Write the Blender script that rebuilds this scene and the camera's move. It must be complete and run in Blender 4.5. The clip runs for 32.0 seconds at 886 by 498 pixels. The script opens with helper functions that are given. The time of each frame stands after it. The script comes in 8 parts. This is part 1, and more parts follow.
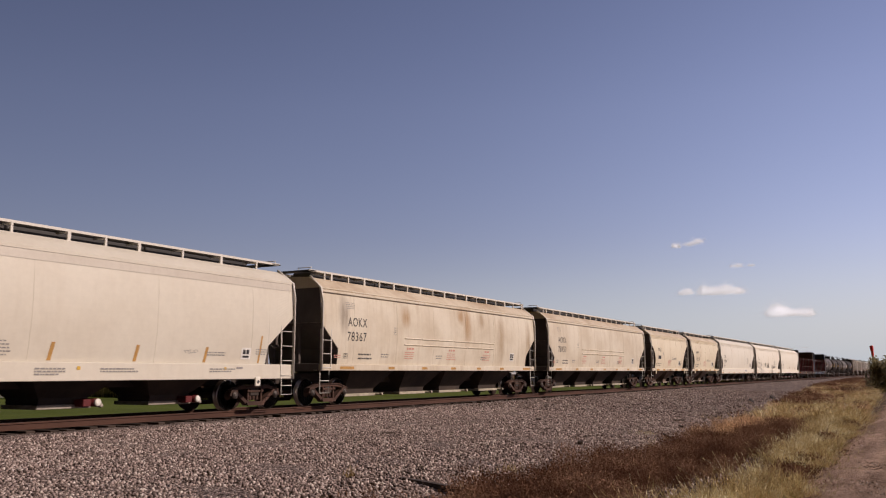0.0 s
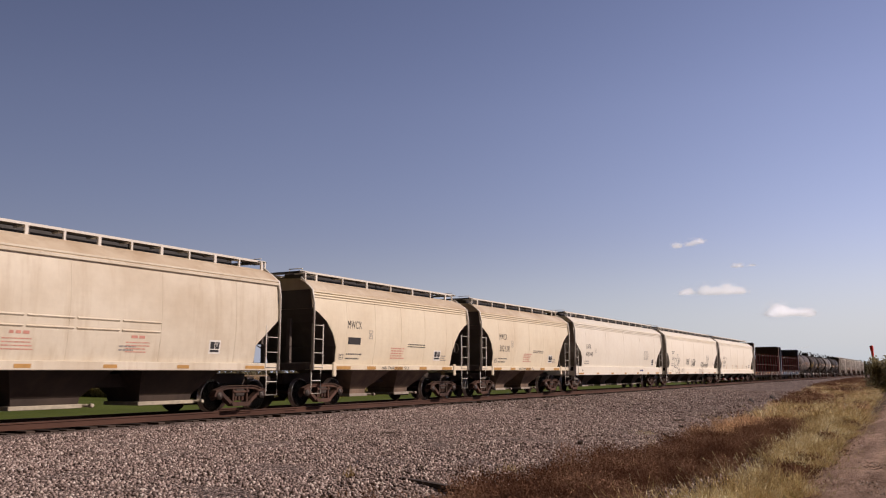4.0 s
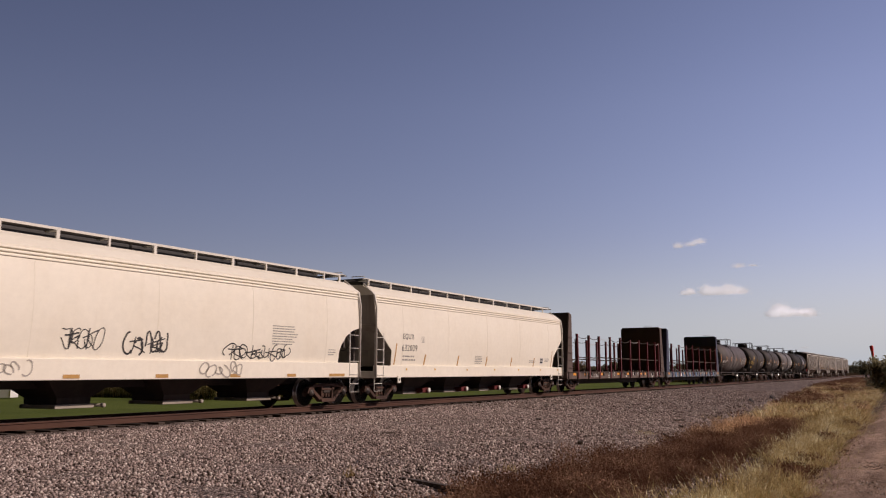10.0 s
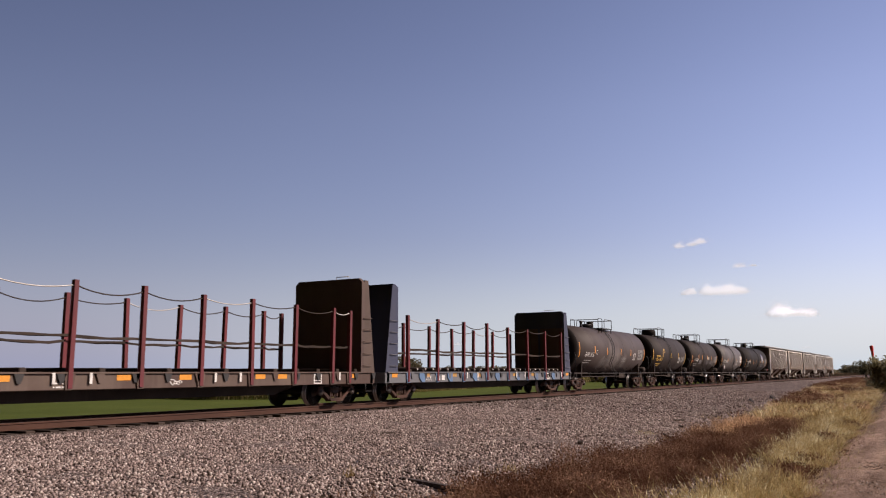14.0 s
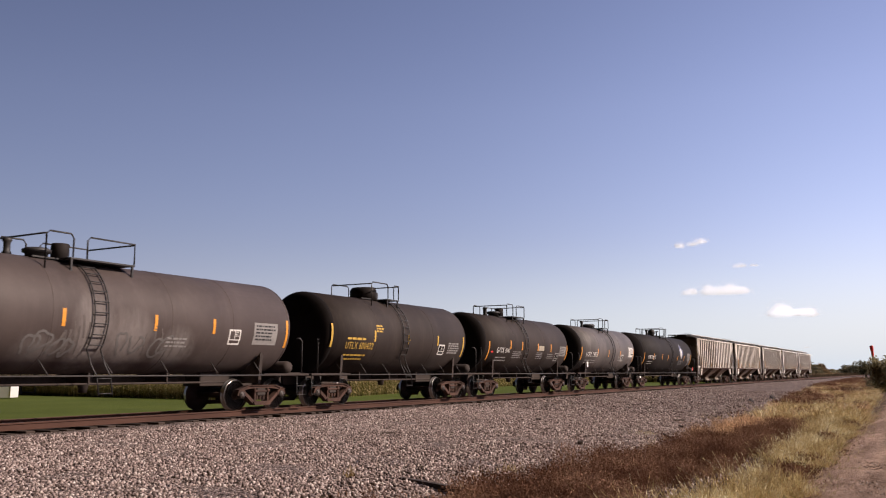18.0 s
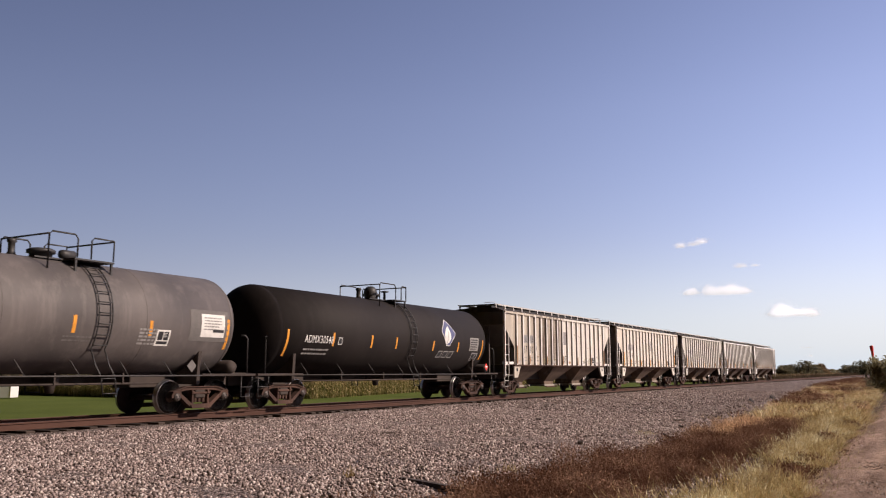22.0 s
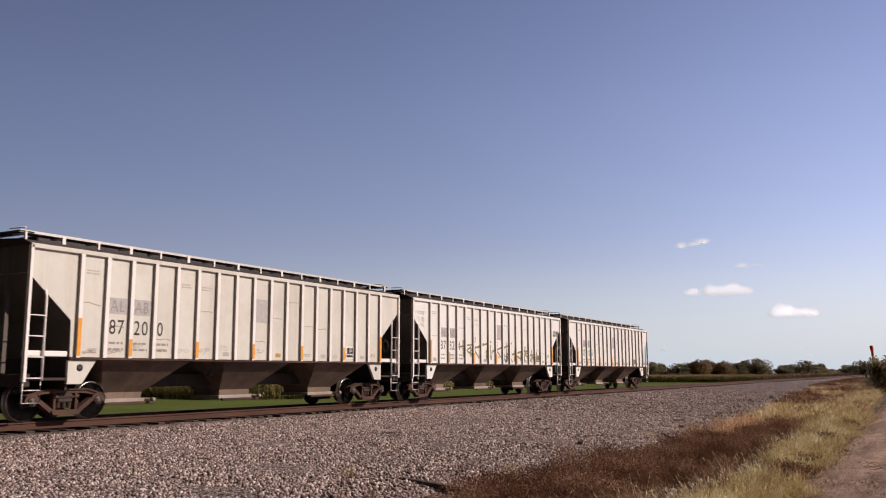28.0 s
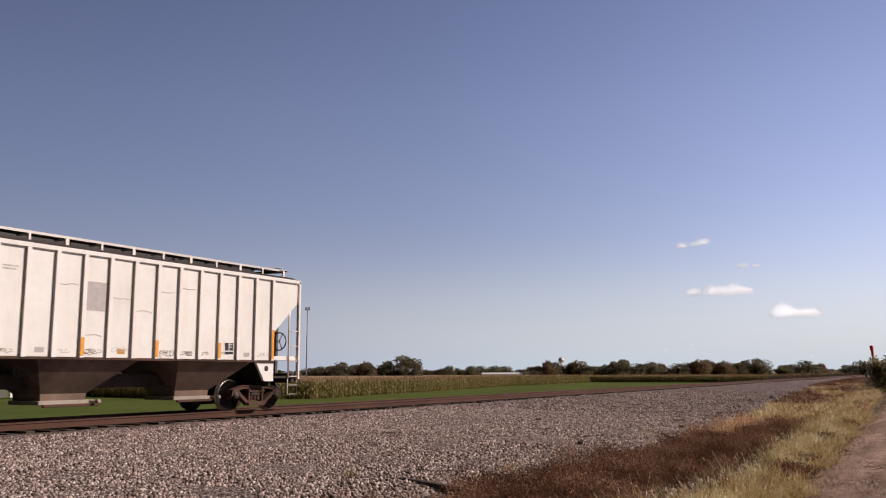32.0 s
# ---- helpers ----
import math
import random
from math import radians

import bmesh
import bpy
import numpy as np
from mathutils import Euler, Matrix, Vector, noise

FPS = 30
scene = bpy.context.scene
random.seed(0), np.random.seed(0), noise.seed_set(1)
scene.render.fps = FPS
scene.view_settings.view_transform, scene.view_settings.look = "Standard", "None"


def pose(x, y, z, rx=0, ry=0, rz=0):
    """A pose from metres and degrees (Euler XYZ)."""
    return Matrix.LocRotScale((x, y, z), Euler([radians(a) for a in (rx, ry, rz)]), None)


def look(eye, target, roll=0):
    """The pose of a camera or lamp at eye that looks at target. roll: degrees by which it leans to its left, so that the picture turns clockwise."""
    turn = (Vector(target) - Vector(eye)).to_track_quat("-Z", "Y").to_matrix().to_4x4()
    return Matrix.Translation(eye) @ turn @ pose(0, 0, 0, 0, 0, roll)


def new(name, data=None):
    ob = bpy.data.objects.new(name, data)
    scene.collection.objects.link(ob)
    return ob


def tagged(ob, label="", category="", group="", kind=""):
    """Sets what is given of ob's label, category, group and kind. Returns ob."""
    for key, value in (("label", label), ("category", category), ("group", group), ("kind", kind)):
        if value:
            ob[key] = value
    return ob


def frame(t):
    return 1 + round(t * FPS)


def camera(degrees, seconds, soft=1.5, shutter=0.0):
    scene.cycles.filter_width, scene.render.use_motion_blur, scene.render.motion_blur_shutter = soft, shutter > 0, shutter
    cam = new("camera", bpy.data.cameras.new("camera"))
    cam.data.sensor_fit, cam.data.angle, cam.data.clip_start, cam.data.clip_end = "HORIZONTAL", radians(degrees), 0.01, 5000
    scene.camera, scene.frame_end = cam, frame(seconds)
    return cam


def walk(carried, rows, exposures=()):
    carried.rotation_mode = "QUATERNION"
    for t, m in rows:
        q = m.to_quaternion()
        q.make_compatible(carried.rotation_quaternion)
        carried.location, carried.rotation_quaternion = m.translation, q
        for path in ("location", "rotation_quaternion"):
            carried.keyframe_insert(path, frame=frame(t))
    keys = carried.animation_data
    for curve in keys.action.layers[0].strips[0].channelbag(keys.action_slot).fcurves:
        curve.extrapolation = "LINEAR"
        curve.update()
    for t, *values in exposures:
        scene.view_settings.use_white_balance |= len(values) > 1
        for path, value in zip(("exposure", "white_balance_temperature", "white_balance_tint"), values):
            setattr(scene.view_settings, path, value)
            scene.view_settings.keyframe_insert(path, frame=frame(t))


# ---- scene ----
CLIP = 32.0
cam = camera(55.05, CLIP, soft=1.1, shutter=0.1)
EYE = (0.0, 0.0, 1.1)
AIM = pose(*EYE, 90 + 8.28, 0, -90 + 29.47) @ pose(0, 0, 0, 0, 0, -0.15)
walk(cam, [(0.0, AIM), (CLIP, AIM)], exposures=[(0.0, -0.55, 6480, 17), (3.0, -0.44, 6480, 17), (7.0, -0.56, 6480, 17), (9.0, -0.66, 6480, 18), (12.0, -0.54, 6450, 19), (13.0, -0.32, 6380, 18), (14.0, -0.22, 6380, 16), (17.0, -0.06, 6400, 16), (21.0, -0.03, 6420, 15), (25.0, -0.17, 6370, 15), (29.0, -0.26, 6350, 15), (32.0, -0.28, 6350, 15)])

# ---- light: a clear late afternoon, the sun behind the camera ----
SUN = Vector((0.30, -0.78, 0.55)).normalized()
world = bpy.data.worlds.new("sky")
scene.world = world
world.use_nodes = True
wt = world.node_tree
wt.nodes.clear()
sky = wt.nodes.new("ShaderNodeTexSky")
sky.sky_type, sky.sun_disc = "NISHITA", False
sky.sun_elevation = math.asin(SUN.z)
sky.sun_rotation = math.atan2(SUN.x, SUN.y)
sky.air_density, sky.dust_density, sky.ozone_density = 1.0, 0.5, 1.0
wbg, wout = wt.nodes.new("ShaderNodeBackground"), wt.nodes.new("ShaderNodeOutputWorld")
wbg.inputs["Strength"].default_value = 0.078
# the sky is brighter on the side of the sun, and haze thickens evenly towards the horizon
geo = wt.nodes.new("ShaderNodeTexCoord")
sepw = wt.nodes.new("ShaderNodeSeparateXYZ")
wt.links.new(geo.outputs["Generated"], sepw.inputs[0])
low = wt.nodes.new("ShaderNodeMapRange")
low.interpolation_type = "SMOOTHSTEP"
for k, v in zip(("From Min", "From Max", "To Min", "To Max"), (-0.05, 0.165, 1.0, 0.0)):
    low.inputs[k].default_value = v
wt.links.new(sepw.outputs["Z"], low.inputs["Value"])
side = wt.nodes.new("ShaderNodeMapRange")
side.interpolation_type = "SMOOTHSTEP"
for k, v in zip(("From Min", "From Max", "To Min", "To Max"), (0.55, 1.02, 0.0, 1.05)):
    side.inputs[k].default_value = v
wt.links.new(sepw.outputs["X"], side.inputs["Value"])
tint = wt.nodes.new("ShaderNodeMix")
tint.data_type = "RGBA"
tint.inputs[6].default_value, tint.inputs[7].default_value = (4.75, 5.35, 7.6, 1), (8.4, 10.2, 11.3, 1)
wt.links.new(side.outputs[0], tint.inputs[0])
haze = wt.nodes.new("ShaderNodeMix")
haze.data_type, haze.blend_type = "RGBA", "MIX"
wt.links.new(tint.outputs[2], haze.inputs[7])
wt.links.new(low.outputs[0], haze.inputs[0])
glow = wt.nodes.new("ShaderNodeFloatCurve")
curve = glow.mapping.curves[0]
curve.points[0].location, curve.points[1].location = (0.0, 0.20), (1.0, 1.0)
for u, v in ((0.50, 0.42), (0.72, 0.545), (0.88, 0.69)):
    curve.points.new(u, v)
glow.mapping.update()
wt.links.new(sepw.outputs["X"], glow.inputs["Value"])
gain = wt.nodes.new("ShaderNodeMath")
gain.operation = "MULTIPLY"
gain.inputs[1].default_value = 2.4
wt.links.new(glow.outputs[0], gain.inputs[0])
lit = wt.nodes.new("ShaderNodeMix")
lit.data_type, lit.blend_type = "RGBA", "MULTIPLY"
lit.inputs[0].default_value = 1.0
wt.links.new(sky.outputs["Color"], lit.inputs[6])
warm = wt.nodes.new("ShaderNodeMix")
warm.data_type, warm.blend_type = "RGBA", "MULTIPLY"
warm.inputs[0].default_value, warm.inputs[7].default_value = 1.0, (1.20, 0.97, 1.04, 1)
wt.links.new(gain.outputs[0], warm.inputs[6])
deep = wt.nodes.new("ShaderNodeMapRange")
for k, v in zip(("From Min", "From Max", "To Min", "To Max"), (0.12, 0.30, 0.0, 1.0)):
    deep.inputs[k].default_value = v
wt.links.new(sepw.outputs["Z"], deep.inputs["Value"])
blue = wt.nodes.new("ShaderNodeMix")
blue.data_type = "RGBA"
blue.inputs[6].default_value, blue.inputs[7].default_value = (0.84, 0.865, 0.895, 1), (1, 1, 1, 1)
wt.links.new(deep.outputs[0], blue.inputs[0])
both = wt.nodes.new("ShaderNodeMix")
both.data_type, both.blend_type = "RGBA", "MULTIPLY"
both.inputs[0].default_value = 1.0
wt.links.new(warm.outputs[2], both.inputs[6])
wt.links.new(blue.outputs[2], both.inputs[7])
wt.links.new(both.outputs[2], lit.inputs[7])
wt.links.new(lit.outputs[2], haze.inputs[6])
wt.links.new(haze.outputs[2], wbg.inputs["Color"])
wt.links.new(wbg.outputs["Background"], wout.inputs["Surface"])
sun = new("sun", bpy.data.lights.new("sun", "SUN"))
sun.data.energy, sun.data.angle, sun.data.color = 5.0, radians(0.53), (1.0, 0.84, 0.69)
sun.matrix_world = look(SUN * 60, (0, 0, 0))
# ---- materials ----
def ramp(nt, stops):
    r = nt.nodes.new("ShaderNodeValToRGB")
    while len(r.color_ramp.elements) < len(stops):
        r.color_ramp.elements.new(0.5)
    for e, (p, c) in zip(r.color_ramp.elements, stops):
        e.position, e.color = p, (*c, 1)
    return r


def noise_tex(nt, vec, scale, detail=6.0, rough=0.6, stretch=(1, 1, 1)):
    m = nt.nodes.new("ShaderNodeMapping")
    m.inputs["Scale"].default_value = stretch
    nt.links.new(vec, m.inputs["Vector"])
    n = nt.nodes.new("ShaderNodeTexNoise")
    n.inputs["Scale"].default_value, n.inputs["Detail"].default_value, n.inputs["Roughness"].default_value = scale, detail, rough
    nt.links.new(m.outputs["Vector"], n.inputs["Vector"])
    return n.outputs["Fac"]


def mixed(nt, fac, a, b, mode="MIX"):
    m = nt.nodes.new("ShaderNodeMix")
    m.data_type, m.blend_type = "RGBA", mode
    for sock, v in ((m.inputs[0], fac), (m.inputs[6], a), (m.inputs[7], b)):
        if isinstance(v, bpy.types.NodeSocket):
            nt.links.new(v, sock)
        elif sock == m.inputs[0]:
            sock.default_value = v
        else:
            sock.default_value = (*v, 1)
    return m.outputs[2]


def start(name, shine=0.5):
    m = bpy.data.materials.new(name)
    m.use_nodes = True
    nt = m.node_tree
    bsdf = nt.nodes["Principled BSDF"]
    bsdf.inputs["Specular IOR Level"].default_value = shine
    tc = nt.nodes.new("ShaderNodeTexCoord")
    return m, nt, bsdf, tc.outputs["Object"]


def shifted(nt, vec):
    """Object coordinates shifted by the object's random number, so that repeats differ."""
    oi = nt.nodes.new("ShaderNodeObjectInfo")
    mul = nt.nodes.new("ShaderNodeMath")
    mul.operation = "MULTIPLY"
    mul.inputs[1].default_value = 37.0
    nt.links.new(oi.outputs["Random"], mul.inputs[0])
    add = nt.nodes.new("ShaderNodeVectorMath")
    nt.links.new(vec, add.inputs[0])
    nt.links.new(mul.outputs[0], add.inputs[1])
    return add.outputs[0]


def paint(name, base, dirt, amount=0.5, streak=0.5, rough=0.55, metal=0.0, bump=0.03, fine=5.0, spread=0.10, shine=0.5, bias=0.0, runny=(), blots=()):
    """Weathered paint: broad stains, vertical streaks and fine grain over a base colour."""
    m, nt, bsdf, vec = start(name, shine)
    vec = shifted(nt, vec)
    broad = noise_tex(nt, vec, 0.55, 5, 0.55)
    runs = noise_tex(nt, vec, 1.0, 8, 0.72, (4.5, 4.5, 0.20) if runny else (2.6, 2.6, 0.16))
    grain = noise_tex(nt, vec, fine, 5, 0.7)
    lo, hi = 0.5 - spread - bias, 0.5 + 2.2 * spread - bias
    k = ramp(nt, [(lo, (0, 0, 0)), (hi, (amount,) * 3)])
    nt.links.new(broad, k.inputs[0])
    s = ramp(nt, [(0.50 - bias, (0, 0, 0)), ((0.64 if runny else 0.74) - bias, (streak,) * 3)])
    nt.links.new(runs, s.inputs[0])
    if runny:
        # streaks in zones along the car's length: runny gives (place, strength of streaks, strength of tan film)
        sep = nt.nodes.new("ShaderNodeSeparateXYZ")
        nt.links.new(nt.nodes["Texture Coordinate"].outputs["Object"], sep.inputs[0])
        wob = nt.nodes.new("ShaderNodeMath")
        wob.operation = "MULTIPLY_ADD"
        nt.links.new(noise_tex(nt, vec, 0.8, 4, 0.6), wob.inputs[0])
        wob.inputs[1].default_value = 1.6
        nt.links.new(sep.outputs["X"], wob.inputs[2])
        span = nt.nodes.new("ShaderNodeMapRange")
        span.inputs["From Min"].default_value, span.inputs["From Max"].default_value = -7.2, 8.8
        nt.links.new(wob.outputs[0], span.inputs["Value"])
        zone = ramp(nt, [((x + 8) / 16, (v,) * 3) for x, v, w in runny])
        film = ramp(nt, [((x + 8) / 16, (w,) * 3) for x, v, w in runny])
        nt.links.new(span.outputs[0], zone.inputs[0])
        nt.links.new(span.outputs[0], film.inputs[0])
        c = mixed(nt, film.outputs[0], base, (0.47, 0.38, 0.26))
        c = mixed(nt, mixed(nt, 1.0, zone.outputs[0], s.outputs[0], "MULTIPLY"), c, dirt)
    else:
        c = mixed(nt, k.outputs[0], base, dirt)
        c = mixed(nt, s.outputs[0], c, dirt)
    plainvec = nt.nodes["Texture Coordinate"].outputs["Object"]
    for bx, bz, rx, rz, colour in blots:
        # a rust bloom of its own place and size, broken up by the streaks
        mp = nt.nodes.new("ShaderNodeMapping")
        mp.vector_type = "TEXTURE"
        mp.inputs["Location"].default_value, mp.inputs["Scale"].default_value = (bx, 0, bz), (rx, 40, rz)
        nt.links.new(plainvec, mp.inputs["Vector"])
        gr = nt.nodes.new("ShaderNodeTexGradient")
        gr.gradient_type = "SPHERICAL"
        nt.links.new(mp.outputs[0], gr.inputs[0])
        body = mixed(nt, 1.0, gr.outputs["Color"], noise_tex(nt, vec, 1.6, 8, 0.7, (2.4, 2.4, 0.6)), "MULTIPLY")
        cut = ramp(nt, [(0.10, (0, 0, 0)), (0.42, (0.85,) * 3)])
        nt.links.new(body, cut.inputs[0])
        c = mixed(nt, cut.outputs[0], c, colour)
    g = ramp(nt, [(0.3, (0.955,) * 3), (0.7, (1.03,) * 3)])
    nt.links.new(grain, g.inputs[0])
    c = mixed(nt, 1.0, c, g.outputs[0], "MULTIPLY")
    nt.links.new(c, bsdf.inputs["Base Color"])
    bsdf.inputs["Roughness"].default_value, bsdf.inputs["Metallic"].default_value = rough, metal
    b = nt.nodes.new("ShaderNodeBump")
    b.inputs["Strength"].default_value, b.inputs["Distance"].default_value = bump, 0.02
    nt.links.new(grain, b.inputs["Height"])
    nt.links.new(b.outputs[0], bsdf.inputs["Normal"])
    return m


def plain(name, base, rough=0.6, metal=0.0, vary=0.15, scale=6.0):
    m, nt, bsdf, vec = start(name)
    n = noise_tex(nt, vec, scale, 6, 0.65)
    r = ramp(nt, [(0.3, [v * (1 - vary) for v in base]), (0.7, [v * (1 + vary) for v in base])])
    nt.links.new(n, r.inputs[0])
    nt.links.new(r.outputs[0], bsdf.inputs["Base Color"])
    bsdf.inputs["Roughness"].default_value, bsdf.inputs["Metallic"].default_value = rough, metal
    return m


def leafy(name, stops, rough=0.75, through_light=0.25, island=True, patch=0.0, speck=0.55):
    """Foliage: colour by random island, some light let through; patch: size of broad tints."""
    m, nt, bsdf, vec = start(name, 0.08)
    r = ramp(nt, stops)
    if island:
        g = nt.nodes.new("ShaderNodeNewGeometry")
        f = g.outputs["Random Per Island"]
    else:
        f = noise_tex(nt, vec, 3.0, 6, 0.7)
    if patch:
        add = nt.nodes.new("ShaderNodeMath")
        add.operation = "MULTIPLY_ADD"
        add.inputs[1].default_value = speck
        nt.links.new(f, add.inputs[0])
        sub = nt.nodes.new("ShaderNodeMath")
        sub.operation = "MULTIPLY_ADD"
        sub.inputs[1].default_value, sub.inputs[2].default_value = 2.4, -0.675 - 0.5 * speck
        nt.links.new(noise_tex(nt, vec, patch, 3, 0.5), sub.inputs[0])
        nt.links.new(sub.outputs[0], add.inputs[2])
        f = add.outputs[0]
    nt.links.new(f, r.inputs[0])
    nt.links.new(r.outputs[0], bsdf.inputs["Base Color"])
    bsdf.inputs["Roughness"].default_value = rough
    tr = nt.nodes.new("ShaderNodeBsdfTranslucent")
    nt.links.new(r.outputs[0], tr.inputs["Color"])
    mx = nt.nodes.new("ShaderNodeMixShader")
    mx.inputs[0].default_value = through_light
    nt.links.new(bsdf.outputs[0], mx.inputs[1])
    nt.links.new(tr.outputs[0], mx.inputs[2])
    nt.links.new(mx.outputs[0], nt.nodes["Material Output"].inputs["Surface"])
    return m


M_WHITE = paint("white_car_paint", (0.81, 0.78, 0.69), (0.62, 0.54, 0.42), 0.25, 0.20)
M_BRIGHT = paint("bright_white_car_paint", (0.88, 0.84, 0.735), (0.70, 0.62, 0.48), 0.22, 0.18)
M_DULL = paint("dull_grey_white_car_paint", (0.70, 0.665, 0.575), (0.55, 0.48, 0.38), 0.28, 0.22)
M_CREAM = paint("cream_car_paint", (0.78, 0.71, 0.555), (0.56, 0.44, 0.29), 0.35, 0.30)
M_DIRTY = paint("dirty_cream_car_paint", (0.72, 0.665, 0.55), (0.44, 0.34, 0.22), 0.50, 0.55)
RUST, SOOT = (0.40, 0.25, 0.12), (0.30, 0.255, 0.20)
TANNED = (0.40, 0.30, 0.19)
M_RUSTED = paint("rust_bloomed_cream_car_paint", (0.72, 0.665, 0.55), (0.44, 0.34, 0.22), 0.50, 0.55,
                 blots=((1.55, 3.10, 0.60, 1.25, RUST), (1.0, 3.5, 0.55, 0.6, RUST), (2.9, 3.4, 0.5, 0.6, TANNED), (4.9, 2.6, 0.65, 1.7, TANNED), (-3.5, 3.2, 0.5, 0.6, RUST), (-7.5, 3.1, 0.5, 1.0, SOOT), (8.0, 2.7, 0.4, 1.4, TANNED)))
M_ALUM = paint("oxidised_white_car_paint", (0.81, 0.815, 0.795), (0.60, 0.575, 0.535), 0.38, 0.42)
M_RIBDULL = paint("dull_greyed_car_paint", (0.665, 0.655, 0.60), (0.46, 0.425, 0.365), 0.45, 0.50)
M_STAIN = paint("rust_streaked_white_car_paint", (0.82, 0.785, 0.72), (0.085, 0.055, 0.037), 1.0, 1.0, spread=0.06, bias=0.08,
                runny=((-7.6, 0.32, 0.45), (-6.4, 0.40, 0.52), (-3.6, 0.42, 0.46), (-3.0, 1.0, 0.50), (-2.0, 0.85, 0.55), (-0.6, 0.85, 0.40), (-0.1, 0.22, 0.08), (3.5, 0.14, 0.05), (7.8, 0.25, 0.12)))
M_RIBCREAM = paint("chalky_cream_car_paint", (0.82, 0.775, 0.69), (0.52, 0.43, 0.33), 0.35, 0.40)
M_ROOF = paint("dusty_roof_paint", (0.70, 0.61, 0.47), (0.40, 0.27, 0.15), 0.60, 0.35, bias=0.04)
M_UNDER = paint("sooty_underframe_and_shade_brown", (0.0382, 0.0281, 0.0238), (0.0842, 0.0612, 0.0510), 0.6, 0.5, 0.8)
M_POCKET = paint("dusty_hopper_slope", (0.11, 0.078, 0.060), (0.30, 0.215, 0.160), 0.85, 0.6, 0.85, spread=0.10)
M_ENDDARK = paint("dark_end_paint", (0.0832, 0.0688, 0.0640), (0.1800, 0.1504, 0.1272), 0.6, 0.5, 0.8)
M_BLACK = paint("warm_black_tank_paint", (0.0163, 0.0126, 0.0117), (0.0326, 0.0258, 0.0238), 0.6, 0.5, 0.72, shine=0.25, spread=0.14)
M_BROWNTANK = paint("brown_dusted_tank_paint", (0.030, 0.022, 0.019), (0.070, 0.053, 0.045), 0.6, 0.6, 0.68, shine=0.3, spread=0.14)
M_GREYTANK = paint("greyed_tank_paint", (0.066, 0.050, 0.046), (0.135, 0.108, 0.100), 0.6, 0.40, 0.62, spread=0.16, shine=0.35,
                   blots=((-0.55, 2.0, 0.9, 1.5, (0.27, 0.245, 0.235)), (0.6, 1.8, 1.1, 1.3, (0.24, 0.215, 0.205)), (2.2, 1.7, 0.9, 0.9, (0.21, 0.19, 0.18)), (-1.9, 1.6, 0.9, 0.6, (0.18, 0.16, 0.152))))
M_TRUCK = paint("rusty_truck_casting", (0.042, 0.021, 0.015), (0.130, 0.066, 0.046), 0.8, 0.5, 0.85, spread=0.10, bump=0.5, fine=16.0)
M_WHEEL = paint("rusty_wheel_steel", (0.055, 0.032, 0.025), (0.125, 0.075, 0.058), 0.7, 0.3, 0.75, bump=0.2, fine=14.0)
M_TREAD = plain("polished_steel_tread", (0.55, 0.52, 0.50), 0.3, 1.0)
M_FLATBR = paint("brown_flat_car_paint", (0.085, 0.052, 0.042), (0.20, 0.155, 0.125), 0.6, 0.4, 0.7)
M_BULK = paint("faded_brown_bulkhead", (0.080, 0.056, 0.046), (0.150, 0.108, 0.088), 0.6, 0.5, 0.75)
M_FLATBL = paint("slate_blue_flat_car_paint", (0.175, 0.185, 0.205), (0.09, 0.085, 0.085), 0.5, 0.4, 0.7)
M_BLUEDK = paint("dark_blue_bulkhead_paint", (0.045, 0.055, 0.105), (0.085, 0.085, 0.105), 0.4, 0.3, 0.7)
M_BROWNIN = paint("dirty_brown_bulkhead_lining", (0.090, 0.062, 0.056), (0.15, 0.105, 0.092), 0.6, 0.5, 0.8)
M_STAKE = paint("red_oxide_stake_paint", (0.17, 0.027, 0.035), (0.085, 0.026, 0.028), 0.6, 0.4, 0.65)
M_TIMBER = paint("weathered_sleeper_wood", (0.032, 0.022, 0.017), (0.088, 0.062, 0.049), 0.7, 0.3, 0.9, 0.0, 0.5)
M_RAIL = paint("rusty_rail_steel", (0.066, 0.028, 0.018), (0.125, 0.058, 0.038), 0.6, 0.1, 0.85)
M_RAILTOP = plain("worn_rail_head", (0.17, 0.115, 0.095), 0.6, 0.5)
M_STEEL = plain("galvanised_steel", (0.62, 0.60, 0.57), 0.5, 0.4, 0.12, 9)
M_RAILING = plain("white_railing_paint", (0.70, 0.68, 0.63), 0.5, 0, 0.1, 9)
M_DARKST = plain("black_painted_steel", (0.040, 0.038, 0.038), 0.55, 0.0, 0.3, 9)
M_GRATE = plain("dark_walkway_grating", (0.075, 0.07, 0.068), 0.7, 0.3, 0.3, 15)
M_ORANGE = plain("amber_reflective_tape", (0.80, 0.34, 0.045), 0.4, 0, 0.12, 8)
M_OCHRE = plain("faded_ochre_tape", (0.48, 0.27, 0.08), 0.6, 0, 0.2, 8)
M_INK = plain("black_lettering", (0.028, 0.028, 0.032), 0.7)
M_INKDIM = plain("worn_black_lettering", (0.10, 0.095, 0.09), 0.8)
M_INKGREY = plain("faded_grey_lettering", (0.30, 0.29, 0.28), 0.8)
M_INKRED = plain("faded_red_lettering", (0.62, 0.30, 0.24), 0.7)
M_INKWHITE = plain("white_lettering", (0.78, 0.77, 0.74), 0.6)
M_INKYEL = plain("yellow_lettering", (0.66, 0.42, 0.07), 0.6)
M_PATCH = plain("grey_paint_patch", (0.30, 0.29, 0.29), 0.7)
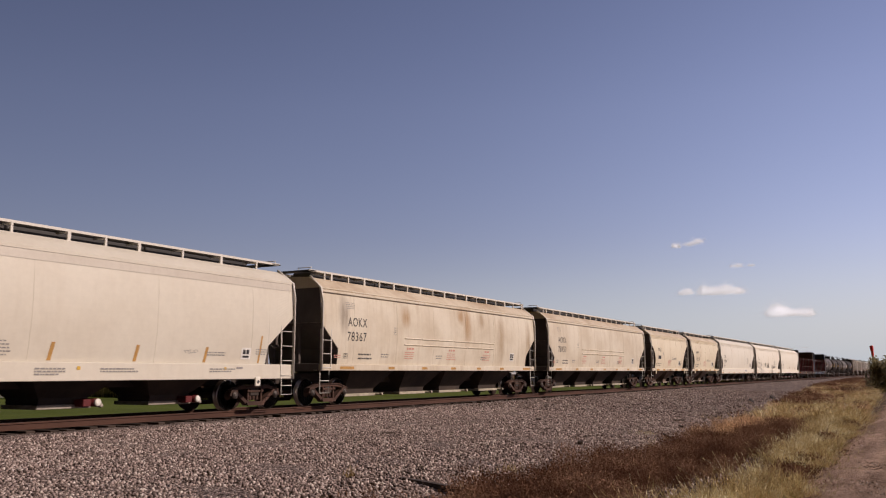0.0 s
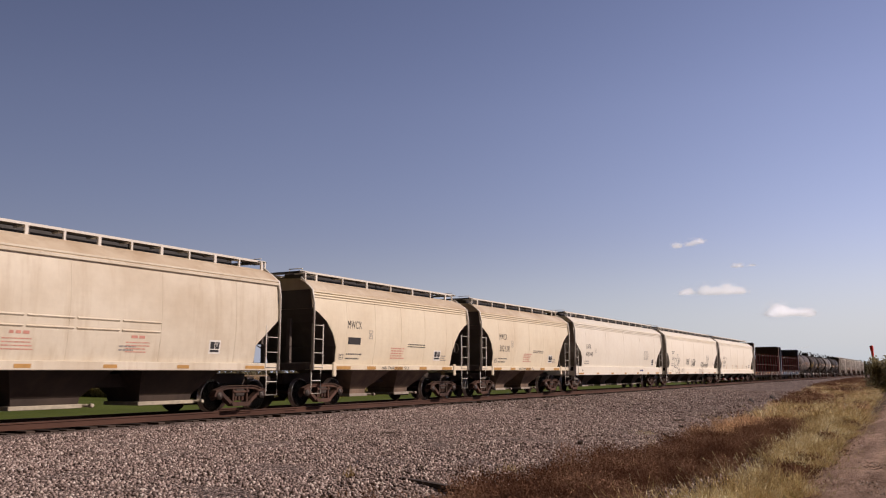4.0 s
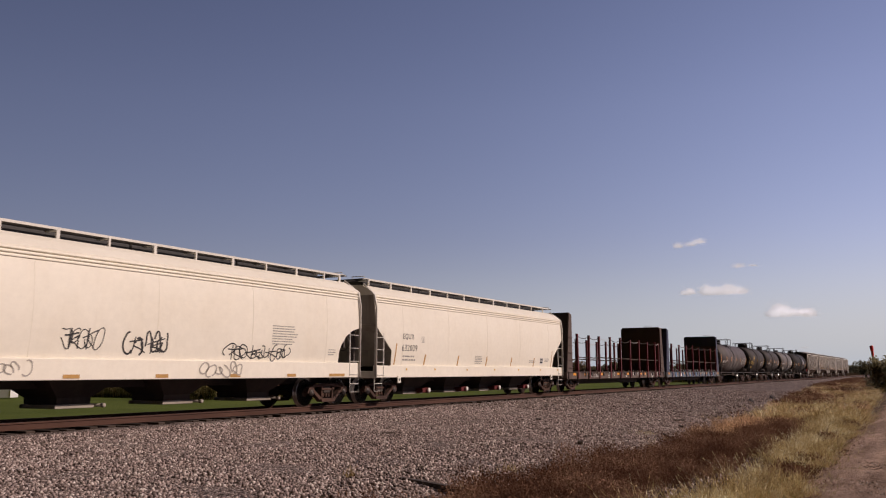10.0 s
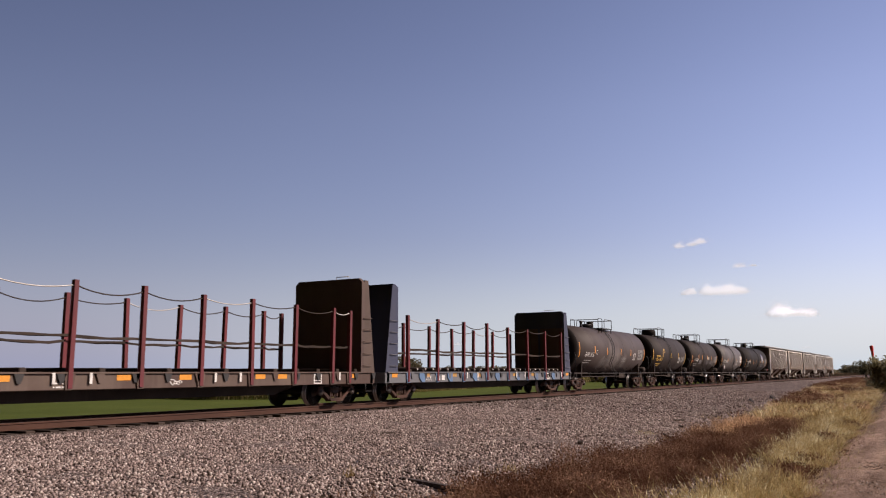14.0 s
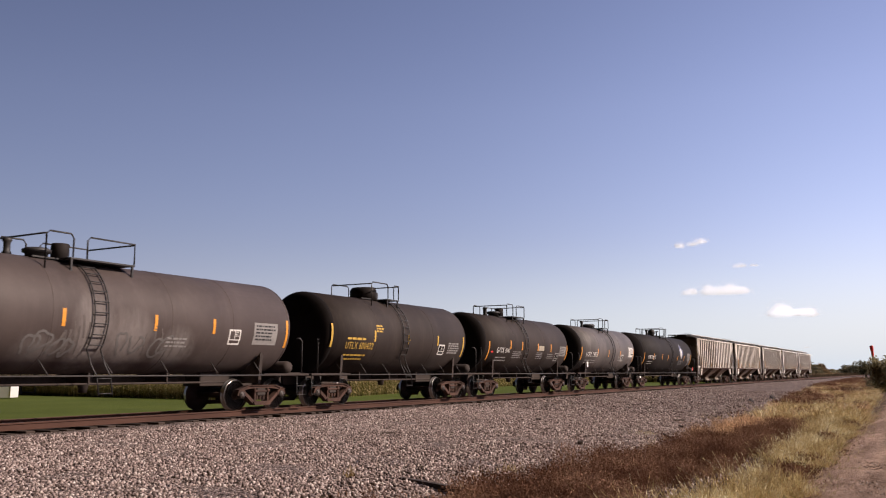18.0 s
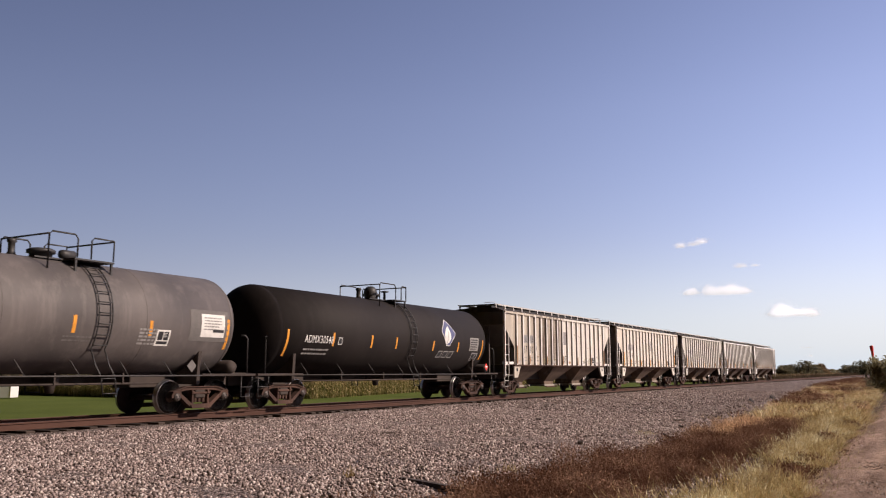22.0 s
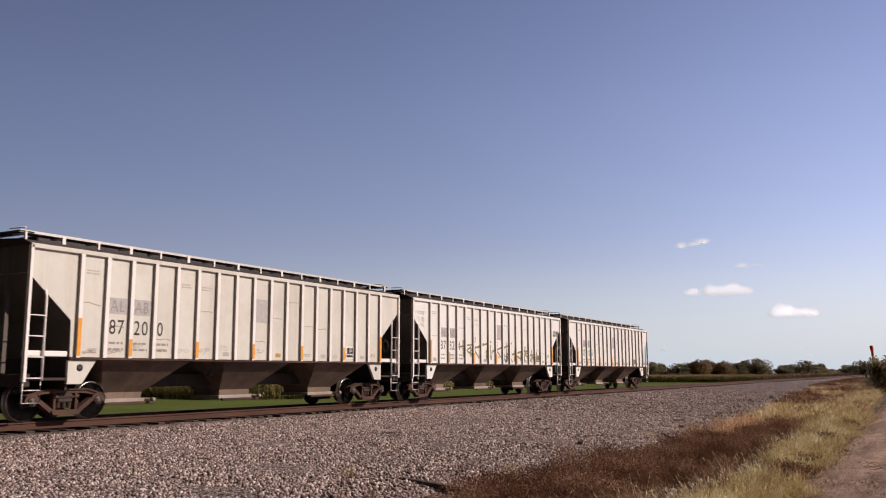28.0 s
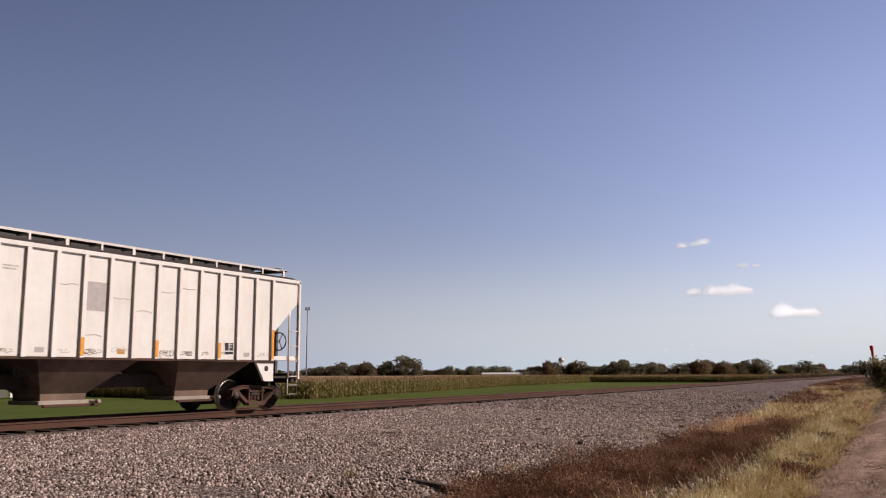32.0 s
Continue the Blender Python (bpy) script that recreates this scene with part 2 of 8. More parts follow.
M_SPRAY = plain("black_spray_paint", (0.035, 0.033, 0.034), 0.6)
M_SPRAYFAINT = plain("faint_grey_spray_paint", (0.42, 0.39, 0.35), 0.7)
M_SPRAYOLIVE = plain("olive_spray_paint", (0.23, 0.20, 0.10), 0.7)
M_GREENTAG = plain("bright_green_card", (0.12, 0.50, 0.10), 0.6)
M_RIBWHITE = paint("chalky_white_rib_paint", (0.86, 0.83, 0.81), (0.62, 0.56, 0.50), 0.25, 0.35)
# rust, dirt and the webs' shade all lie in this colour
M_RIBWEB = paint("rust_and_shade_rib_web", (0.29, 0.265, 0.25), (0.41, 0.385, 0.365), 0.6, 0.6, 0.8)
M_PUTOUT = plain("faded_lilac_grey_overpaint", (0.44, 0.42, 0.42), 0.7)
# near-black that holds the shade of the tanks' leading ends
M_SHADEHEAD = paint("shade_dark_tank_head", (0.0085, 0.0065, 0.0065), (0.024, 0.019, 0.017), 0.5, 0.5, 0.85, shine=0.12)
M_SMEAR = paint("rubbed_chalky_smear", (0.11, 0.094, 0.089), (0.20, 0.175, 0.165), 0.6, 0.6, 0.8)
M_CHALK = plain("faint_chalky_scrawl", (0.15, 0.14, 0.135), 0.8)
M_PALEBLUE = paint("bright_blue_pocket_paint", (0.13, 0.23, 0.40), (0.10, 0.12, 0.16), 0.5, 0.5, 0.7)
M_OVERPALE = plain("pale_beige_overpaint", (0.42, 0.38, 0.30), 0.7, 0, 0.3, 5)
# greys the white end walls in place of their shade; outlet gates share it
M_ENDGREY = paint("shade_grey_end_and_gate_paint", (0.40, 0.36, 0.31), (0.16, 0.13, 0.11), 0.7, 0.7, 0.8, spread=0.12)
# ribbed cars' ends: soot and the wall's shade in one dark grey
M_SOOTSHADE = paint("sooty_shade_grey_end_paint", (0.15, 0.132, 0.124), (0.055, 0.045, 0.042), 0.7, 0.8, 0.8, spread=0.12)
M_CHALKTANK = paint("chalky_grey_tank_paint", (0.086, 0.076, 0.074), (0.218, 0.190, 0.178), 0.6, 0.6, 0.60, spread=0.14, shine=0.4)
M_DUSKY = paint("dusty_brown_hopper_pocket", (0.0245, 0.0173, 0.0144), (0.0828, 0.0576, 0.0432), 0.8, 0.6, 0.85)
M_EAVE = paint("greyer_eave_band", (0.60, 0.56, 0.49), (0.48, 0.43, 0.36), 0.4, 0.5)
M_OXRED = plain("dark_red_outlet_paint", (0.12, 0.012, 0.014), 0.6)
M_RUSTLINE = plain("thin_rust_scrape", (0.26, 0.15, 0.09), 0.8, 0, 0.3, 5)
M_FADED = plain("rust_faded_reflector", (0.32, 0.175, 0.09), 0.7, 0, 0.3, 8)
M_BLUE = plain("slate_blue_emblem_paint", (0.095, 0.105, 0.235), 0.6)
M_RED = plain("red_paint", (0.78, 0.045, 0.035), 0.5)


# ---- mesh building ----
class Shape:
    """Gathers vertices and faces of one mesh."""

    def __init__(self):
        self.v, self.f, self.sm = [], [], set()

    def add(self, verts, faces, smooth=False):
        n = len(self.v)
        self.v.extend(tuple(p) for p in verts)
        for f in faces:
            if smooth:
                self.sm.add(len(self.f))
            self.f.append(tuple(i + n for i in f))
        return self

    def box(self, x0, x1, y0, y1, z0, z1, c=0.0):
        """A box with corners cut by c along x and y edges."""
        if c <= 0:
            vs = [(x, y, z) for z in (z0, z1) for x, y in ((x0, y0), (x1, y0), (x1, y1), (x0, y1))]
            return self.add(vs, [(3, 2, 1, 0), (4, 5, 6, 7), (0, 1, 5, 4), (1, 2, 6, 5), (2, 3, 7, 6), (3, 0, 4, 7)])
        ring = lambda i, z: [(x0 + i + c, y0 + i, z), (x1 - i - c, y0 + i, z), (x1 - i, y0 + i + c, z), (x1 - i, y1 - i - c, z),
                             (x1 - i - c, y1 - i, z), (x0 + i + c, y1 - i, z), (x0 + i, y1 - i - c, z), (x0 + i, y0 + i + c, z)]
        return self.loft([ring(c, z0), ring(0, z0 + c), ring(0, z1 - c), ring(c, z1)])

    def loft(self, rings, caps=True, closed=True, smooth=False):
        n, k = len(rings[0]), len(rings)
        vs = [p for r in rings for p in r]
        fs = []
        for i in range(k - 1):
            for j in range(n if closed else n - 1):
                a, b = i * n + j, i * n + (j + 1) % n
                fs.append((a, b, b + n, a + n))
        base = len(self.v)
        self.add(vs, fs, smooth)
        if caps:
            self.f.append(tuple(base + j for j in reversed(range(n))))
            self.f.append(tuple(base + (k - 1) * n + j for j in range(n)))
        return self

    def prism(self, pts, y0, y1):
        """A polygon in x and z, pushed from y0 to y1."""
        return self.loft([[(x, y0, z) for x, z in pts], [(x, y1, z) for x, z in pts]])

    def prism_x(self, pts, x0, x1):
        return self.loft([[(x0, y, z) for y, z in pts], [(x1, y, z) for y, z in pts]])

    def tube(self, path, r, n=6, smooth=True):
        path = [Vector(p) for p in path]
        rings = []
        for i, p in enumerate(path):
            d = (path[min(i + 1, len(path) - 1)] - path[max(i - 1, 0)]).normalized()
            a = d.cross(Vector((0.31, 0.17, 1)) if abs(d.z) < 0.95 else Vector((1, 0.2, 0))).normalized()
            b = d.cross(a)
            rings.append([p + r * (math.cos(2 * math.pi * j / n) * a + math.sin(2 * math.pi * j / n) * b) for j in range(n)])
        return self.loft(rings, smooth=smooth)

    def lathe_y(self, prof, cx=0, cz=0, n=24, smooth=True):
        """A profile of (radius, y) turned about an axis along y."""
        rings = [[(cx + r * math.cos(2 * math.pi * j / n), y, cz + r * math.sin(2 * math.pi * j / n)) for j in range(n)] for r, y in prof]
        return self.loft(rings, smooth=smooth)

    def lathe_x(self, prof, cy=0, cz=0, n=40, smooth=True):
        rings = [[(x, cy + r * math.cos(2 * math.pi * j / n), cz + r * math.sin(2 * math.pi * j / n)) for j in range(n)] for r, x in prof]
        return self.loft(rings, smooth=smooth)

    def lathe_z(self, prof, cx=0, cy=0, n=16, smooth=True):
        rings = [[(cx + r * math.cos(2 * math.pi * j / n), cy + r * math.sin(2 * math.pi * j / n), z) for j in range(n)] for r, z in prof]
        return self.loft(rings, smooth=smooth)

    def mesh(self, name, material):
        me = bpy.data.meshes.new(name)
        me.from_pydata(self.v, [], self.f)
        me.materials.append(material)
        if self.sm:
            flags = np.zeros(len(self.f), dtype=bool)
            flags[list(self.sm)] = True
            me.polygons.foreach_set("use_smooth", flags)
        bm = bmesh.new()
        bm.from_mesh(me)
        bmesh.ops.recalc_face_normals(bm, faces=bm.faces)
        bm.to_mesh(me)
        bm.free()
        return me


def part(name, shape, material, parent, label="", at=(0, 0, 0)):
    """One mesh object under a thing or a part."""
    me = shape if isinstance(shape, bpy.types.Mesh) else shape.mesh(name, material)
    ob = new(name, me)
    ob.parent, ob.location = parent, at
    if label:
        ob["label"] = label
    return ob


def thing(name, shape, material, label, category, at=(0, 0, 0), group="", kind=""):
    me = shape if isinstance(shape, bpy.types.Mesh) or shape is None else shape.mesh(name, material)
    ob = new(name, me)
    ob.location = at
    return tagged(ob, label, category, group, kind)


def raw_mesh(name, verts, faces, material, smooth=False):
    """A mesh from arrays: faces all with the same number of corners."""
    me = bpy.data.meshes.new(name)
    verts, faces = np.asarray(verts, np.float32), np.asarray(faces, np.int32)
    k = faces.shape[1]
    me.vertices.add(len(verts))
    me.vertices.foreach_set("co", verts.ravel())
    me.loops.add(faces.size)
    me.loops.foreach_set("vertex_index", faces.ravel())
    me.polygons.add(len(faces))
    me.polygons.foreach_set("loop_start", np.arange(0, faces.size, k, dtype=np.int32))
    if smooth:
        me.polygons.foreach_set("use_smooth", np.ones(len(faces), dtype=bool))
    me.update(calc_edges=True)
    me.materials.append(material)
    return me


def lettering(text, height, width=None, slant=0.0):
    """Points (u, v) and faces of a line of text with its lower left corner at 0, 0."""
    cu = bpy.data.curves.new("text", "FONT")
    cu.body, cu.size, cu.resolution_u, cu.fill_mode, cu.space_character, cu.shear = text, 1.0, 3, "FRONT", 1.14, slant
    ob = bpy.data.objects.new("text", cu)
    scene.collection.objects.link(ob)
    bpy.context.view_layer.update()
    me = bpy.data.meshes.new_from_object(ob)
    vs = [(p.co.x, p.co.y) for p in me.vertices]
    fs = [tuple(p.vertices) for p in me.polygons]
    bpy.data.objects.remove(ob)
    bpy.data.curves.remove(cu)
    bpy.data.meshes.remove(me)
    u0, u1 = min(u for u, v in vs), max(u for u, v in vs)
    v0, v1 = min(v for u, v in vs), max(v for u, v in vs)
    sy = height / (v1 - v0)
    sx = width / (u1 - u0) if width else sy * 0.85
    return [((u - u0) * sx, (v - v0) * sy) for u, v in vs], fs


def on_side(pts, faces, x, z, surface, shape=None):
    """Lays flat points (u, v) on the near side of a car: surface(z) gives the half width there."""
    s = shape or Shape()
    s.add([(x + u, -surface(z + v) - 0.006, z + v) for u, v in pts], faces)
    return s


def bars(rows, w, h, gap, ragged=0.25, seed=1):
    """Rows of small writing that cannot be read, as plain bars."""
    rnd = random.Random(seed)
    pts, fs = [], []
    for i in range(rows):
        u, ww = 0.0, w * (1 - ragged * rnd.random())
        while u < ww:
            k = min(rnd.uniform(0.6, 2.4) * h * 1.6, ww - u + 0.001)
            n = len(pts)
            v = -i * (h + gap)
            pts += [(u, v), (u + k, v), (u + k, v + h), (u, v + h)]
            fs.append((n, n + 1, n + 2, n + 3))
            u += k + h * 0.7
    return pts, fs


def ribbon(path, w):
    """A flat stroke of width w along points (u, v)."""
    pts, fs = [], []
    for i, (u, v) in enumerate(path):
        a, b = path[max(i - 1, 0)], path[min(i + 1, len(path) - 1)]
        d = Vector((b[0] - a[0], b[1] - a[1]))
        d = d.normalized() if d.length > 1e-9 else Vector((1, 0))
        pts += [(u - d.y * w / 2, v + d.x * w / 2), (u + d.y * w / 2, v - d.x * w / 2)]
        if i:
            n = 2 * i
            fs.append((n - 2, n - 1, n + 1, n))
    return pts, fs


def angular(w, h, seed, width=0.05):
    """A figure of straight crossing strokes, sprayed, that spells nothing."""
    rnd = random.Random(seed)
    pts, fs = [], []
    lean = rnd.uniform(-0.1, 0.25)
    spine = w * rnd.uniform(0.15, 0.35)
    strokes = [[(spine, 0), (spine + lean * h, h)], [(0, h * rnd.uniform(0.4, 0.7)), (w * rnd.uniform(0.7, 1.0), h * rnd.uniform(0.7, 1.0))],
               [(spine + 0.5 * lean * h, h * 0.5), (w * rnd.uniform(0.6, 0.95), h * rnd.uniform(0.0, 0.2))]]
    if rnd.random() < 0.6:
        strokes.append([(w * 0.75, h * 0.05), (w * rnd.uniform(0.6, 0.9), h * rnd.uniform(0.5, 0.95)), (w * 0.3, h * rnd.uniform(0.3, 0.6))])
    for st in strokes:
        path = []
        for a, b in zip(st, st[1:]):
            path += [(a[0] + (b[0] - a[0]) * k / 5 + rnd.uniform(-0.012, 0.012), a[1] + (b[1] - a[1]) * k / 5 + rnd.uniform(-0.012, 0.012)) for k in range(6)]
        p, f = ribbon(path, width * rnd.uniform(0.8, 1.15))
        n = len(pts)
        pts += p
        fs += [tuple(q + n for q in t) for t in f]
    return pts, fs


def scrawl(w, h, strokes, seed, width=0.03):
    """A spray-painted tag without letters: overlapping loops and bubbles inside w x h."""
    rnd = random.Random(seed)
    pts, fs = [], []
    for i in range(strokes):
        cx = w * (i + 0.5 + rnd.uniform(-0.3, 0.3)) / strokes
        cy, rx, ry = h * rnd.uniform(0.35, 0.65), w / strokes * rnd.uniform(0.4, 0.75), h * rnd.uniform(0.25, 0.5)
        a0, turn, lean = rnd.uniform(0, 6.28), rnd.uniform(3.4, 6.6), rnd.uniform(-0.3, 0.4)
        k = rnd.choice((2, 3))
        path = []
        for j in range(22):
            a = a0 + turn * j / 21
            r = 1 + 0.22 * math.sin(k * a + i)
            v = ry * r * math.sin(a)
            path.append((cx + rx * r * math.cos(a) + lean * v, cy + v))
        p, f = ribbon(path, width)
        n = len(pts)
        pts += p
        fs += [tuple(q + n for q in t) for t in f]
    return pts, fs


# ---- ground: one sheet from the track to the horizon ----
FIELD = -2.4


def lie(y):
    """Height of the ground by its distance from the camera's line, across the track."""
    pts = [(-4000, -0.5), (-6, -0.5), (-1.2, -0.44), (1.0, -0.44), (2.0, -0.50), (4.6, -0.60), (5.4, -0.52), (9.0, -0.42), (15.4, -0.34), (16.6, -0.25), (21.2, -0.25),
           (22.6, -0.75), (24.5, -0.95), (31.0, FIELD), (4000, FIELD)]
    for (a, za), (b, zb) in zip(pts, pts[1:]):
        if a <= y <= b:
            return za + (zb - za) * (y - a) / (b - a)
    return FIELD


def ground_material():
    m, nt, bsdf, vec = start("grass_and_soil", 0.03)
    broad = noise_tex(nt, vec, 0.09, 4, 0.6)
    fine = noise_tex(nt, vec, 5.0, 8, 0.75)
    lawn = ramp(nt, [(0.25, (0.064, 0.088, 0.022)), (0.55, (0.108, 0.140, 0.036)), (0.8, (0.160, 0.185, 0.056))])
    nt.links.new(fine, lawn.inputs[0])
    soil = ramp(nt, [(0.3, (0.095, 0.070, 0.054)), (0.7, (0.21, 0.160, 0.125))])
    nt.links.new(fine, soil.inputs[0])
    sep = nt.nodes.new("ShaderNodeSeparateXYZ")
    nt.links.new(vec, sep.inputs[0])
    k = ramp(nt, [(0.0, (0, 0, 0)), (0.02, (1, 1, 1))])
    sc = nt.nodes.new("ShaderNodeMath")
    sc.operation = "MULTIPLY_ADD"
    sc.inputs[1].default_value, sc.inputs[2].default_value = 0.01, -0.225
    nt.links.new(sep.outputs[1], sc.inputs[0])
    nt.links.new(sc.outputs[0], k.inputs[0])
    c = mixed(nt, k.outputs[0], soil.outputs[0], lawn.outputs[0])
    tint = ramp(nt, [(0.35, (0.85, 0.85, 0.8)), (0.65, (1.12, 1.08, 1.0))])
    nt.links.new(broad, tint.inputs[0])
    c = mixed(nt, 1.0, c, tint.outputs[0], "MULTIPLY")
    nt.links.new(c, bsdf.inputs["Base Color"])
    bsdf.inputs["Roughness"].default_value = 0.95
    b = nt.nodes.new("ShaderNodeBump")
    b.inputs["Strength"].default_value, b.inputs["Distance"].default_value = 0.6, 0.08
    nt.links.new(fine, b.inputs["Height"])
    nt.links.new(b.outputs[0], bsdf.inputs["Normal"])
    return m


def gravel_material(name, stops, scale, depth):
    """Crushed stone: cells of their own colour with dark joints."""
    m, nt, bsdf, vec = start(name, 0.12)
    vo = nt.nodes.new("ShaderNodeTexVoronoi")
    vo.inputs["Scale"].default_value = scale
    nt.links.new(vec, vo.inputs["Vector"])
    sepc = nt.nodes.new("ShaderNodeSeparateColor")
    nt.links.new(vo.outputs["Color"], sepc.inputs[0])
    r = ramp(nt, stops)
    nt.links.new(sepc.outputs[0], r.inputs[0])
    edge = ramp(nt, [(0.0, (1.1, 1.1, 1.1)), (0.45, (0.85, 0.85, 0.85)), (0.75, (0.25, 0.25, 0.25))])
    nt.links.new(vo.outputs["Distance"], edge.inputs[0])
    c = mixed(nt, 1.0, r.outputs[0], edge.outputs[0], "MULTIPLY")
    broad = ramp(nt, [(0.35, (0.80, 0.78, 0.76)), (0.65, (1.12, 1.1, 1.08))])
    nt.links.new(noise_tex(nt, vec, 0.35, 5, 0.65), broad.inputs[0])
    c = mixed(nt, 1.0, c, broad.outputs[0], "MULTIPLY")
    nt.links.new(c, bsdf.inputs["Base Color"])
    bsdf.inputs["Roughness"].default_value = 0.9
    b = nt.nodes.new("ShaderNodeBump")
    b.invert = True
    b.inputs["Strength"].default_value, b.inputs["Distance"].default_value = 1.0, depth
    nt.links.new(vo.outputs["Distance"], b.inputs["Height"])
    nt.links.new(b.outputs[0], bsdf.inputs["Normal"])
    return m


STONE_STOPS = [(0.0, (0.106, 0.079, 0.072)), (0.35, (0.246, 0.193, 0.180)), (0.6, (0.362, 0.284, 0.261)), (0.85, (0.492, 0.401, 0.369)), (1.0, (0.724, 0.650, 0.605))]
M_BALLAST = gravel_material("crushed_stone_ballast", STONE_STOPS, 28.0, 0.04)


def dirt_material():
    """Packed brown dirt with ruts along it, dark damp clods, fine grit and scattered pebbles."""
    m, nt, bsdf, vec = start("gravelly_dirt_road", 0.1)
    base = ramp(nt, [(0.30, (0.250, 0.169, 0.128)), (0.5, (0.525, 0.375, 0.290)), (0.70, (0.775, 0.594, 0.481))])
    nt.links.new(noise_tex(nt, vec, 7.0, 10, 0.85), base.inputs[0])
    ruts = ramp(nt, [(0.36, (0.50, 0.47, 0.45)), (0.62, (1.15, 1.13, 1.12))])
    nt.links.new(noise_tex(nt, vec, 1.0, 6, 0.65, (0.22, 2.0, 1.0)), ruts.inputs[0])
    c = mixed(nt, 1.0, base.outputs[0], ruts.outputs[0], "MULTIPLY")
    clods = ramp(nt, [(0.56, (0, 0, 0)), (0.66, (0.75, 0.75, 0.75))])
    nt.links.new(noise_tex(nt, vec, 3.2, 8, 0.75, (0.6, 1.3, 1.0)), clods.inputs[0])
    c = mixed(nt, clods.outputs[0], c, (0.17, 0.12, 0.098))
    vo = nt.nodes.new("ShaderNodeTexVoronoi")
    vo.inputs["Scale"].default_value = 17.0
    nt.links.new(vec, vo.inputs["Vector"])
    peb = ramp(nt, [(0.12, (0.7, 0.7, 0.7)), (0.26, (0, 0, 0))])
    nt.links.new(vo.outputs["Distance"], peb.inputs[0])
    c = mixed(nt, peb.outputs[0], c, (0.46, 0.37, 0.32))
    nt.links.new(c, bsdf.inputs["Base Color"])
    bsdf.inputs["Roughness"].default_value = 0.95
    b = nt.nodes.new("ShaderNodeBump")
    b.inputs["Strength"].default_value, b.inputs["Distance"].default_value = 1.0, 0.10
    nt.links.new(noise_tex(nt, vec, 9.0, 10, 0.82), b.inputs["Height"])
    nt.links.new(b.outputs[0], bsdf.inputs["Normal"])
    return m


M_DIRT = dirt_material()



def strip(name, ys, x0, x1, nx, material, label, lift=0.0, rough=0.0, kind="structure", sink=0.0):
    xs = np.concatenate([-np.geomspace(345, -x0 + 1.0, 40), np.linspace(x0, 80, nx), np.geomspace(84, x1, 24)])
    v = [(x, y, lie(y) + lift + (rough * noise.noise((x * 0.8, y * 0.8, 3.0)) if rough else 0)) for x in xs for y in ys]
    n = len(ys)
    v = [(x, y, z - (sink if k % n == 0 else 0)) for k, (x, y, z) in enumerate(v)]
    f = [(i * n + j, (i + 1) * n + j, (i + 1) * n + j + 1, i * n + j + 1) for i in range(len(xs) - 1) for j in range(n - 1)]
    ob = new(name, raw_mesh(name, v, f, material, True))
    return tagged(ob, label, "ground", kind=kind)


ys = [-4000, -600, -60, -12, -6, -2, 0, 1, 1.6, 2, 3, 4, 4.6, 5, 5.4, 7, 9, 12, 15.4, 16.6, 18, 20, 21.2, 22.6, 24.5, 28, 31, 36, 60, 140, 500, 4000]
gv = [(x, y, lie(y)) for x in (-3000, -200, -20, 0, 20, 60, 120, 300, 900, 4500) for y in ys]
gn = len(ys)
gf = [(i * gn + j, (i + 1) * gn + j, (i + 1) * gn + j + 1, i * gn + j + 1) for i in range(9) for j in range(gn - 1)]
tagged(new("ground", raw_mesh("ground", gv, gf, ground_material())), "short green grass and bare soil on flat farmland", "ground", kind="structure")
strip("ballast_bed", [4.2, 4.9, 5.4, 6, 7, 8, 9, 10, 11, 12, 13, 14, 15, 15.4, 16, 16.6, 17.2, 17.7], -6, 1500, 120, M_BALLAST, "wide bed of crushed grey-pink stone beside the rails", 0.03, 0.07, sink=0.16)
# brown of oil, deepened by the rails' shade put into the colour
M_FOULSHADE = gravel_material("oily_shaded_ballast", [(0.0, (0.017, 0.011, 0.009)), (0.6, (0.043, 0.029, 0.024)), (1.0, (0.09, 0.064, 0.053))], 22.0, 0.04)
strip("track_bed", [17.7, 18.2, 18.9, 19.6, 20.2, 21.2, 22.0, 22.8], -6, 1500, 120, M_FOULSHADE, "oily brown stones between and behind the rails, darkened for shade", 0.02, 0.04)

def dirt_road():
    """A rutted track: two wheel ruts, a low crown, clods and a ragged shoulder that runs out into the soil."""
    xs = np.concatenate([-np.geomspace(345, 6, 30), np.linspace(-5, 5.5, 30), np.arange(6, 27, 0.07), np.geomspace(27.1, 80, 150), np.geomspace(84, 1500, 24)])
    ys = np.concatenate([np.linspace(-4.5, -2.4, 5), np.arange(-2.2, 2.4, 0.07)])
    v = []
    for x in xs:
        bend = 0.12 * noise.noise((x * 0.25, 0.0, 5.0))
        for y in ys:
            u = y + bend
            z = 0.06 - 0.025 * math.exp(-((u - 0.75) / 0.24) ** 2) - 0.028 * math.exp(-((u + 0.85) / 0.26) ** 2)
            z += 0.035 * noise.noise((x * 0.8, y * 0.9, 3.0)) + 0.030 * noise.noise((x * 2.2, y * 2.8, 7.0)) + 0.022 * noise.noise((x * 5.5, y * 6.5, 2.0)) + 0.013 * noise.noise((x * 12.0, y * 12.0, 9.0))
            run = max(0.0, u - 1.15) / 0.85
            v.append((x, y, lie(y) + z - 0.09 * run * run * (1.0 + 0.8 * noise.noise((x * 1.5, y * 1.5, 1.0))) - (0.3 if y > 2.3 or y < -4.4 else 0.0)))
    n = len(ys)
    f = [(i * n + j, (i + 1) * n + j, (i + 1) * n + j + 1, i * n + j + 1) for i in range(len(xs) - 1) for j in range(n - 1)]
    tagged(new("dirt_road", raw_mesh("dirt_road", v, f, M_DIRT, True)), "rutted gravelly dirt track beside the railway", "ground", kind="structure")


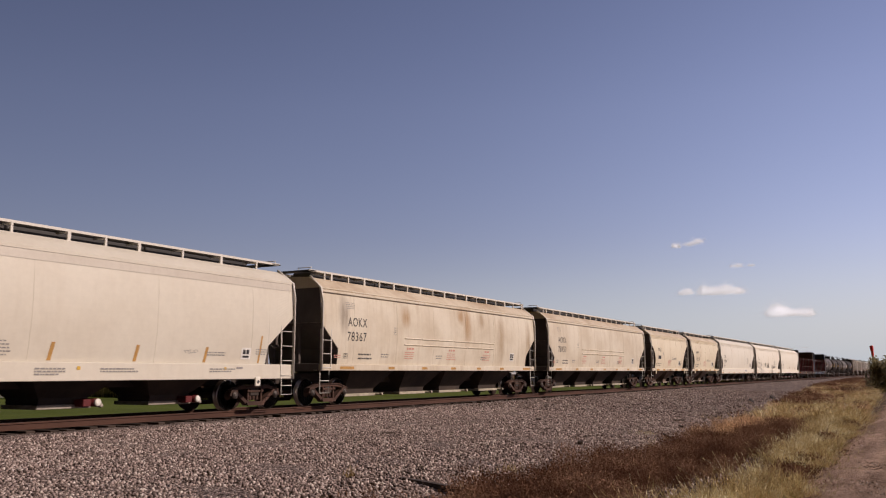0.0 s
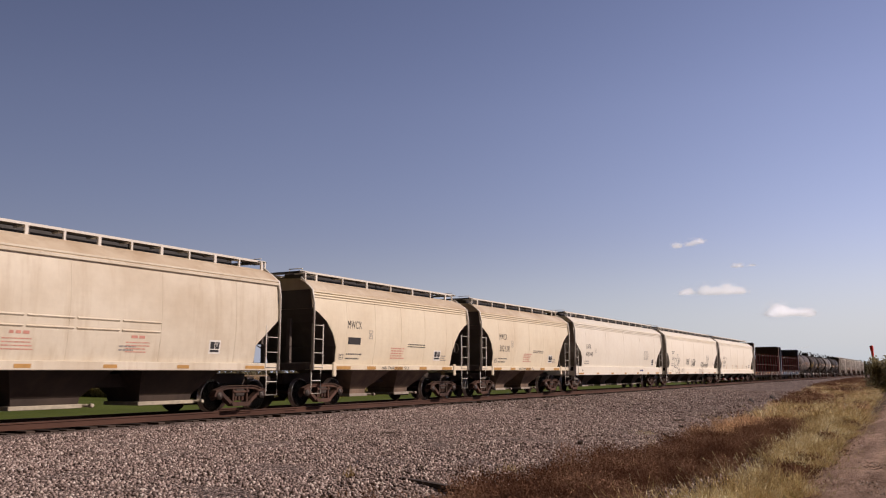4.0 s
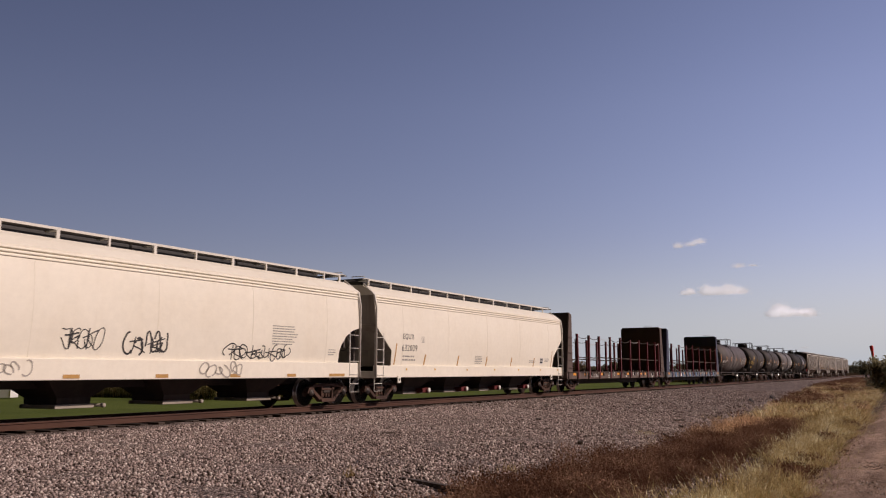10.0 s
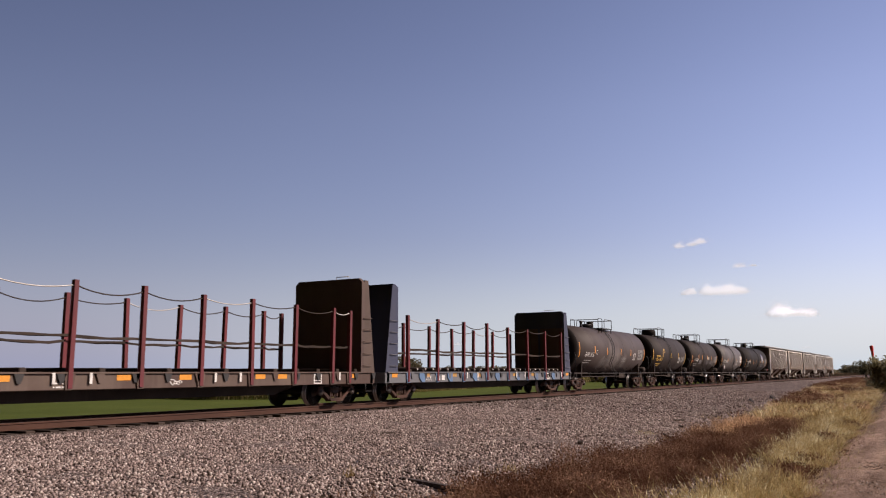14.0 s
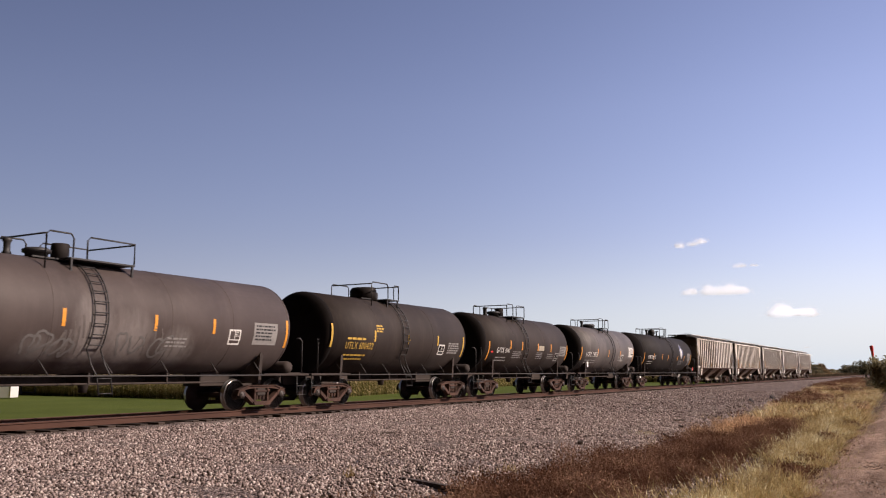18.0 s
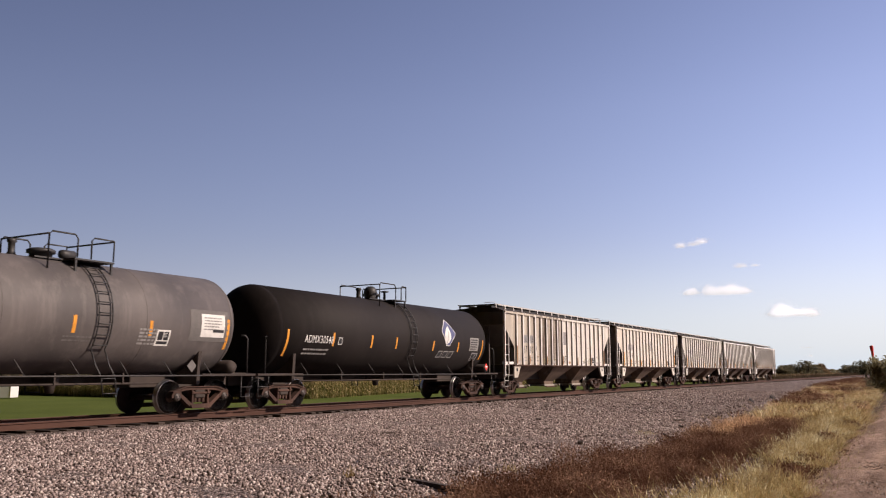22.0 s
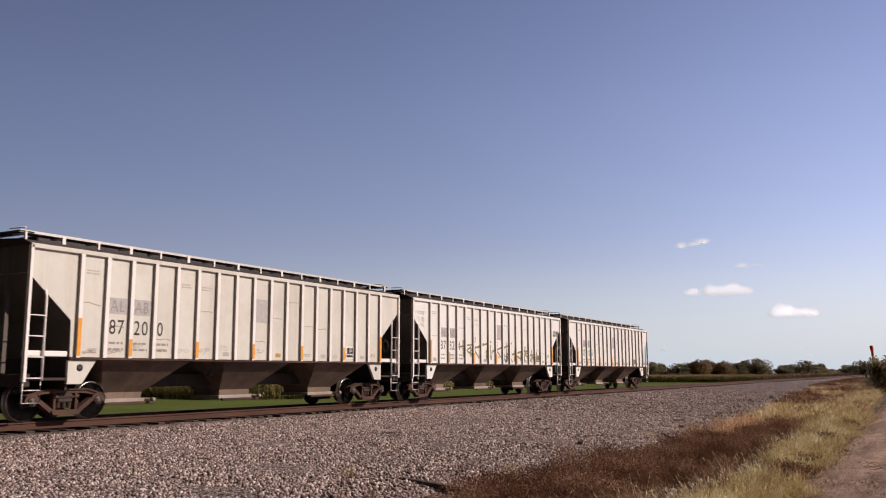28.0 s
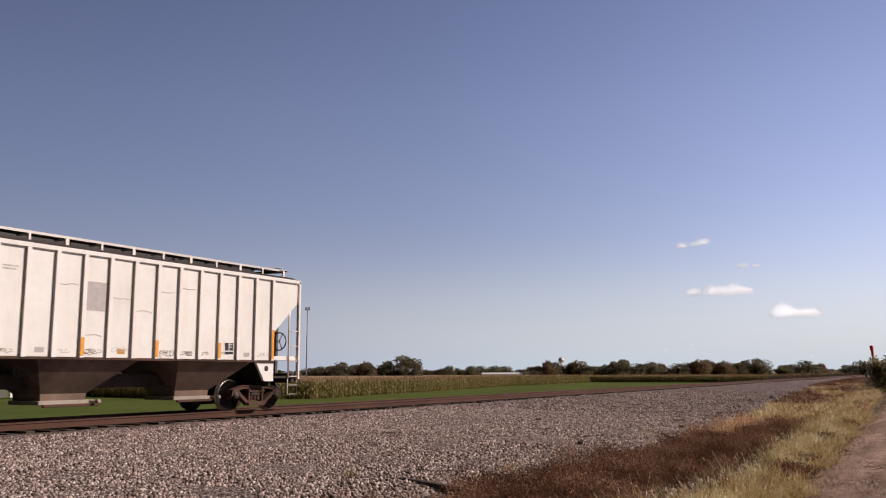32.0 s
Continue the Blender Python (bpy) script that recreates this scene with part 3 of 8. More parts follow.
dirt_road()

# ---- rails and sleepers ----
def rail_shape(y):
    prof = [(-0.07, -0.17), (0.07, -0.17), (0.07, -0.158), (0.012, -0.14), (0.012, -0.045), (0.036, -0.035), (0.036, -0.004), (0.028, 0.0), (-0.028, 0.0), (-0.036, -0.004), (-0.036, -0.035), (-0.012, -0.045), (-0.012, -0.14), (-0.07, -0.158)]
    return Shape().prism_x([(y + a, b) for a, b in prof], -340, 1600)


track = thing("railway_track", None, None, "single railway track of rusty rails on dark wooden sleepers", "railway track", kind="structure")
for y in (18.9 - 0.7525, 18.9 + 0.7525):
    part("rail", rail_shape(y), M_RAIL, track)
    part("rail_head", Shape().box(-340, 1600, y - 0.022, y + 0.022, 0.0, 0.002), M_RAILTOP, track, "worn running surface")
rnd = random.Random(4)
me_tie = [Shape().box(-0.115, 0.115, -1.30, 1.30, -0.34, -0.172 + 0.006 * k, 0.012).mesh("sleeper", M_TIMBER) for k in range(3)]
for i in range(170):
    x = -4 + 0.53 * i
    t = part("sleeper", me_tie[i % 3], None, track, at=(x + rnd.uniform(-0.03, 0.03), 18.9 + rnd.uniform(-0.13, 0.10), rnd.uniform(-0.03, 0.0)))
    t.rotation_euler = (0, 0, rnd.uniform(-0.015, 0.015))
far = Shape()
for i in range(1050):
    x = 86.1 + 0.53 * i if i < 420 else -4.53 - 0.53 * (i - 420)
    far.box(x - 0.115, x + 0.115, 17.6, 20.2, -0.34, -0.165)
tagged(part("distant_sleepers", far, M_TIMBER, track), kind="stuff")


# ---- loose stones, weeds and grass beside the track ----
rng = np.random.default_rng(7)
CUBE = np.array([(x, y, z) for z in (-1, 1) for x, y in ((-1, -1), (1, -1), (1, 1), (-1, 1))], float)
CUBE_F = np.array([(3, 2, 1, 0), (4, 5, 6, 7), (0, 1, 5, 4), (1, 2, 6, 5), (2, 3, 7, 6), (3, 0, 4, 7)])


def turned(n):
    """Random rotation matrices."""
    q = rng.normal(size=(n, 4))
    q /= np.linalg.norm(q, axis=1)[:, None]
    w, x, y, z = q.T
    return np.stack([np.stack([1 - 2 * (y * y + z * z), 2 * (x * y - z * w), 2 * (x * z + y * w)], -1),
                     np.stack([2 * (x * y + z * w), 1 - 2 * (x * x + z * z), 2 * (y * z - x * w)], -1),
                     np.stack([2 * (x * z - y * w), 2 * (y * z + x * w), 1 - 2 * (x * x + y * y)], -1)], 1)


def stones(name, n, xs, y, size, material, label, sink=0.3):
    z = np.array([lie(v) for v in y]) + 0.03
    s = size * (0.6 + 0.8 * rng.random(n))
    v = CUBE[None] * (0.62 + 0.6 * rng.random((n, 8, 3))) * np.stack([s, s * (0.6 + 0.4 * rng.random(n)), s * (0.5 + 0.4 * rng.random(n))], -1)[:, None, :] * 0.5
    v = np.einsum("nij,nkj->nki", turned(n), v) + np.stack([xs, y, z + s * (0.5 - sink)], -1)[:, None, :]
    f = (CUBE_F[None] + 8 * np.arange(n)[:, None, None]).reshape(-1, 4)
    ob = new(name, raw_mesh(name, v.reshape(-1, 3), f, material))
    return tagged(ob, label, "stones", kind="stuff")


M_STONE = leafy("broken_grey_stone", STONE_STOPS, 0.9, 0.0)
n = 98000
u = rng.random(n)
sx = 4.5 + 26 * u ** 1.5
sy = 4.6 + 12.1 * rng.random(n)
stones("ballast_stones", n, sx, sy, 0.037, M_STONE, "loose crushed grey and pinkish stones")
n = 14000
sx = 24 + 46 * rng.random(n) ** 1.4
sy = 6.0 + 10.7 * rng.random(n)
stones("ballast_stones", n, sx, sy, 0.05, M_STONE, "loose crushed grey and pinkish stones")
M_CLOD = leafy("brown_clods_and_pebbles", [(0.0, (0.125, 0.088, 0.069)), (0.45, (0.300, 0.219, 0.175)), (0.8, (0.475, 0.375, 0.312)), (1.0, (0.725, 0.625, 0.550))], 0.95, 0.0)
n = 24000
sx = 6 + 34 * rng.random(n) ** 1.5
sy = -2.2 + 3.6 * rng.random(n) ** 0.8
stones("road_pebbles", n, sx, sy, 0.014, M_CLOD, "clods and small pebbles on the dirt track", 0.30)
n = 3800
sx = 7 + 26 * rng.random(n) ** 1.5
sy = np.where(rng.random(n) < 0.6, rng.normal(1.35, 0.28, n), rng.normal(0.05, 0.25, n))
stones("road_clods", n, sx, sy, 0.022, M_CLOD, "larger brown clods along the shoulder of the dirt track", 0.25)
n = 5000
sx = 8 + 18 * rng.random(n) ** 1.3
sy = 2.2 + 2.6 * rng.random(n)
stones("strip_pebbles", n, sx, sy, 0.034, M_STONE, "stray stones on the bare soil of the verge", 0.38)


def blades(name, base, height, width, material, label, droop=0.35, heads=0.0, category="grass"):
    """Bent blades: three cross edges each, some with a seed head."""
    n = len(base)
    a = rng.random(n) * 6.283
    side = np.stack([np.cos(a), np.sin(a), np.zeros(n)], -1) * (width * (0.6 + 0.8 * rng.random(n)))[:, None] * 0.5
    b = rng.random(n) * 6.283
    lean = np.stack([np.cos(b), np.sin(b), np.zeros(n)], -1) * (height * droop * rng.random(n))[:, None]
    up = np.zeros((n, 3))
    up[:, 2] = height
    p0, p1, p2 = base, base + 0.55 * up + 0.3 * lean, base + up * (1 - 0.12 * rng.random(n))[:, None] + lean
    v = np.stack([p0 - side, p0 + side, p1 - 0.8 * side, p1 + 0.8 * side, p2 - 0.15 * side, p2 + 0.15 * side], 1)
    f = np.array([(0, 1, 3, 2), (2, 3, 5, 4)])[None] + 6 * np.arange(n)[:, None, None]
    v, f = v.reshape(-1, 3), f.reshape(-1, 4)
    if heads:
        k = rng.random(n) < heads
        m = int(k.sum())
        c, s2 = p2[k], side[k] * 2.6
        h = np.zeros((m, 3))
        h[:, 2] = 0.05 + 0.06 * rng.random(m)
        hv = np.stack([c - h * 0.4, c + s2, c + h, c - s2], 1).reshape(-1, 3)
        f = np.concatenate([f, np.arange(4 * m).reshape(-1, 4) + len(v)])
        v = np.concatenate([v, hv])
    ob = new(name, raw_mesh(name, v, f, material))
    return tagged(ob, label, category, kind="stuff")


M_STRAW = leafy("golden_dry_grass", [(0.0, (0.269, 0.185, 0.084)), (0.35, (0.538, 0.403, 0.196)), (0.7, (0.739, 0.627, 0.347)), (1.0, (0.900, 0.874, 0.638))], 0.8, 0.3, patch=1.6, speck=0.5)
M_TAN = leafy("pale_tan_grass", [(0.0, (0.506, 0.330, 0.187)), (0.5, (0.748, 0.517, 0.319)), (1.0, (0.900, 0.704, 0.495))], 0.85, 0.25, patch=1.2, speck=0.4)
M_RUSSET = leafy("russet_dry_weeds", [(0.0, (0.094, 0.041, 0.024)), (0.4, (0.176, 0.092, 0.058)), (0.75, (0.272, 0.154, 0.100)), (1.0, (0.432, 0.278, 0.185))], 0.85, 0.25, patch=1.1, speck=0.4)
M_GREENISH = leafy("pale_green_weeds", [(0.0, (0.163, 0.163, 0.057)), (0.5, (0.357, 0.325, 0.114)), (1.0, (0.650, 0.569, 0.260))], 0.8, 0.3)
M_DARKWEED = leafy("dark_brown_weeds", [(0.0, (0.090, 0.065, 0.046)), (0.6, (0.144, 0.108, 0.074)), (1.0, (0.204, 0.156, 0.108))], 0.85, 0.3)


def clumped(n, x, y, r):
    """Points gathered in tufts."""
    k = max(1, n // 14)
    i = rng.integers(0, k, n)
    cx, cy = x(k), None
    cy = y(cx)
    return cx[i] + rng.normal(size=n) * r, cy[i] + rng.normal(size=n) * r


def on_ground(x, y, lift=0.0):
    return np.stack([x, y, np.array([lie(v) for v in y]) + lift], -1)


def patchy(x, y, s, seed):
    return np.array([noise.noise((a * s, b * s, seed)) for a, b in zip(x, y)])


def shrub(name, cx, cy, h, stems, leaves, size, material, label, fan=0.55, thin=0.0032, category="weeds"):
    """Feathery plants: stems fanning out of one root and bending outwards, with slender leaflets along their upper part."""
    n = len(cx) * stems
    i = np.repeat(np.arange(len(cx)), stems)
    root = on_ground(cx[i], cy[i]) + np.concatenate([rng.normal(size=(n, 2)) * 0.05, np.zeros((n, 1))], 1)
    a = rng.random(n) * 6.283
    out = np.stack([np.cos(a), np.sin(a), np.zeros(n)], -1) * (fan * np.sqrt(rng.random(n)))[:, None]
    hh = (h[i] * (0.55 + 0.5 * rng.random(n)))[:, None]
    mid = root + hh * (0.40 * out + (0, 0, 0.55))
    tip = root + hh * (out + np.stack([np.zeros(n), np.zeros(n), 1.02 - 0.35 * np.linalg.norm(out, axis=1)], -1))
    b = rng.random(n) * 6.283
    side = np.stack([np.cos(b), np.sin(b), np.zeros(n)], -1) * thin * 0.5
    v = [np.stack([root - side, root + side, mid + 0.8 * side, mid - 0.8 * side], 1), np.stack([mid - 0.8 * side, mid + 0.8 * side, tip + 0.3 * side, tip - 0.3 * side], 1)]
    along = tip - mid
    along /= np.linalg.norm(along, axis=1)[:, None]
    for k in range(leaves):
        u = rng.random(n)[:, None]
        c = np.where(u < 0.4, root + (mid - root) * (0.35 + 1.6 * u), mid + (tip - mid) * (u - 0.4) / 0.6)
        d = along + 0.75 * rng.normal(size=(n, 3))
        d /= np.linalg.norm(d, axis=1)[:, None]
        w = np.cross(d, rng.normal(size=(n, 3)))
        w /= np.linalg.norm(w, axis=1)[:, None]
        l = (size * (0.5 + rng.random(n)))[:, None]
        v.append(np.stack([c, c + d * l * 0.5 + w * l * 0.17, c + d * l, c + d * l * 0.5 - w * l * 0.17], 1))
    v = np.concatenate(v).reshape(-1, 3)
    ob = new(name, raw_mesh(name, v, np.arange(len(v)).reshape(-1, 4), material))
    return tagged(ob, label, category, kind="stuff")


def tufts(name, cx, cy, h, per, width, material, label, heads=0.25, spread=0.07, category="grass"):
    """Grass in tufts: blades that fan out from each tuft's middle, the tallest carrying seed heads."""
    n = len(cx) * per
    i = np.repeat(np.arange(len(cx)), per)
    d = rng.normal(size=(n, 2))
    base = on_ground(cx[i] + d[:, 0] * spread, cy[i] + d[:, 1] * spread)
    hh = h[i] * (0.45 + 0.65 * rng.random(n))
    up = np.stack([0.20 * d[:, 0] * hh, 0.20 * d[:, 1] * hh, hh], -1)
    droop = np.stack([d[:, 0] * hh * 0.16, d[:, 1] * hh * 0.16, -0.10 * hh * rng.random(n)], -1)
    ang = rng.random(n) * 6.283
    side = np.stack([np.cos(ang), np.sin(ang), 0 * ang], -1) * (width * (0.6 + 0.8 * rng.random(n)))[:, None] * 0.5
    p1, p2 = base + 0.55 * up, base + up + droop
    v = np.stack([base - side, base + side, p1 - 0.8 * side, p1 + 0.8 * side, p2 - 0.2 * side, p2 + 0.2 * side], 1).reshape(-1, 3)
    f = (np.array([(0, 1, 3, 2), (2, 3, 5, 4)])[None] + 6 * np.arange(n)[:, None, None]).reshape(-1, 4)
    k = rng.random(n) < heads
    m = int(k.sum())
    if m:
        dirn = (p2 - p1)[k]
        dirn /= np.linalg.norm(dirn, axis=1)[:, None]
        ln = dirn * (0.035 + 0.05 * rng.random(m))[:, None] * (width / 0.005)
        hv = np.stack([p2[k] - ln, p2[k] + side[k] * 2.4, p2[k] + ln * 0.9, p2[k] - side[k] * 2.4], 1).reshape(-1, 3)
        f = np.concatenate([f, np.arange(4 * m).reshape(-1, 4) + len(v)])
        v = np.concatenate([v, hv])
    ob = new(name, raw_mesh(name, v, f, material))
    return tagged(ob, label, category, kind="stuff")


def road_edge(x):
    return np.where(x < 24, 1.5 + 0.022 * (x - 8), 1.85 + 0.030 * (x - 24))


def split_line(x):
    """Where golden grass gives way to russet weeds, across the verge."""
    return np.interp(x, (8, 11, 14, 18, 24, 30), (2.3, 2.42, 2.4, 2.45, 2.85, 3.3))


def stone_edge(x):
    return np.interp(x, (7, 11, 12.5, 14, 17, 23, 27, 51, 100, 200), (5.0, 4.95, 5.15, 4.75, 4.55, 4.9, 4.9, 6.9, 10.4, 14.0))


def verge(n, x0, span, power):
    """Plants spread over the verge, with ragged borders: places, and whether they are golden, russet or strays."""
    x = x0 + span * rng.random(n) ** power
    r, e = road_edge(x), stone_edge(x)
    y = r - 0.35 + (e - r + 1.2) * rng.random(n)
    coarse, fine = patchy(x, y, 0.55, 3.0), patchy(x, y, 1.7, 8.0)
    wob = 0.55 * coarse + 0.40 * fine
    inside = (y > r + 0.45 * wob + 0.07 * rng.normal(size=n)) & (y < e + 0.8 * wob + 0.10 * rng.normal(size=n))
    split = split_line(x) + 0.45 * coarse + 0.35 * fine + 0.08 * rng.normal(size=n)
    bare = np.where(x < 17, 0.80 - 0.06 * np.clip(x - 12, 0, 9), 0.15)
    gold = inside & (y < split)
    rust = inside & (y >= split + bare) & (fine + 0.6 * coarse > -0.45)
    lone = ~(gold | rust) & (rng.random(n) < 0.07)
    return x, y, gold, rust, lone, coarse, fine


# near the camera: golden grass along the dirt track, then a bare shaded strip, then russet weeds towards the stones
x, y, gold, rust, lone, coarse, fine = verge(7600, 6.8, 24, 1.35)
far_mix = (x > 24) & (coarse + 0.5 * fine > 0.05 + 0.06 * (30 - x))
tan = (rust & (x > 21) & (y > stone_edge(x) - 0.75 + 0.5 * fine)) | (rust & far_mix)
rust = rust & ~tan
hg = 0.15 + 0.20 * rng.random(len(x)) ** 1.4 + 0.24 * np.clip(fine + 0.45, 0, 1)
brown = gold & (x > 12.5) & (patchy(x, y, 0.8, 33.0) + 0.5 * fine > 0.24)
gold = gold & ~brown
rust = rust | brown
hg *= np.where(y < road_edge(x) + 0.35, 0.6, 1.0)
tufts("golden_grass", x[gold], y[gold], 1.05 * hg[gold], 11, 0.0042, M_STRAW, "tall dry golden grass with seed heads", 0.55, 0.09)
k = gold & (rng.random(len(x)) < 0.75)
shrub("golden_grass", x[k], y[k], 0.95 * hg[k], 12, 5, 0.030, M_STRAW, "feathery dry golden grass", 0.45, category="grass")
k = gold & (rng.random(len(x)) < 0.16 + 0.35 * (y < road_edge(x) + 0.5))
tufts("green_weeds", x[k], y[k], 0.5 * hg[k] + 0.05, 12, 0.010, M_GREENISH, "pale green weeds among dry grass", 0.0)
hr = 0.20 + 0.16 * rng.random(len(x)) + 0.34 * np.clip(coarse + 0.6 * fine + 0.35, 0, 1)
hr *= np.where(y < split_line(x) + 0.2, 0.65, 1.0)
shrub("russet_weeds", x[rust], y[rust], hr[rust], 17, 6, 0.034, M_RUSSET, "feathery dead russet-brown weeds beside the ballast", 0.75)
k = rust & (rng.random(len(x)) < 0.3)
tufts("russet_weeds", x[k], y[k], 1.1 * hr[k], 7, 0.004, M_RUSSET, "dead russet-brown weed stalks beside the ballast", 0.3, category="weeds")
shrub("tan_grass", x[tan], y[tan], 0.75 * hr[tan], 15, 5, 0.040, M_TAN, "pale tan dead grass beside the ballast", 0.7, category="grass")
k = rust & (rng.random(len(x)) < 0.03) | lone & (y > 2.0) & (rng.random(len(x)) < 0.2)
tufts("stray_grass", x[k], y[k], 0.6 * hg[k], 12, 0.0055, M_STRAW, "stray dry straw-coloured tufts among the weeds", 0.3)
shrub("stray_weeds", x[lone], y[lone], 0.45 * hr[lone], 8, 4, 0.03, M_RUSSET, "stray russet weeds among grass and stones", 0.8)
n = 420
x = 7 + 30 * rng.random(n) ** 1.3
y = road_edge(x) - 0.55 * rng.random(n) ** 1.6
tufts("shoulder_tufts", x, y, 0.05 + 0.10 * rng.random(n), 9, 0.006, M_STRAW, "short straggling dry tufts on the shoulder of the dirt track", 0.1)
# farther on golden grass, russet weeds and tan grass grow in patches
x, y, gold, rust, lone, coarse, fine = verge(6400, 28, 170, 1.6)
every = gold | rust
mix = patchy(x, y, 0.30, 21.0) + 0.45 * fine + 0.10 * (y - split_line(x))
h2 = 0.18 + 0.22 * rng.random(len(x)) + 0.25 * np.clip(fine + 0.4, 0, 1)
gold, tan, rust = every & (mix < 0.14), every & (mix >= 0.14) & (mix < 0.36), every & (mix >= 0.36)
tufts("golden_grass", x[gold], y[gold], 1.0 * h2[gold], 7, 0.010, M_STRAW, "dry golden grass on the verge", 0.4, 0.22)
shrub("golden_grass", x[gold], y[gold], h2[gold], 11, 4, 0.07, M_STRAW, "feathery dry golden grass on the verge", 0.8, 0.009, "grass")
shrub("tan_grass", x[tan], y[tan], 0.8 * h2[tan], 13, 4, 0.07, M_TAN, "pale tan dead grass on the verge", 0.9, 0.010, "grass")
shrub("russet_weeds", x[rust], y[rust], 0.9 * h2[rust], 14, 4, 0.075, M_RUSSET, "dead russet-brown weeds on the verge", 0.9, 0.010)
x, y = clumped(7000, lambda k: 160 + 220 * rng.random(k), lambda c: 24.5 + 3.0 * rng.random(len(c)), 0.5)
blades("russet_weeds", on_ground(x, y), 1.1 + 0.8 * rng.random(len(x)), 0.10, M_DARKWEED, "dark brown weeds behind the track", 0.5)
# a few tufts that grow out of the stones
x, y = np.concatenate([rng.normal(10.55, 0.04, 60), rng.normal(12.7, 0.12, 60), rng.normal(21.5, 0.2, 60), rng.normal(30, 0.3, 60)]), np.concatenate([rng.normal(7.55, 0.04, 60), rng.normal(5.95, 0.1, 60), rng.normal(6.3, 0.2, 60), rng.normal(6.4, 0.3, 60)])
blades("stray_tufts", on_ground(x, y), 0.06 + 0.16 * rng.random(len(x)), 0.010, M_STRAW, "small dry tufts growing among the stones", 0.9)

# ---- the maize field beyond the lawn ----
M_MAIZE = leafy("drying_maize", [(0.0, (0.072, 0.085, 0.023)), (0.4, (0.169, 0.163, 0.052)), (0.7, (0.338, 0.267, 0.111)), (0.92, (0.520, 0.416, 0.208)), (1.0, (0.754, 0.624, 0.351))], 0.8, 0.25)
M_TASSEL = leafy("tan_maize_tassels", [(0.0, (0.24, 0.155, 0.085)), (0.5, (0.36, 0.25, 0.15)), (1.0, (0.50, 0.38, 0.24))], 0.85, 0.2)
CORN = 2.5
EDGE = [(92, 150), (84, 82), (94, 73), (147, 83), (203, 95), (290, 104), (298, 60), (310, 34), (900, 34)]


def maize(pts):
    """Maize plants: a stalk, drooping leaves, an ear and a tassel, all of them narrow quads."""
    n = len(pts)
    quads = []
    h = CORN * (0.86 + 0.22 * rng.random(n))
    zero = np.zeros(n)
    def quad(a, b, c, d):
        quads.append(np.stack([a, b, c, d], 1))
    ang = rng.random(n) * 6.283
    s = np.stack([np.cos(ang), np.sin(ang), zero], -1) * 0.025
    top = pts + np.stack([zero, zero, h], -1)
    quad(pts - s, pts + s, top + 0.5 * s, top - 0.5 * s)
    for k in range(7):
        z = h * (0.18 + 0.11 * k)
        b = rng.random(n) * 6.283
        d = np.stack([np.cos(b), np.sin(b), zero], -1)
        l = (0.55 + 0.3 * rng.random(n))[:, None]
        w = np.stack([-np.sin(b), np.cos(b), zero], -1) * 0.045
        p = pts + np.stack([zero, zero, z], -1)
        m = p + d * l * 0.5 + np.stack([zero, zero, 0.16 + 0 * zero], -1)
        e = p + d * l - np.stack([zero, zero, 0.25 * rng.random(n)], -1)
        quad(p - w * 0.4, p + w * 0.4, m + w, m - w)
        quad(m - w, m + w, e + 0.1 * w, e - 0.1 * w)
    v = np.concatenate([q.reshape(-1, 3) for q in quads])
    return v, np.arange(len(v)).reshape(-1, 4), top


rows = []
for (ax, ay), (bx, by) in zip(EDGE[:-1], EDGE[1:]):
    length = math.hypot(bx - ax, by - ay)
    nx, ny = -(by - ay) / length, (bx - ax) / length
    count = int(min(length, 230) * 6.5)
    for r in range(4):
        t = (np.arange(count) + rng.random(count)) / count * min(1.0, 230 / length)
        off = 0.35 + 0.75 * r + 0.12 * rng.normal(size=count)
        rows.append(np.stack([ax + (bx - ax) * t + nx * off, ay + (by - ay) * t + ny * off, np.full(count, FIELD)], -1))
pts = np.concatenate(rows)
v, f, tops = maize(pts)
tagged(new("maize_plants", raw_mesh("maize_plants", v, f, M_MAIZE)), "standing drying maize along the field's edge", "maize", kind="stuff")
# the canopy behind the first rows, with tassels standing up from it
inner = [(96, 148), (88, 85), (97, 77), (146, 87), (202, 99), (293, 109), (302, 62), (314, 38), (900, 38)]
canopy = Shape()
ring0 = [(x, y, FIELD + CORN * 0.80) for x, y in inner]
far_x = [(150, 1400), (200, 1500), (260, 1600), (420, 1800), (700, 2000), (1200, 1900), (1900, 1500), (2300, 900), (2500, 200)]
canopy.loft([ring0, [(a[0] * 0.75 + b[0] * 0.25, a[1] * 0.75 + b[1] * 0.25, FIELD + CORN * 0.84) for a, b in zip(inner, far_x)], [(a, b, FIELD + CORN * 0.86) for a, b in far_x]], caps=False, closed=False)
m_can = leafy("maize_canopy", [(0.0, (0.17, 0.115, 0.06)), (0.5, (0.31, 0.22, 0.13)), (1.0, (0.42, 0.31, 0.19))], 0.95, 0.0, island=False)
tagged(new("maize_canopy", canopy.mesh("maize_canopy", m_can)), "tan tops of a wide drying maize field", "maize", kind="stuff")
ts = []
for k in range(len(EDGE) - 1):
    (ax, ay), (bx, by) = inner[k], inner[k + 1]
    m = 3200
    t, d = rng.random(m), 70 * rng.random(m) ** 2
    ln = math.hypot(bx - ax, by - ay)
    t = t * min(1.0, 260 / ln)
    ts.append(np.stack([ax + (bx - ax) * t - (by - ay) / ln * d, ay + (by - ay) * t + (bx - ax) / ln * d, np.full(m, FIELD + CORN * 0.75)], -1))
ts = np.concatenate([np.concatenate(ts), tops[rng.random(len(tops)) < 0.8] - (0, 0, 0.35)])
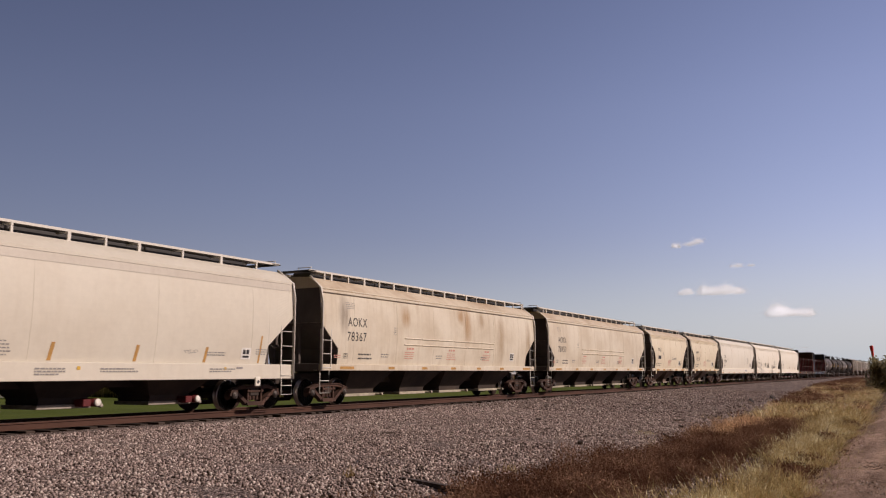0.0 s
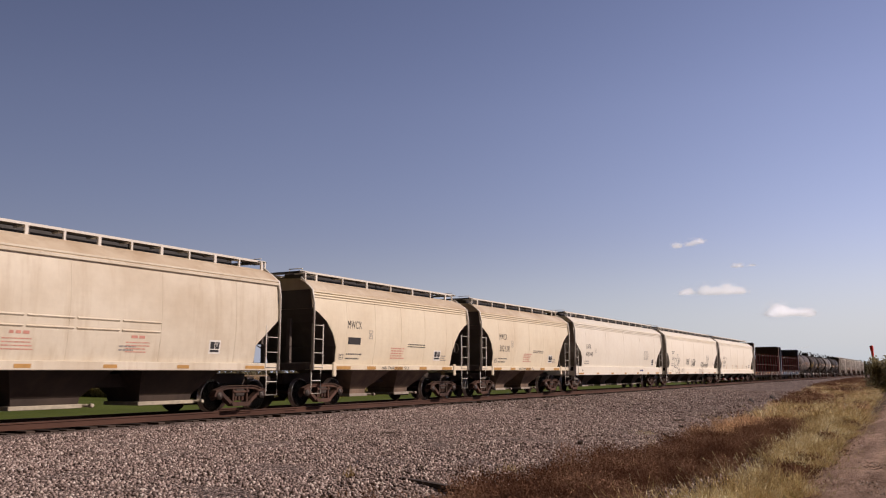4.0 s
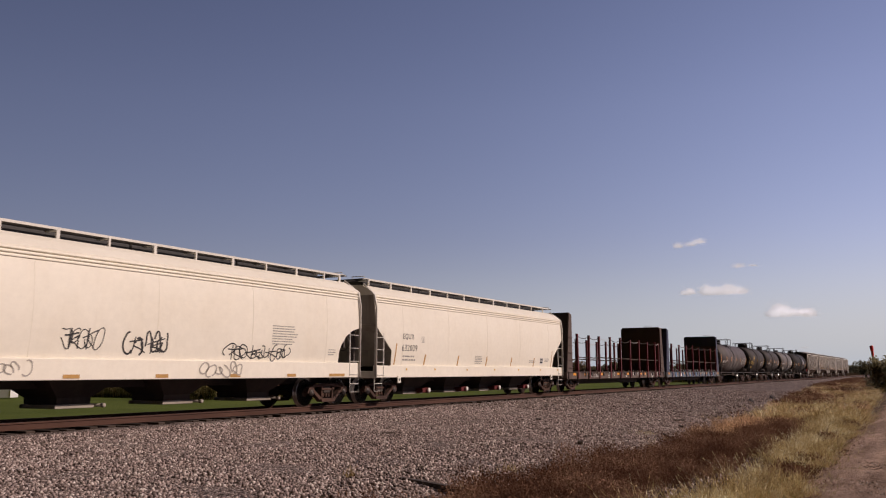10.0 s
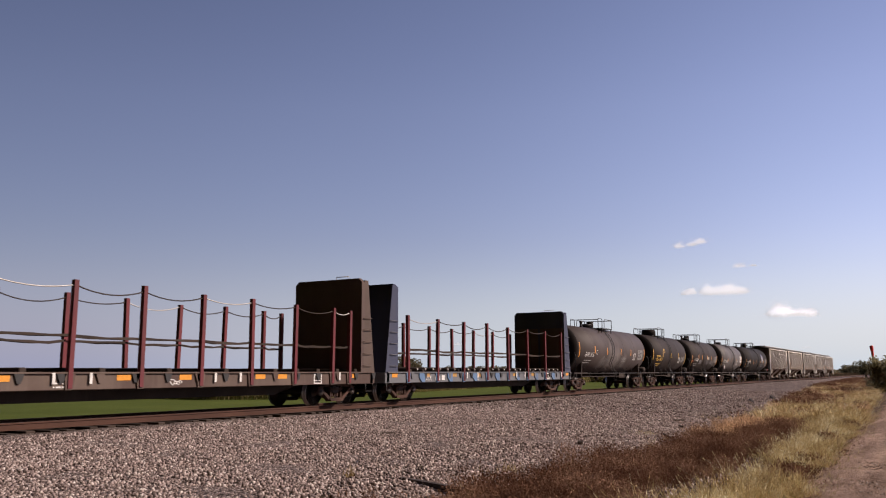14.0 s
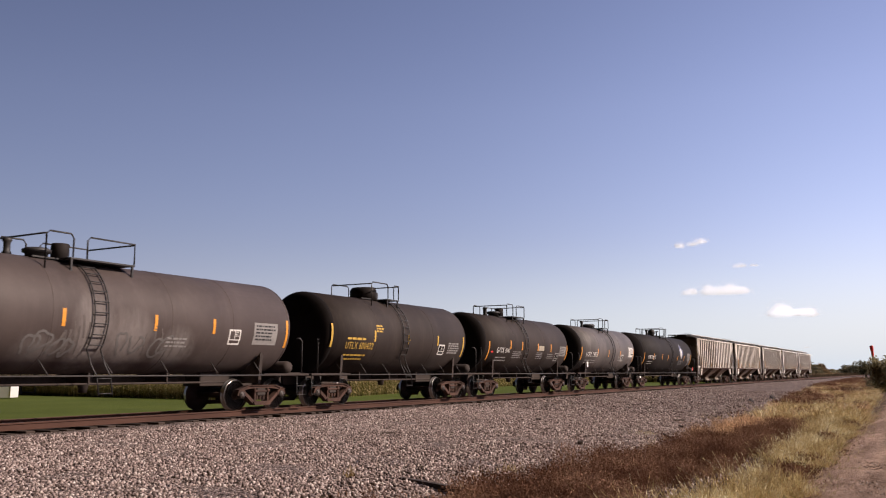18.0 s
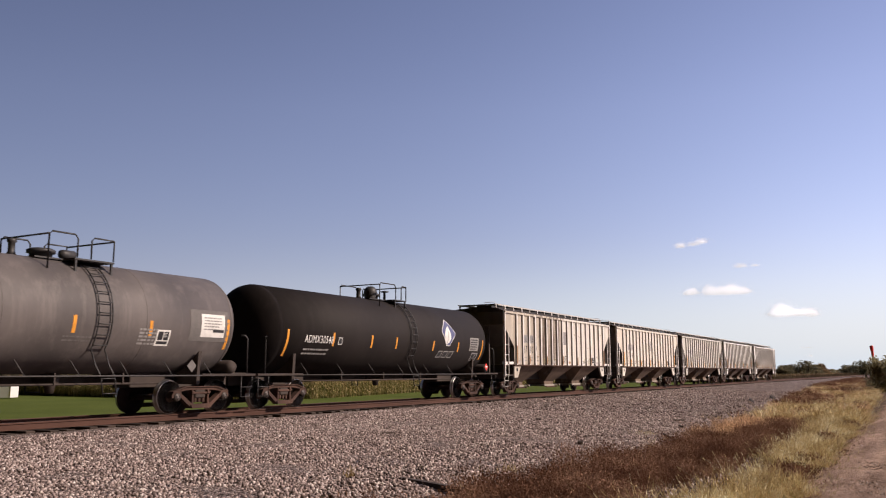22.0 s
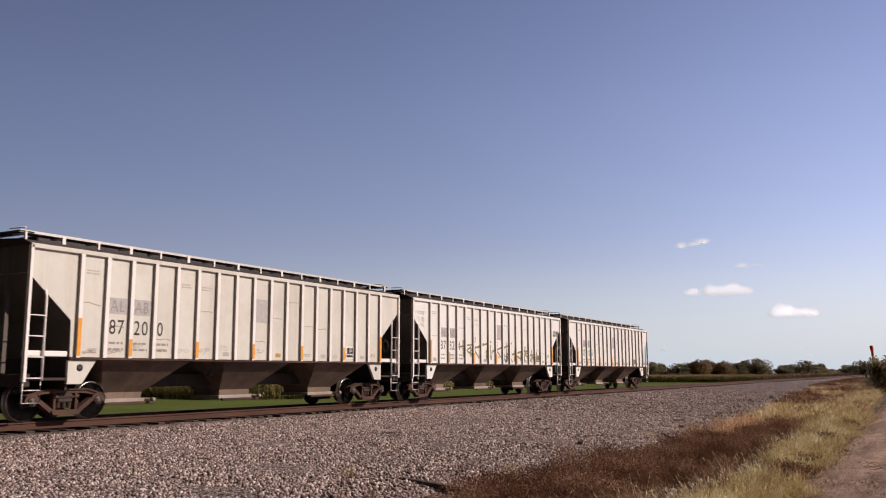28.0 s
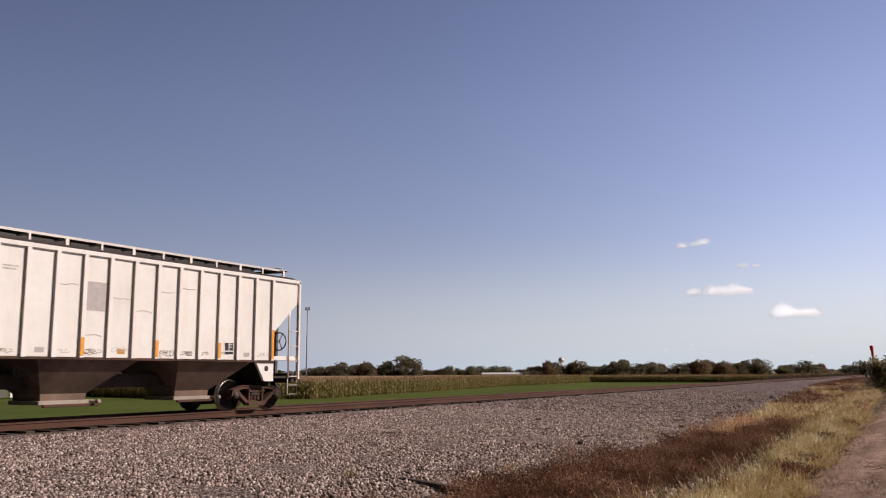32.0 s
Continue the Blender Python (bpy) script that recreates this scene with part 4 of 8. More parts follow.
blades("maize_tassels", ts, 0.40 + 0.30 * rng.random(len(ts)), 0.06, M_TASSEL, "tan tassels above the maize", 0.4, 0.5, "maize")

# ---- distance: woods, trees, water tower, shed, mast ----
F_DIR = Vector((math.cos(radians(29.47)), math.sin(radians(29.47)), 0))
R_DIR = Vector((math.sin(radians(29.47)), -math.cos(radians(29.47)), 0))


def afar(right, depth, z=FIELD):
    """A place depth metres ahead of the camera and right metres to its right."""
    p = F_DIR * depth + R_DIR * right * 0.9896
    return (p.x, p.y, z)


M_LEAF = leafy("dark_green_foliage", [(0.0, (0.136, 0.133, 0.091)), (0.5, (0.194, 0.184, 0.117)), (0.85, (0.246, 0.220, 0.140)), (1.0, (0.311, 0.255, 0.168))], 0.9, 0.5)
M_LEAF2 = leafy("autumn_tinged_foliage", [(0.0, (0.157, 0.126, 0.077)), (0.5, (0.233, 0.176, 0.104)), (0.85, (0.294, 0.208, 0.123)), (1.0, (0.356, 0.220, 0.133))], 0.9, 0.5)
M_BARK = plain("grey_brown_bark", (0.085, 0.065, 0.05), 0.9, 0, 0.3, 3)


def crown_mesh(seed, tall, material, lumps=16, leaves=3000):
    """A crown of 1 m radius and the given height, of many small leaf clumps round uneven boughs."""
    r = np.random.default_rng(seed)
    cs = []
    for i in range(lumps):
        z = tall * (0.06 + 0.80 * r.random())
        spread = 0.72 * math.sin(math.pi * min(0.93, 0.40 + 0.50 * z / tall))
        a = r.random() * 6.283
        d = spread * math.sqrt(r.random())
        cs.append((d * math.cos(a), d * math.sin(a), z, 0.34 + 0.20 * r.random()))
    cs = np.array(cs)
    i = r.integers(0, lumps, leaves)
    d = r.normal(size=(leaves, 3))
    d /= np.linalg.norm(d, axis=1)[:, None]
    c = cs[i, :3] + d * (cs[i, 3] * (0.55 + 0.45 * r.random(leaves)))[:, None]
    c[:, 2] = np.maximum(c[:, 2], 0.04 * tall)
    s = 0.035 + 0.05 * r.random(leaves)
    a = r.normal(size=(leaves, 3))
    a /= np.linalg.norm(a, axis=1)[:, None]
    b = np.cross(a, r.normal(size=(leaves, 3)))
    b /= np.linalg.norm(b, axis=1)[:, None]
    a, b = a * s[:, None], b * s[:, None]
    v = np.stack([c - a, c - 0.7 * b, c + a, c + 0.7 * b], 1).reshape(-1, 3)
    return raw_mesh("crown", v, np.arange(4 * leaves).reshape(-1, 4), material)


def trunk_mesh(seed, tall):
    r = random.Random(seed)
    s = Shape()
    ring = lambda x, y, z, w: [(x + w * math.cos(k * 1.047), y + w * math.sin(k * 1.047), z) for k in range(6)]
    s.loft([ring(0, 0, 0, 0.07), ring(0.01, 0, 0.15 * tall, 0.05), ring(0.03, 0.02, 0.45 * tall, 0.035), ring(0.02, 0.05, 0.8 * tall, 0.012)])
    for k in range(5):
        a = k * 1.3 + r.random()
        z = tall * (0.2 + 0.1 * k)
        s.tube([(0.02, 0.01, z), (0.3 * math.cos(a), 0.3 * math.sin(a), z + 0.12 * tall), (0.55 * math.cos(a), 0.55 * math.sin(a), z + 0.26 * tall)], 0.016, 5)
    return s.mesh("trunk", M_BARK)


KINDS = [(crown_mesh(1, 1.7, M_LEAF), trunk_mesh(1, 1.7), 1.8), (crown_mesh(2, 1.5, M_LEAF, 16), trunk_mesh(2, 1.5), 1.6), (crown_mesh(3, 2.2, M_LEAF, 15), trunk_mesh(3, 2.2), 2.3),
         (crown_mesh(4, 1.4, M_LEAF2, 12), trunk_mesh(4, 1.4), 1.5), (crown_mesh(5, 2.0, M_LEAF, 10), trunk_mesh(5, 2.0), 2.1)]
# bush leaves paled: haze and lifted shade are put into the colour
M_BUSH = leafy("haze_paled_olive_foliage", [(0.0, (0.30, 0.29, 0.18)), (0.5, (0.40, 0.375, 0.235)), (1.0, (0.52, 0.46, 0.31))], 0.9, 0.5)
KINDS.append((crown_mesh(6, 1.5, M_BUSH, 16), trunk_mesh(6, 1.5), 1.6))
tree_rnd = random.Random(12)


def tree(right, depth, height, width, kind, z=FIELD, name="tree", label="broad dark green tree at the far side of the field"):
    crown, trunk, own = KINDS[kind]
    t = thing(name, None, None, label, "tree", afar(right, depth, z), "trees on the horizon")
    t.scale = (width * 0.80, width * 0.80, height * (1.0 if name == "bush" else 0.90) / own)
    t.rotation_euler = (0, 0, tree_rnd.uniform(0, 6.28))
    part("trunk", trunk, None, t)
    part("crown", crown, None, t)
    return t


def belt(a, b, depth, step, low, high, width):
    """A row of trees between two bearings (in 1504ths of the distance, right of the axis), crowns touching."""
    s = a
    while s < b:
        h = tree_rnd.uniform(low, high)
        tree(s * depth / 1504, depth + tree_rnd.uniform(-12, 12), h, width * tree_rnd.uniform(0.8, 1.25), tree_rnd.choice((0, 1, 1, 3, 4)))
        s += step * tree_rnd.uniform(0.75, 1.25)


# bearings grow to the right; the belts stand 430 to 520 m away
belt(-240, -205, 470, 11, 6.0, 8.0, 7.0)
belt(-195, -128, 450, 17, 9.0, 10.8, 9.5)
belt(-128, -104, 450, 14, 7.5, 8.6, 6.0)
tree(-93 * 450 / 1504, 450, 10.5, 9.0, 1)
tree(-62 * 450 / 1504, 450, 15.2, 12.0, 2)
tree(-47 * 450 / 1504, 446, 10.0, 6.0, 0)
belt(-34, 45, 520, 13, 5.6, 7.4, 6.0)
tree(11 * 500 / 1504, 500, 9.3, 5.5, 2)
belt(52, 145, 500, 20, 6.6, 9.2, 8.0)
belt(165, 300, 480, 17, 8.2, 10.6, 9.0)
tree(321 * 470 / 1504, 470, 13.2, 7.0, 4)
belt(300, 475, 470, 18, 8.6, 11.0, 9.5)
belt(475, 565, 470, 17, 9.2, 11.6, 9.5)
tree(563 * 460 / 1504, 460, 12.2, 9.5, 0)
belt(580, 626, 460, 16, 7.4, 9.6, 8.0)
tree(646 * 440 / 1504, 440, 10.0, 10.5, 1)
belt(668, 735, 460, 15, 6.8, 9.2, 6.5)
tree(741 * 430 / 1504, 430, 10.4, 7.5, 0)
belt(755, 860, 430, 15, 8.0, 10.4, 7.5)
tree(799 * 69 / 1504, 69, 2.9, 2.2, 5, -0.6, "bush", "dark green bush beside the dirt track")
tree(766 * 70 / 1504, 70, 2.9, 1.1, 5, -0.6, "bush", "brownish bush beside the dirt track")
fw = []
for i in range(5200):
    s = -900 + 2000 * rng.random()
    d = 700 + 60 * rng.random()
    x, y, _ = afar(s * d / 1504, d)
    fw.append((x, y, FIELD + 5.0 * rng.random() ** 0.8))
fw = np.array(fw)
sz = 0.9 + 0.9 * rng.random(len(fw))
a3, b3 = turned(len(fw))[:, :, 0] * sz[:, None], None
b3 = np.cross(a3, rng.normal(size=(len(fw), 3)))
b3 = b3 / np.linalg.norm(b3, axis=1)[:, None] * sz[:, None]
hv = np.stack([fw - a3, fw - b3, fw + a3, fw + b3], 1).reshape(-1, 3)
tagged(new("far_woods", raw_mesh("far_woods", hv, np.arange(len(hv)).reshape(-1, 4), M_LEAF)), "low dark woods along the horizon", "woods", kind="stuff")

M_SILVER = plain("silver_tank_paint", (0.55, 0.56, 0.58), 0.35, 0.3, 0.1, 0.3)
tower = thing("water_tower", None, None, "silver ball-shaped water tower behind the woods", "water tower", afar(209 * 650 / 1504, 650))
part("tank", Shape().lathe_z([(0.02, 14.9)] + [(2.2 * math.sin(a), 12.7 + 2.2 * math.cos(a)) for a in [0.26 * k for k in range(1, 11)]] + [(0.75, 10.4), (0.02, 10.35)], 0, 0, 24), M_SILVER, tower)
part("stem", Shape().lathe_z([(1.6, 0.0), (0.9, 1.5), (0.6, 4.0), (0.6, 9.6), (0.8, 10.5), (0.02, 10.6)], 0, 0, 16), M_SILVER, tower)

M_SHED = paint("white_shed_cladding", (0.72, 0.72, 0.70), (0.5, 0.48, 0.45), 0.3, 0.3)
shed = thing("farm_shed", None, None, "long low white farm shed beyond the field", "shed", afar(104 * 480 / 1504, 480))
shed.rotation_euler = (0, 0, radians(29.47 - 90))
part("walls", Shape().box(-11, 11, -5, 5, 0, 2.5), M_SHED, shed)
part("roof", Shape().prism_x([(-5.4, 2.45), (5.4, 2.45), (5.4, 2.6), (0, 3.55), (-5.4, 2.6)], -11.4, 11.4), M_SHED, shed)
for k in range(3):
    part("door", Shape().box(-7 + 6 * k, -4 + 6 * k, -5.06, -4.98, 0, 2.5), M_PATCH, shed)

M_MAST = plain("dull_mast_steel", (0.20, 0.21, 0.24), 0.6, 0.2, 0.1, 3)
mast = thing("floodlight_mast", None, None, "tall slender grey floodlight mast", "light mast", afar(-242.5 * 330 / 1504, 330))
part("pole", Shape().lathe_z([(0.30, 0), (0.26, 4), (0.16, 27.6), (0.02, 27.7)], 0, 0, 10), M_MAST, mast)
part("crossarm", Shape().box(-0.9, 0.9, -0.06, 0.06, 27.6, 27.75).box(-0.8, 0.8, -0.06, 0.06, 28.3, 28.4), M_MAST, mast)
for k in (-0.75, -0.25, 0.25, 0.75):
    for z in (27.8, 28.4):
        part("floodlight", Shape().box(k - 0.19, k + 0.19, -0.22, 0.15, z, z + 0.38, 0.05), M_MAST, mast)
mast.rotation_euler = (0, 0, radians(29.47 - 90))

post = thing("marker_post", None, None, "slim post with a bright red tapered sleeve, leaning slightly", "marker post", afar(767.5 * 72 / 1504, 72, -0.55))
post.rotation_euler = (0, radians(-5), radians(29.47 - 90))
part("pole", Shape().lathe_z([(0.03, 0), (0.03, 2.9), (0.01, 2.95)], 0, 0, 8), M_STEEL, post)
part("red_sleeve", Shape().lathe_z([(0.055, 2.6), (0.07, 2.75), (0.09, 3.1), (0.14, 3.6), (0.15, 3.75), (0.11, 3.83), (0.01, 3.85)], 0, 0, 12), M_RED, post)

# ---- a white box trailer parked on the lawn ----
M_TRAILER = paint("white_trailer_paint", (0.78, 0.78, 0.76), (0.6, 0.58, 0.54), 0.2, 0.2)
trailer = thing("box_trailer", None, None, "white box trailer parked on the grass by the maize", "trailer", afar(-756.5 * 124 / 1504, 124))
trailer.rotation_euler = (0, 0, radians(29.47 - 90))
part("body", Shape().box(-7.0, 0.0, -1.2, 1.2, 0.12, 2.55, 0.04), M_TRAILER, trailer)
part("roof", Shape().box(-7.03, 0.03, -1.23, 1.23, 2.55, 2.62, 0.02), M_STEEL, trailer)
for k in (-4.2, -3.2):
    for y in (-1.24, 1.24):
        part("wheel", Shape().lathe_y([(0.0, -0.1), (0.2, -0.1), (0.36, -0.08), (0.38, 0.0), (0.36, 0.08), (0.0, 0.1)], k, 0.38, 16), M_DARKST, trailer, at=(0, y, 0))
part("corner_trim", Shape().box(-0.05, 0.02, -1.225, -1.19, 0.12, 2.55), M_STEEL, trailer)

# ---- scraps on the stones ----
def plank(x, y, ang, l, w, h, label, name="old_sleeper"):
    s = Shape()
    r = random.Random(int(x * 10))
    ring = lambda u, k: [(u, -w / 2 * k, -h * 0.3), (u, w / 2 * k, -h * 0.3), (u, w / 2 * k - 0.02, h * 0.5 * k), (u, -w / 2 * k + 0.015, h * 0.55 * k)]
    s.loft([ring(-l / 2, 0.6)] + [ring(-l / 2 + l * t, 0.92 + 0.12 * r.random()) for t in (0.08, 0.3, 0.5, 0.75, 0.93)] + [ring(l / 2, 0.5)])
    ob = thing(name, s, M_TIMBER, label, "scrap wood", (x, y, lie(y) + 0.05))
    ob.rotation_euler = (0, radians(2), radians(ang))
    return ob


plank(10.55, 6.26, 56.5, 2.5, 0.11, 0.075, "dark rotten railway sleeper lying half buried in stones")
plank(17.95, 6.72, 22, 0.50, 0.13, 0.11, "short broken piece of dark wood on the stones", "wood_scrap")
plank(17.5, 11.4, -22, 0.40, 0.06, 0.06, "thin splinter of dark wood on the stones", "wood_scrap")
plank(24.9, 10.7, 60, 0.30, 0.07, 0.06, "thin splinter of dark wood on the stones", "wood_scrap")
plank(22.6, 9.9, 50, 0.45, 0.04, 0.04, "thin splinter of dark wood on the stones", "wood_scrap")
plank(20.89, 5.52, -153, 1.75, 0.06, 0.06, "thin dark stick lying at the edge of the weeds", "wood_scrap")
plank(22.82, 5.44, -151, 0.82, 0.10, 0.08, "dark stick lying at the edge of the weeds", "wood_scrap")
plank(46.66, 8.05, -167, 3.35, 0.14, 0.12, "dark piece of wood on the stones", "wood_scrap")
plank(52.80, 7.95, -168, 4.22, 0.16, 0.12, "dark piece of wood on the stones", "wood_scrap")
plank(25.0, 6.3, 20, 0.6, 0.12, 0.08, "broken piece of dark wood on the stones", "wood_scrap")
plank(27.6, 7.0, -20, 0.5, 0.12, 0.08, "broken piece of dark wood on the stones", "wood_scrap")

# ---- clouds: small and white, drifting slowly ----
M_CLOUD = leafy("glowing_cloud", [(0.0, (0.9, 0.9, 0.92)), (1.0, (0.97, 0.97, 0.98))], 1.0, 0.5)
# emission makes the puffs glow, on top of the sun's light
M_CLOUD.node_tree.nodes["Principled BSDF"].inputs["Emission Color"].default_value = (1.0, 0.99, 1.0, 1)
M_CLOUD.node_tree.nodes["Principled BSDF"].inputs["Emission Strength"].default_value = 0.62
CLOUDS = []


def cloud(right, up, lobes, count, seed, drift, label="small white fair-weather cloud"):
    """A cloud of very fine puffs, 3 km away: lobes (across, up, half width, half height), level below; places in 1504ths of the distance from the axis and the horizon."""
    r = np.random.default_rng(seed)
    count *= 2
    k = 3000 / 1504
    lobes = np.array(lobes, float)
    share = lobes[:, 2] * lobes[:, 3]
    i = r.choice(len(lobes), count, p=share / share.sum())
    d = r.normal(size=(count, 3))
    soft = r.random(count) < 0.45
    d = np.where(soft[:, None], d * 0.52, d * (r.random(count) ** 0.55 / np.linalg.norm(d, axis=1))[:, None] * 0.92)
    d[:, 2] *= np.where(d[:, 2] < 0, 0.6, 1.0)
    bump = 1 + 0.12 * np.array([noise.noise((u * 3.0 + seed, v * 3.0, w * 3.0 + q)) for (u, v, w), q in zip(d, i)])
    d *= bump[:, None]
    c = np.stack([lobes[i, 0] + d[:, 0] * lobes[i, 2], d[:, 1] * lobes[i, 2], lobes[i, 1] + d[:, 2] * lobes[i, 3]], -1) * k
    t = turned(count)
    s = (0.28 + 0.32 * r.random(count))[:, None]
    a, b = t[:, :, 0] * s, t[:, :, 1] * s
    v = np.stack([c - a, c - b, c + a, c + b], 1).reshape(-1, 3)
    ob = new("cloud", raw_mesh("cloud", v, np.arange(4 * count).reshape(-1, 4), M_CLOUD))
    tagged(ob, label, "cloud", "clouds", "stuff")
    x, y, z = afar(right * k, 3000, 1.1 + up * k)
    CLOUDS.append((ob, x, y, z, drift * k))


cloud(618, 104, [(-22, 1, 17, 17), (-34, -3, 11, 8), (-9, 0, 13, 13), (7, -1, 11, 8), (20, -1, 10, 9), (33, -2, 14, 11), (0, -4, 40, 3)], 34000, 1, 9)
cloud(496, 142, [(-28, 0, 14, 13), (-8, 0, 16, 10), (12, 2, 17, 13), (32, 0, 16, 9), (0, -3, 42, 4)], 26000, 2, 13)
cloud(436, 140, [(2, 0, 12, 8), (-8, -2, 8, 5)], 4500, 3, 13)
cloud(442, 226, [(-20, -3, 11, 7), (3, 0, 13, 5), (18, 5, 13, 7)], 5200, 4, 10, "thin wispy white cloud")
cloud(529, 187, [(0, 0, 13, 6), (26, 1, 9, 3)], 1600, 5, 10, "thin wispy white cloud")
cloud(383, 38, [(0, 0, 8, 4)], 330, 6, 8, "faint small cloud near the horizon")
cloud(434, 48, [(0, 0, 8, 3)], 160, 7, 8, "faint small cloud near the horizon")
cloud(645, 28, [(0, 0, 7, 4)], 200, 9, 8, "faint small cloud near the horizon")
cloud(640, 42, [(0, 0, 12, 3)], 160, 10, 8, "faint small cloud near the horizon")
cloud(22, 50, [(0, 0, 10, 3)], 160, 8, 8, "faint small cloud near the horizon")
# ---- the train: every car stands with its middle at x = 0 of its own space, the rail head at z = 0, the camera's side at -y ----
AXLE = 0.457


def mesh_of(name, pairs):
    """One mesh of several shapes, each with a material of its own."""
    me = bpy.data.meshes.new(name)
    bm = bmesh.new()
    for i, (shape, material) in enumerate(pairs):
        me.materials.append(material)
        tmp = shape.mesh("tmp", material)
        n = len(bm.faces)
        bm.from_mesh(tmp)
        bm.faces.ensure_lookup_table()
        for f in bm.faces[n:]:
            f.material_index = i
        bpy.data.meshes.remove(tmp)
    bm.to_mesh(me)
    bm.free()
    return me


def wheelset_mesh():
    body, tread = Shape(), Shape()
    for s in (-1, 1):
        o = lambda prof: [(r, s * y) for r, y in prof]
        body.lathe_y(o([(0.0, 0.93), (0.075, 0.93), (0.09, 0.90), (0.12, 0.845), (0.145, 0.84), (0.155, 0.80), (0.22, 0.775), (0.34, 0.79),
                        (0.385, 0.82), (0.44, 0.82)]), n=28)
        body.lathe_y(o([(0.0, 0.66), (0.15, 0.665), (0.20, 0.72), (0.36, 0.70), (0.49, 0.695), (0.49, 0.69), (0.0, 0.655)]), n=28)
        tread.lathe_y(o([(0.44, 0.82), (0.452, 0.815), (0.457, 0.745), (0.465, 0.725), (0.487, 0.715), (0.49, 0.695)]), n=36)
    body.lathe_y([(0.085, -0.7), (0.085, 0.7)], n=12)
    # a stub of chalk on each wheel plate, as crews leave them
    for s in (-1, 1):
        tread.box(0.24, 0.33, s * 0.80 - 0.004, s * 0.80 + 0.004, -0.02, 0.02)
    return mesh_of("wheelset", [(body, M_WHEEL), (tread, M_TREAD)])


def side_frame_mesh():
    """A cast truck side: a bowed top member, jaws over the bearings, slanting tension members, columns and a spring seat."""
    s = Shape()
    y0, y1 = -0.09, 0.09
    up = [(-1.04, 0.57), (-0.84, 0.675), (-0.58, 0.72), (-0.30, 0.735), (0.30, 0.735), (0.58, 0.72), (0.84, 0.675), (1.04, 0.57)]
    s.prism(up + [(x * 0.98, z - 0.085) for x, z in reversed(up)], y0 + 0.01, y1)
    s.prism([(-1.05, 0.615), (-0.58, 0.745), (0.58, 0.745), (1.05, 0.615), (1.04, 0.590), (0.57, 0.720), (-0.57, 0.720), (-1.04, 0.590)], y0 - 0.03, y1 - 0.02)
    for k in (-1, 1):
        cx, cz = k * 0.889, 0.457
        fan = [math.pi * (-0.04 + 1.08 * i / 10) for i in range(11)]
        s.prism([(cx + 0.19 * math.cos(a), cz + 0.185 * math.sin(a)) for a in fan] + [(cx + 0.125 * math.cos(a), cz + 0.115 * math.sin(a)) for a in reversed(fan)], y0 - 0.02, y1)
        s.prism([(k * 0.74, 0.44), (k * 0.70, 0.53), (k * 0.33, 0.27), (k * 0.37, 0.165)], y0 - 0.01, y1 - 0.01)
        s.box(k * 0.29 - 0.035, k * 0.29 + 0.035, y0 + 0.005, y1 - 0.01, 0.22, 0.68, 0.010)
        s.box(k * 0.29 - 0.06, k * 0.29 + 0.06, y0 - 0.03, y0 + 0.02, 0.53, 0.61, 0.015)
        s.box(k * 0.47 - 0.04, k * 0.47 + 0.04, y1 + 0.02, y1 + 0.16, 0.30, 0.48, 0.015)
    s.prism([(-0.40, 0.235), (-0.35, 0.145), (0.35, 0.145), (0.40, 0.235), (0.36, 0.26), (-0.36, 0.26)], y0 - 0.05, y1)
    return s.mesh("side_frame", M_TRUCK)


def spring_mesh():
    s = Shape()
    for k in (-0.15, 0.0, 0.15):
        prof = []
        for i in range(7):
            z = 0.30 + i * 0.032
            prof += [(0.062, z), (0.048, z + 0.016)]
        s.lathe_z(prof, k, 0, 10)
    s.box(-0.24, 0.24, -0.10, 0.08, 0.525, 0.59, 0.015)
    return s.mesh("spring_nest", M_TRUCK)


ME_WHEELSET, ME_FRAME, ME_SPRING = wheelset_mesh(), side_frame_mesh(), spring_mesh()
ME_BOLSTER = Shape().box(-0.20, 0.20, -1.08, 1.08, 0.42, 0.66, 0.03).box(-0.3, 0.3, -0.35, 0.35, 0.62, 0.80, 0.03).mesh("bolster", M_UNDER)
cap = Shape().lathe_y([(0.0, -1.16), (0.05, -1.16), (0.06, -1.145), (0.098, -1.14), (0.112, -1.12), (0.112, -1.02), (0.0, -1.02)], 0, 0, 16)
for k in range(3):
    cap.lathe_y([(0.0, -1.17), (0.016, -1.17), (0.016, -1.14), (0.0, -1.14)], 0.062 * math.cos(2.094 * k + 0.5), 0.062 * math.sin(2.094 * k + 0.5), 6, False)
M_CAP = paint("greasy_bearing_cap", (0.075, 0.062, 0.058), (0.05, 0.036, 0.030), 0.7, 0.4, 0.55, 0.3, fine=16.0)
ME_CAP = cap.mesh("bearing_cap", M_CAP)
WHEELS = []


def truck(car, x):
    t = new("truck")
    t.parent, t.location = car, (x, 0, 0)
    b = part("bolster", ME_BOLSTER, None, t)
    for s in (-1, 1):
        fr = part("side_frame", ME_FRAME, None, t, at=(0, s * 1.0, 0))
        if s < 0:
            part("spring_nest", ME_SPRING, None, t, at=(0, -1.0, 0))
        for k in (-0.889, 0.889):
            c = part("bearing_cap", ME_CAP, None, t, at=(k, 0, AXLE))
            if s > 0:
                c.rotation_euler = (0, 0, math.pi)
                c.location = (k, 0, AXLE)
    for k in (-0.889, 0.889):
        WHEELS.append(part("wheelset", ME_WHEELSET, None, t, at=(k, 0, AXLE)))
    return t


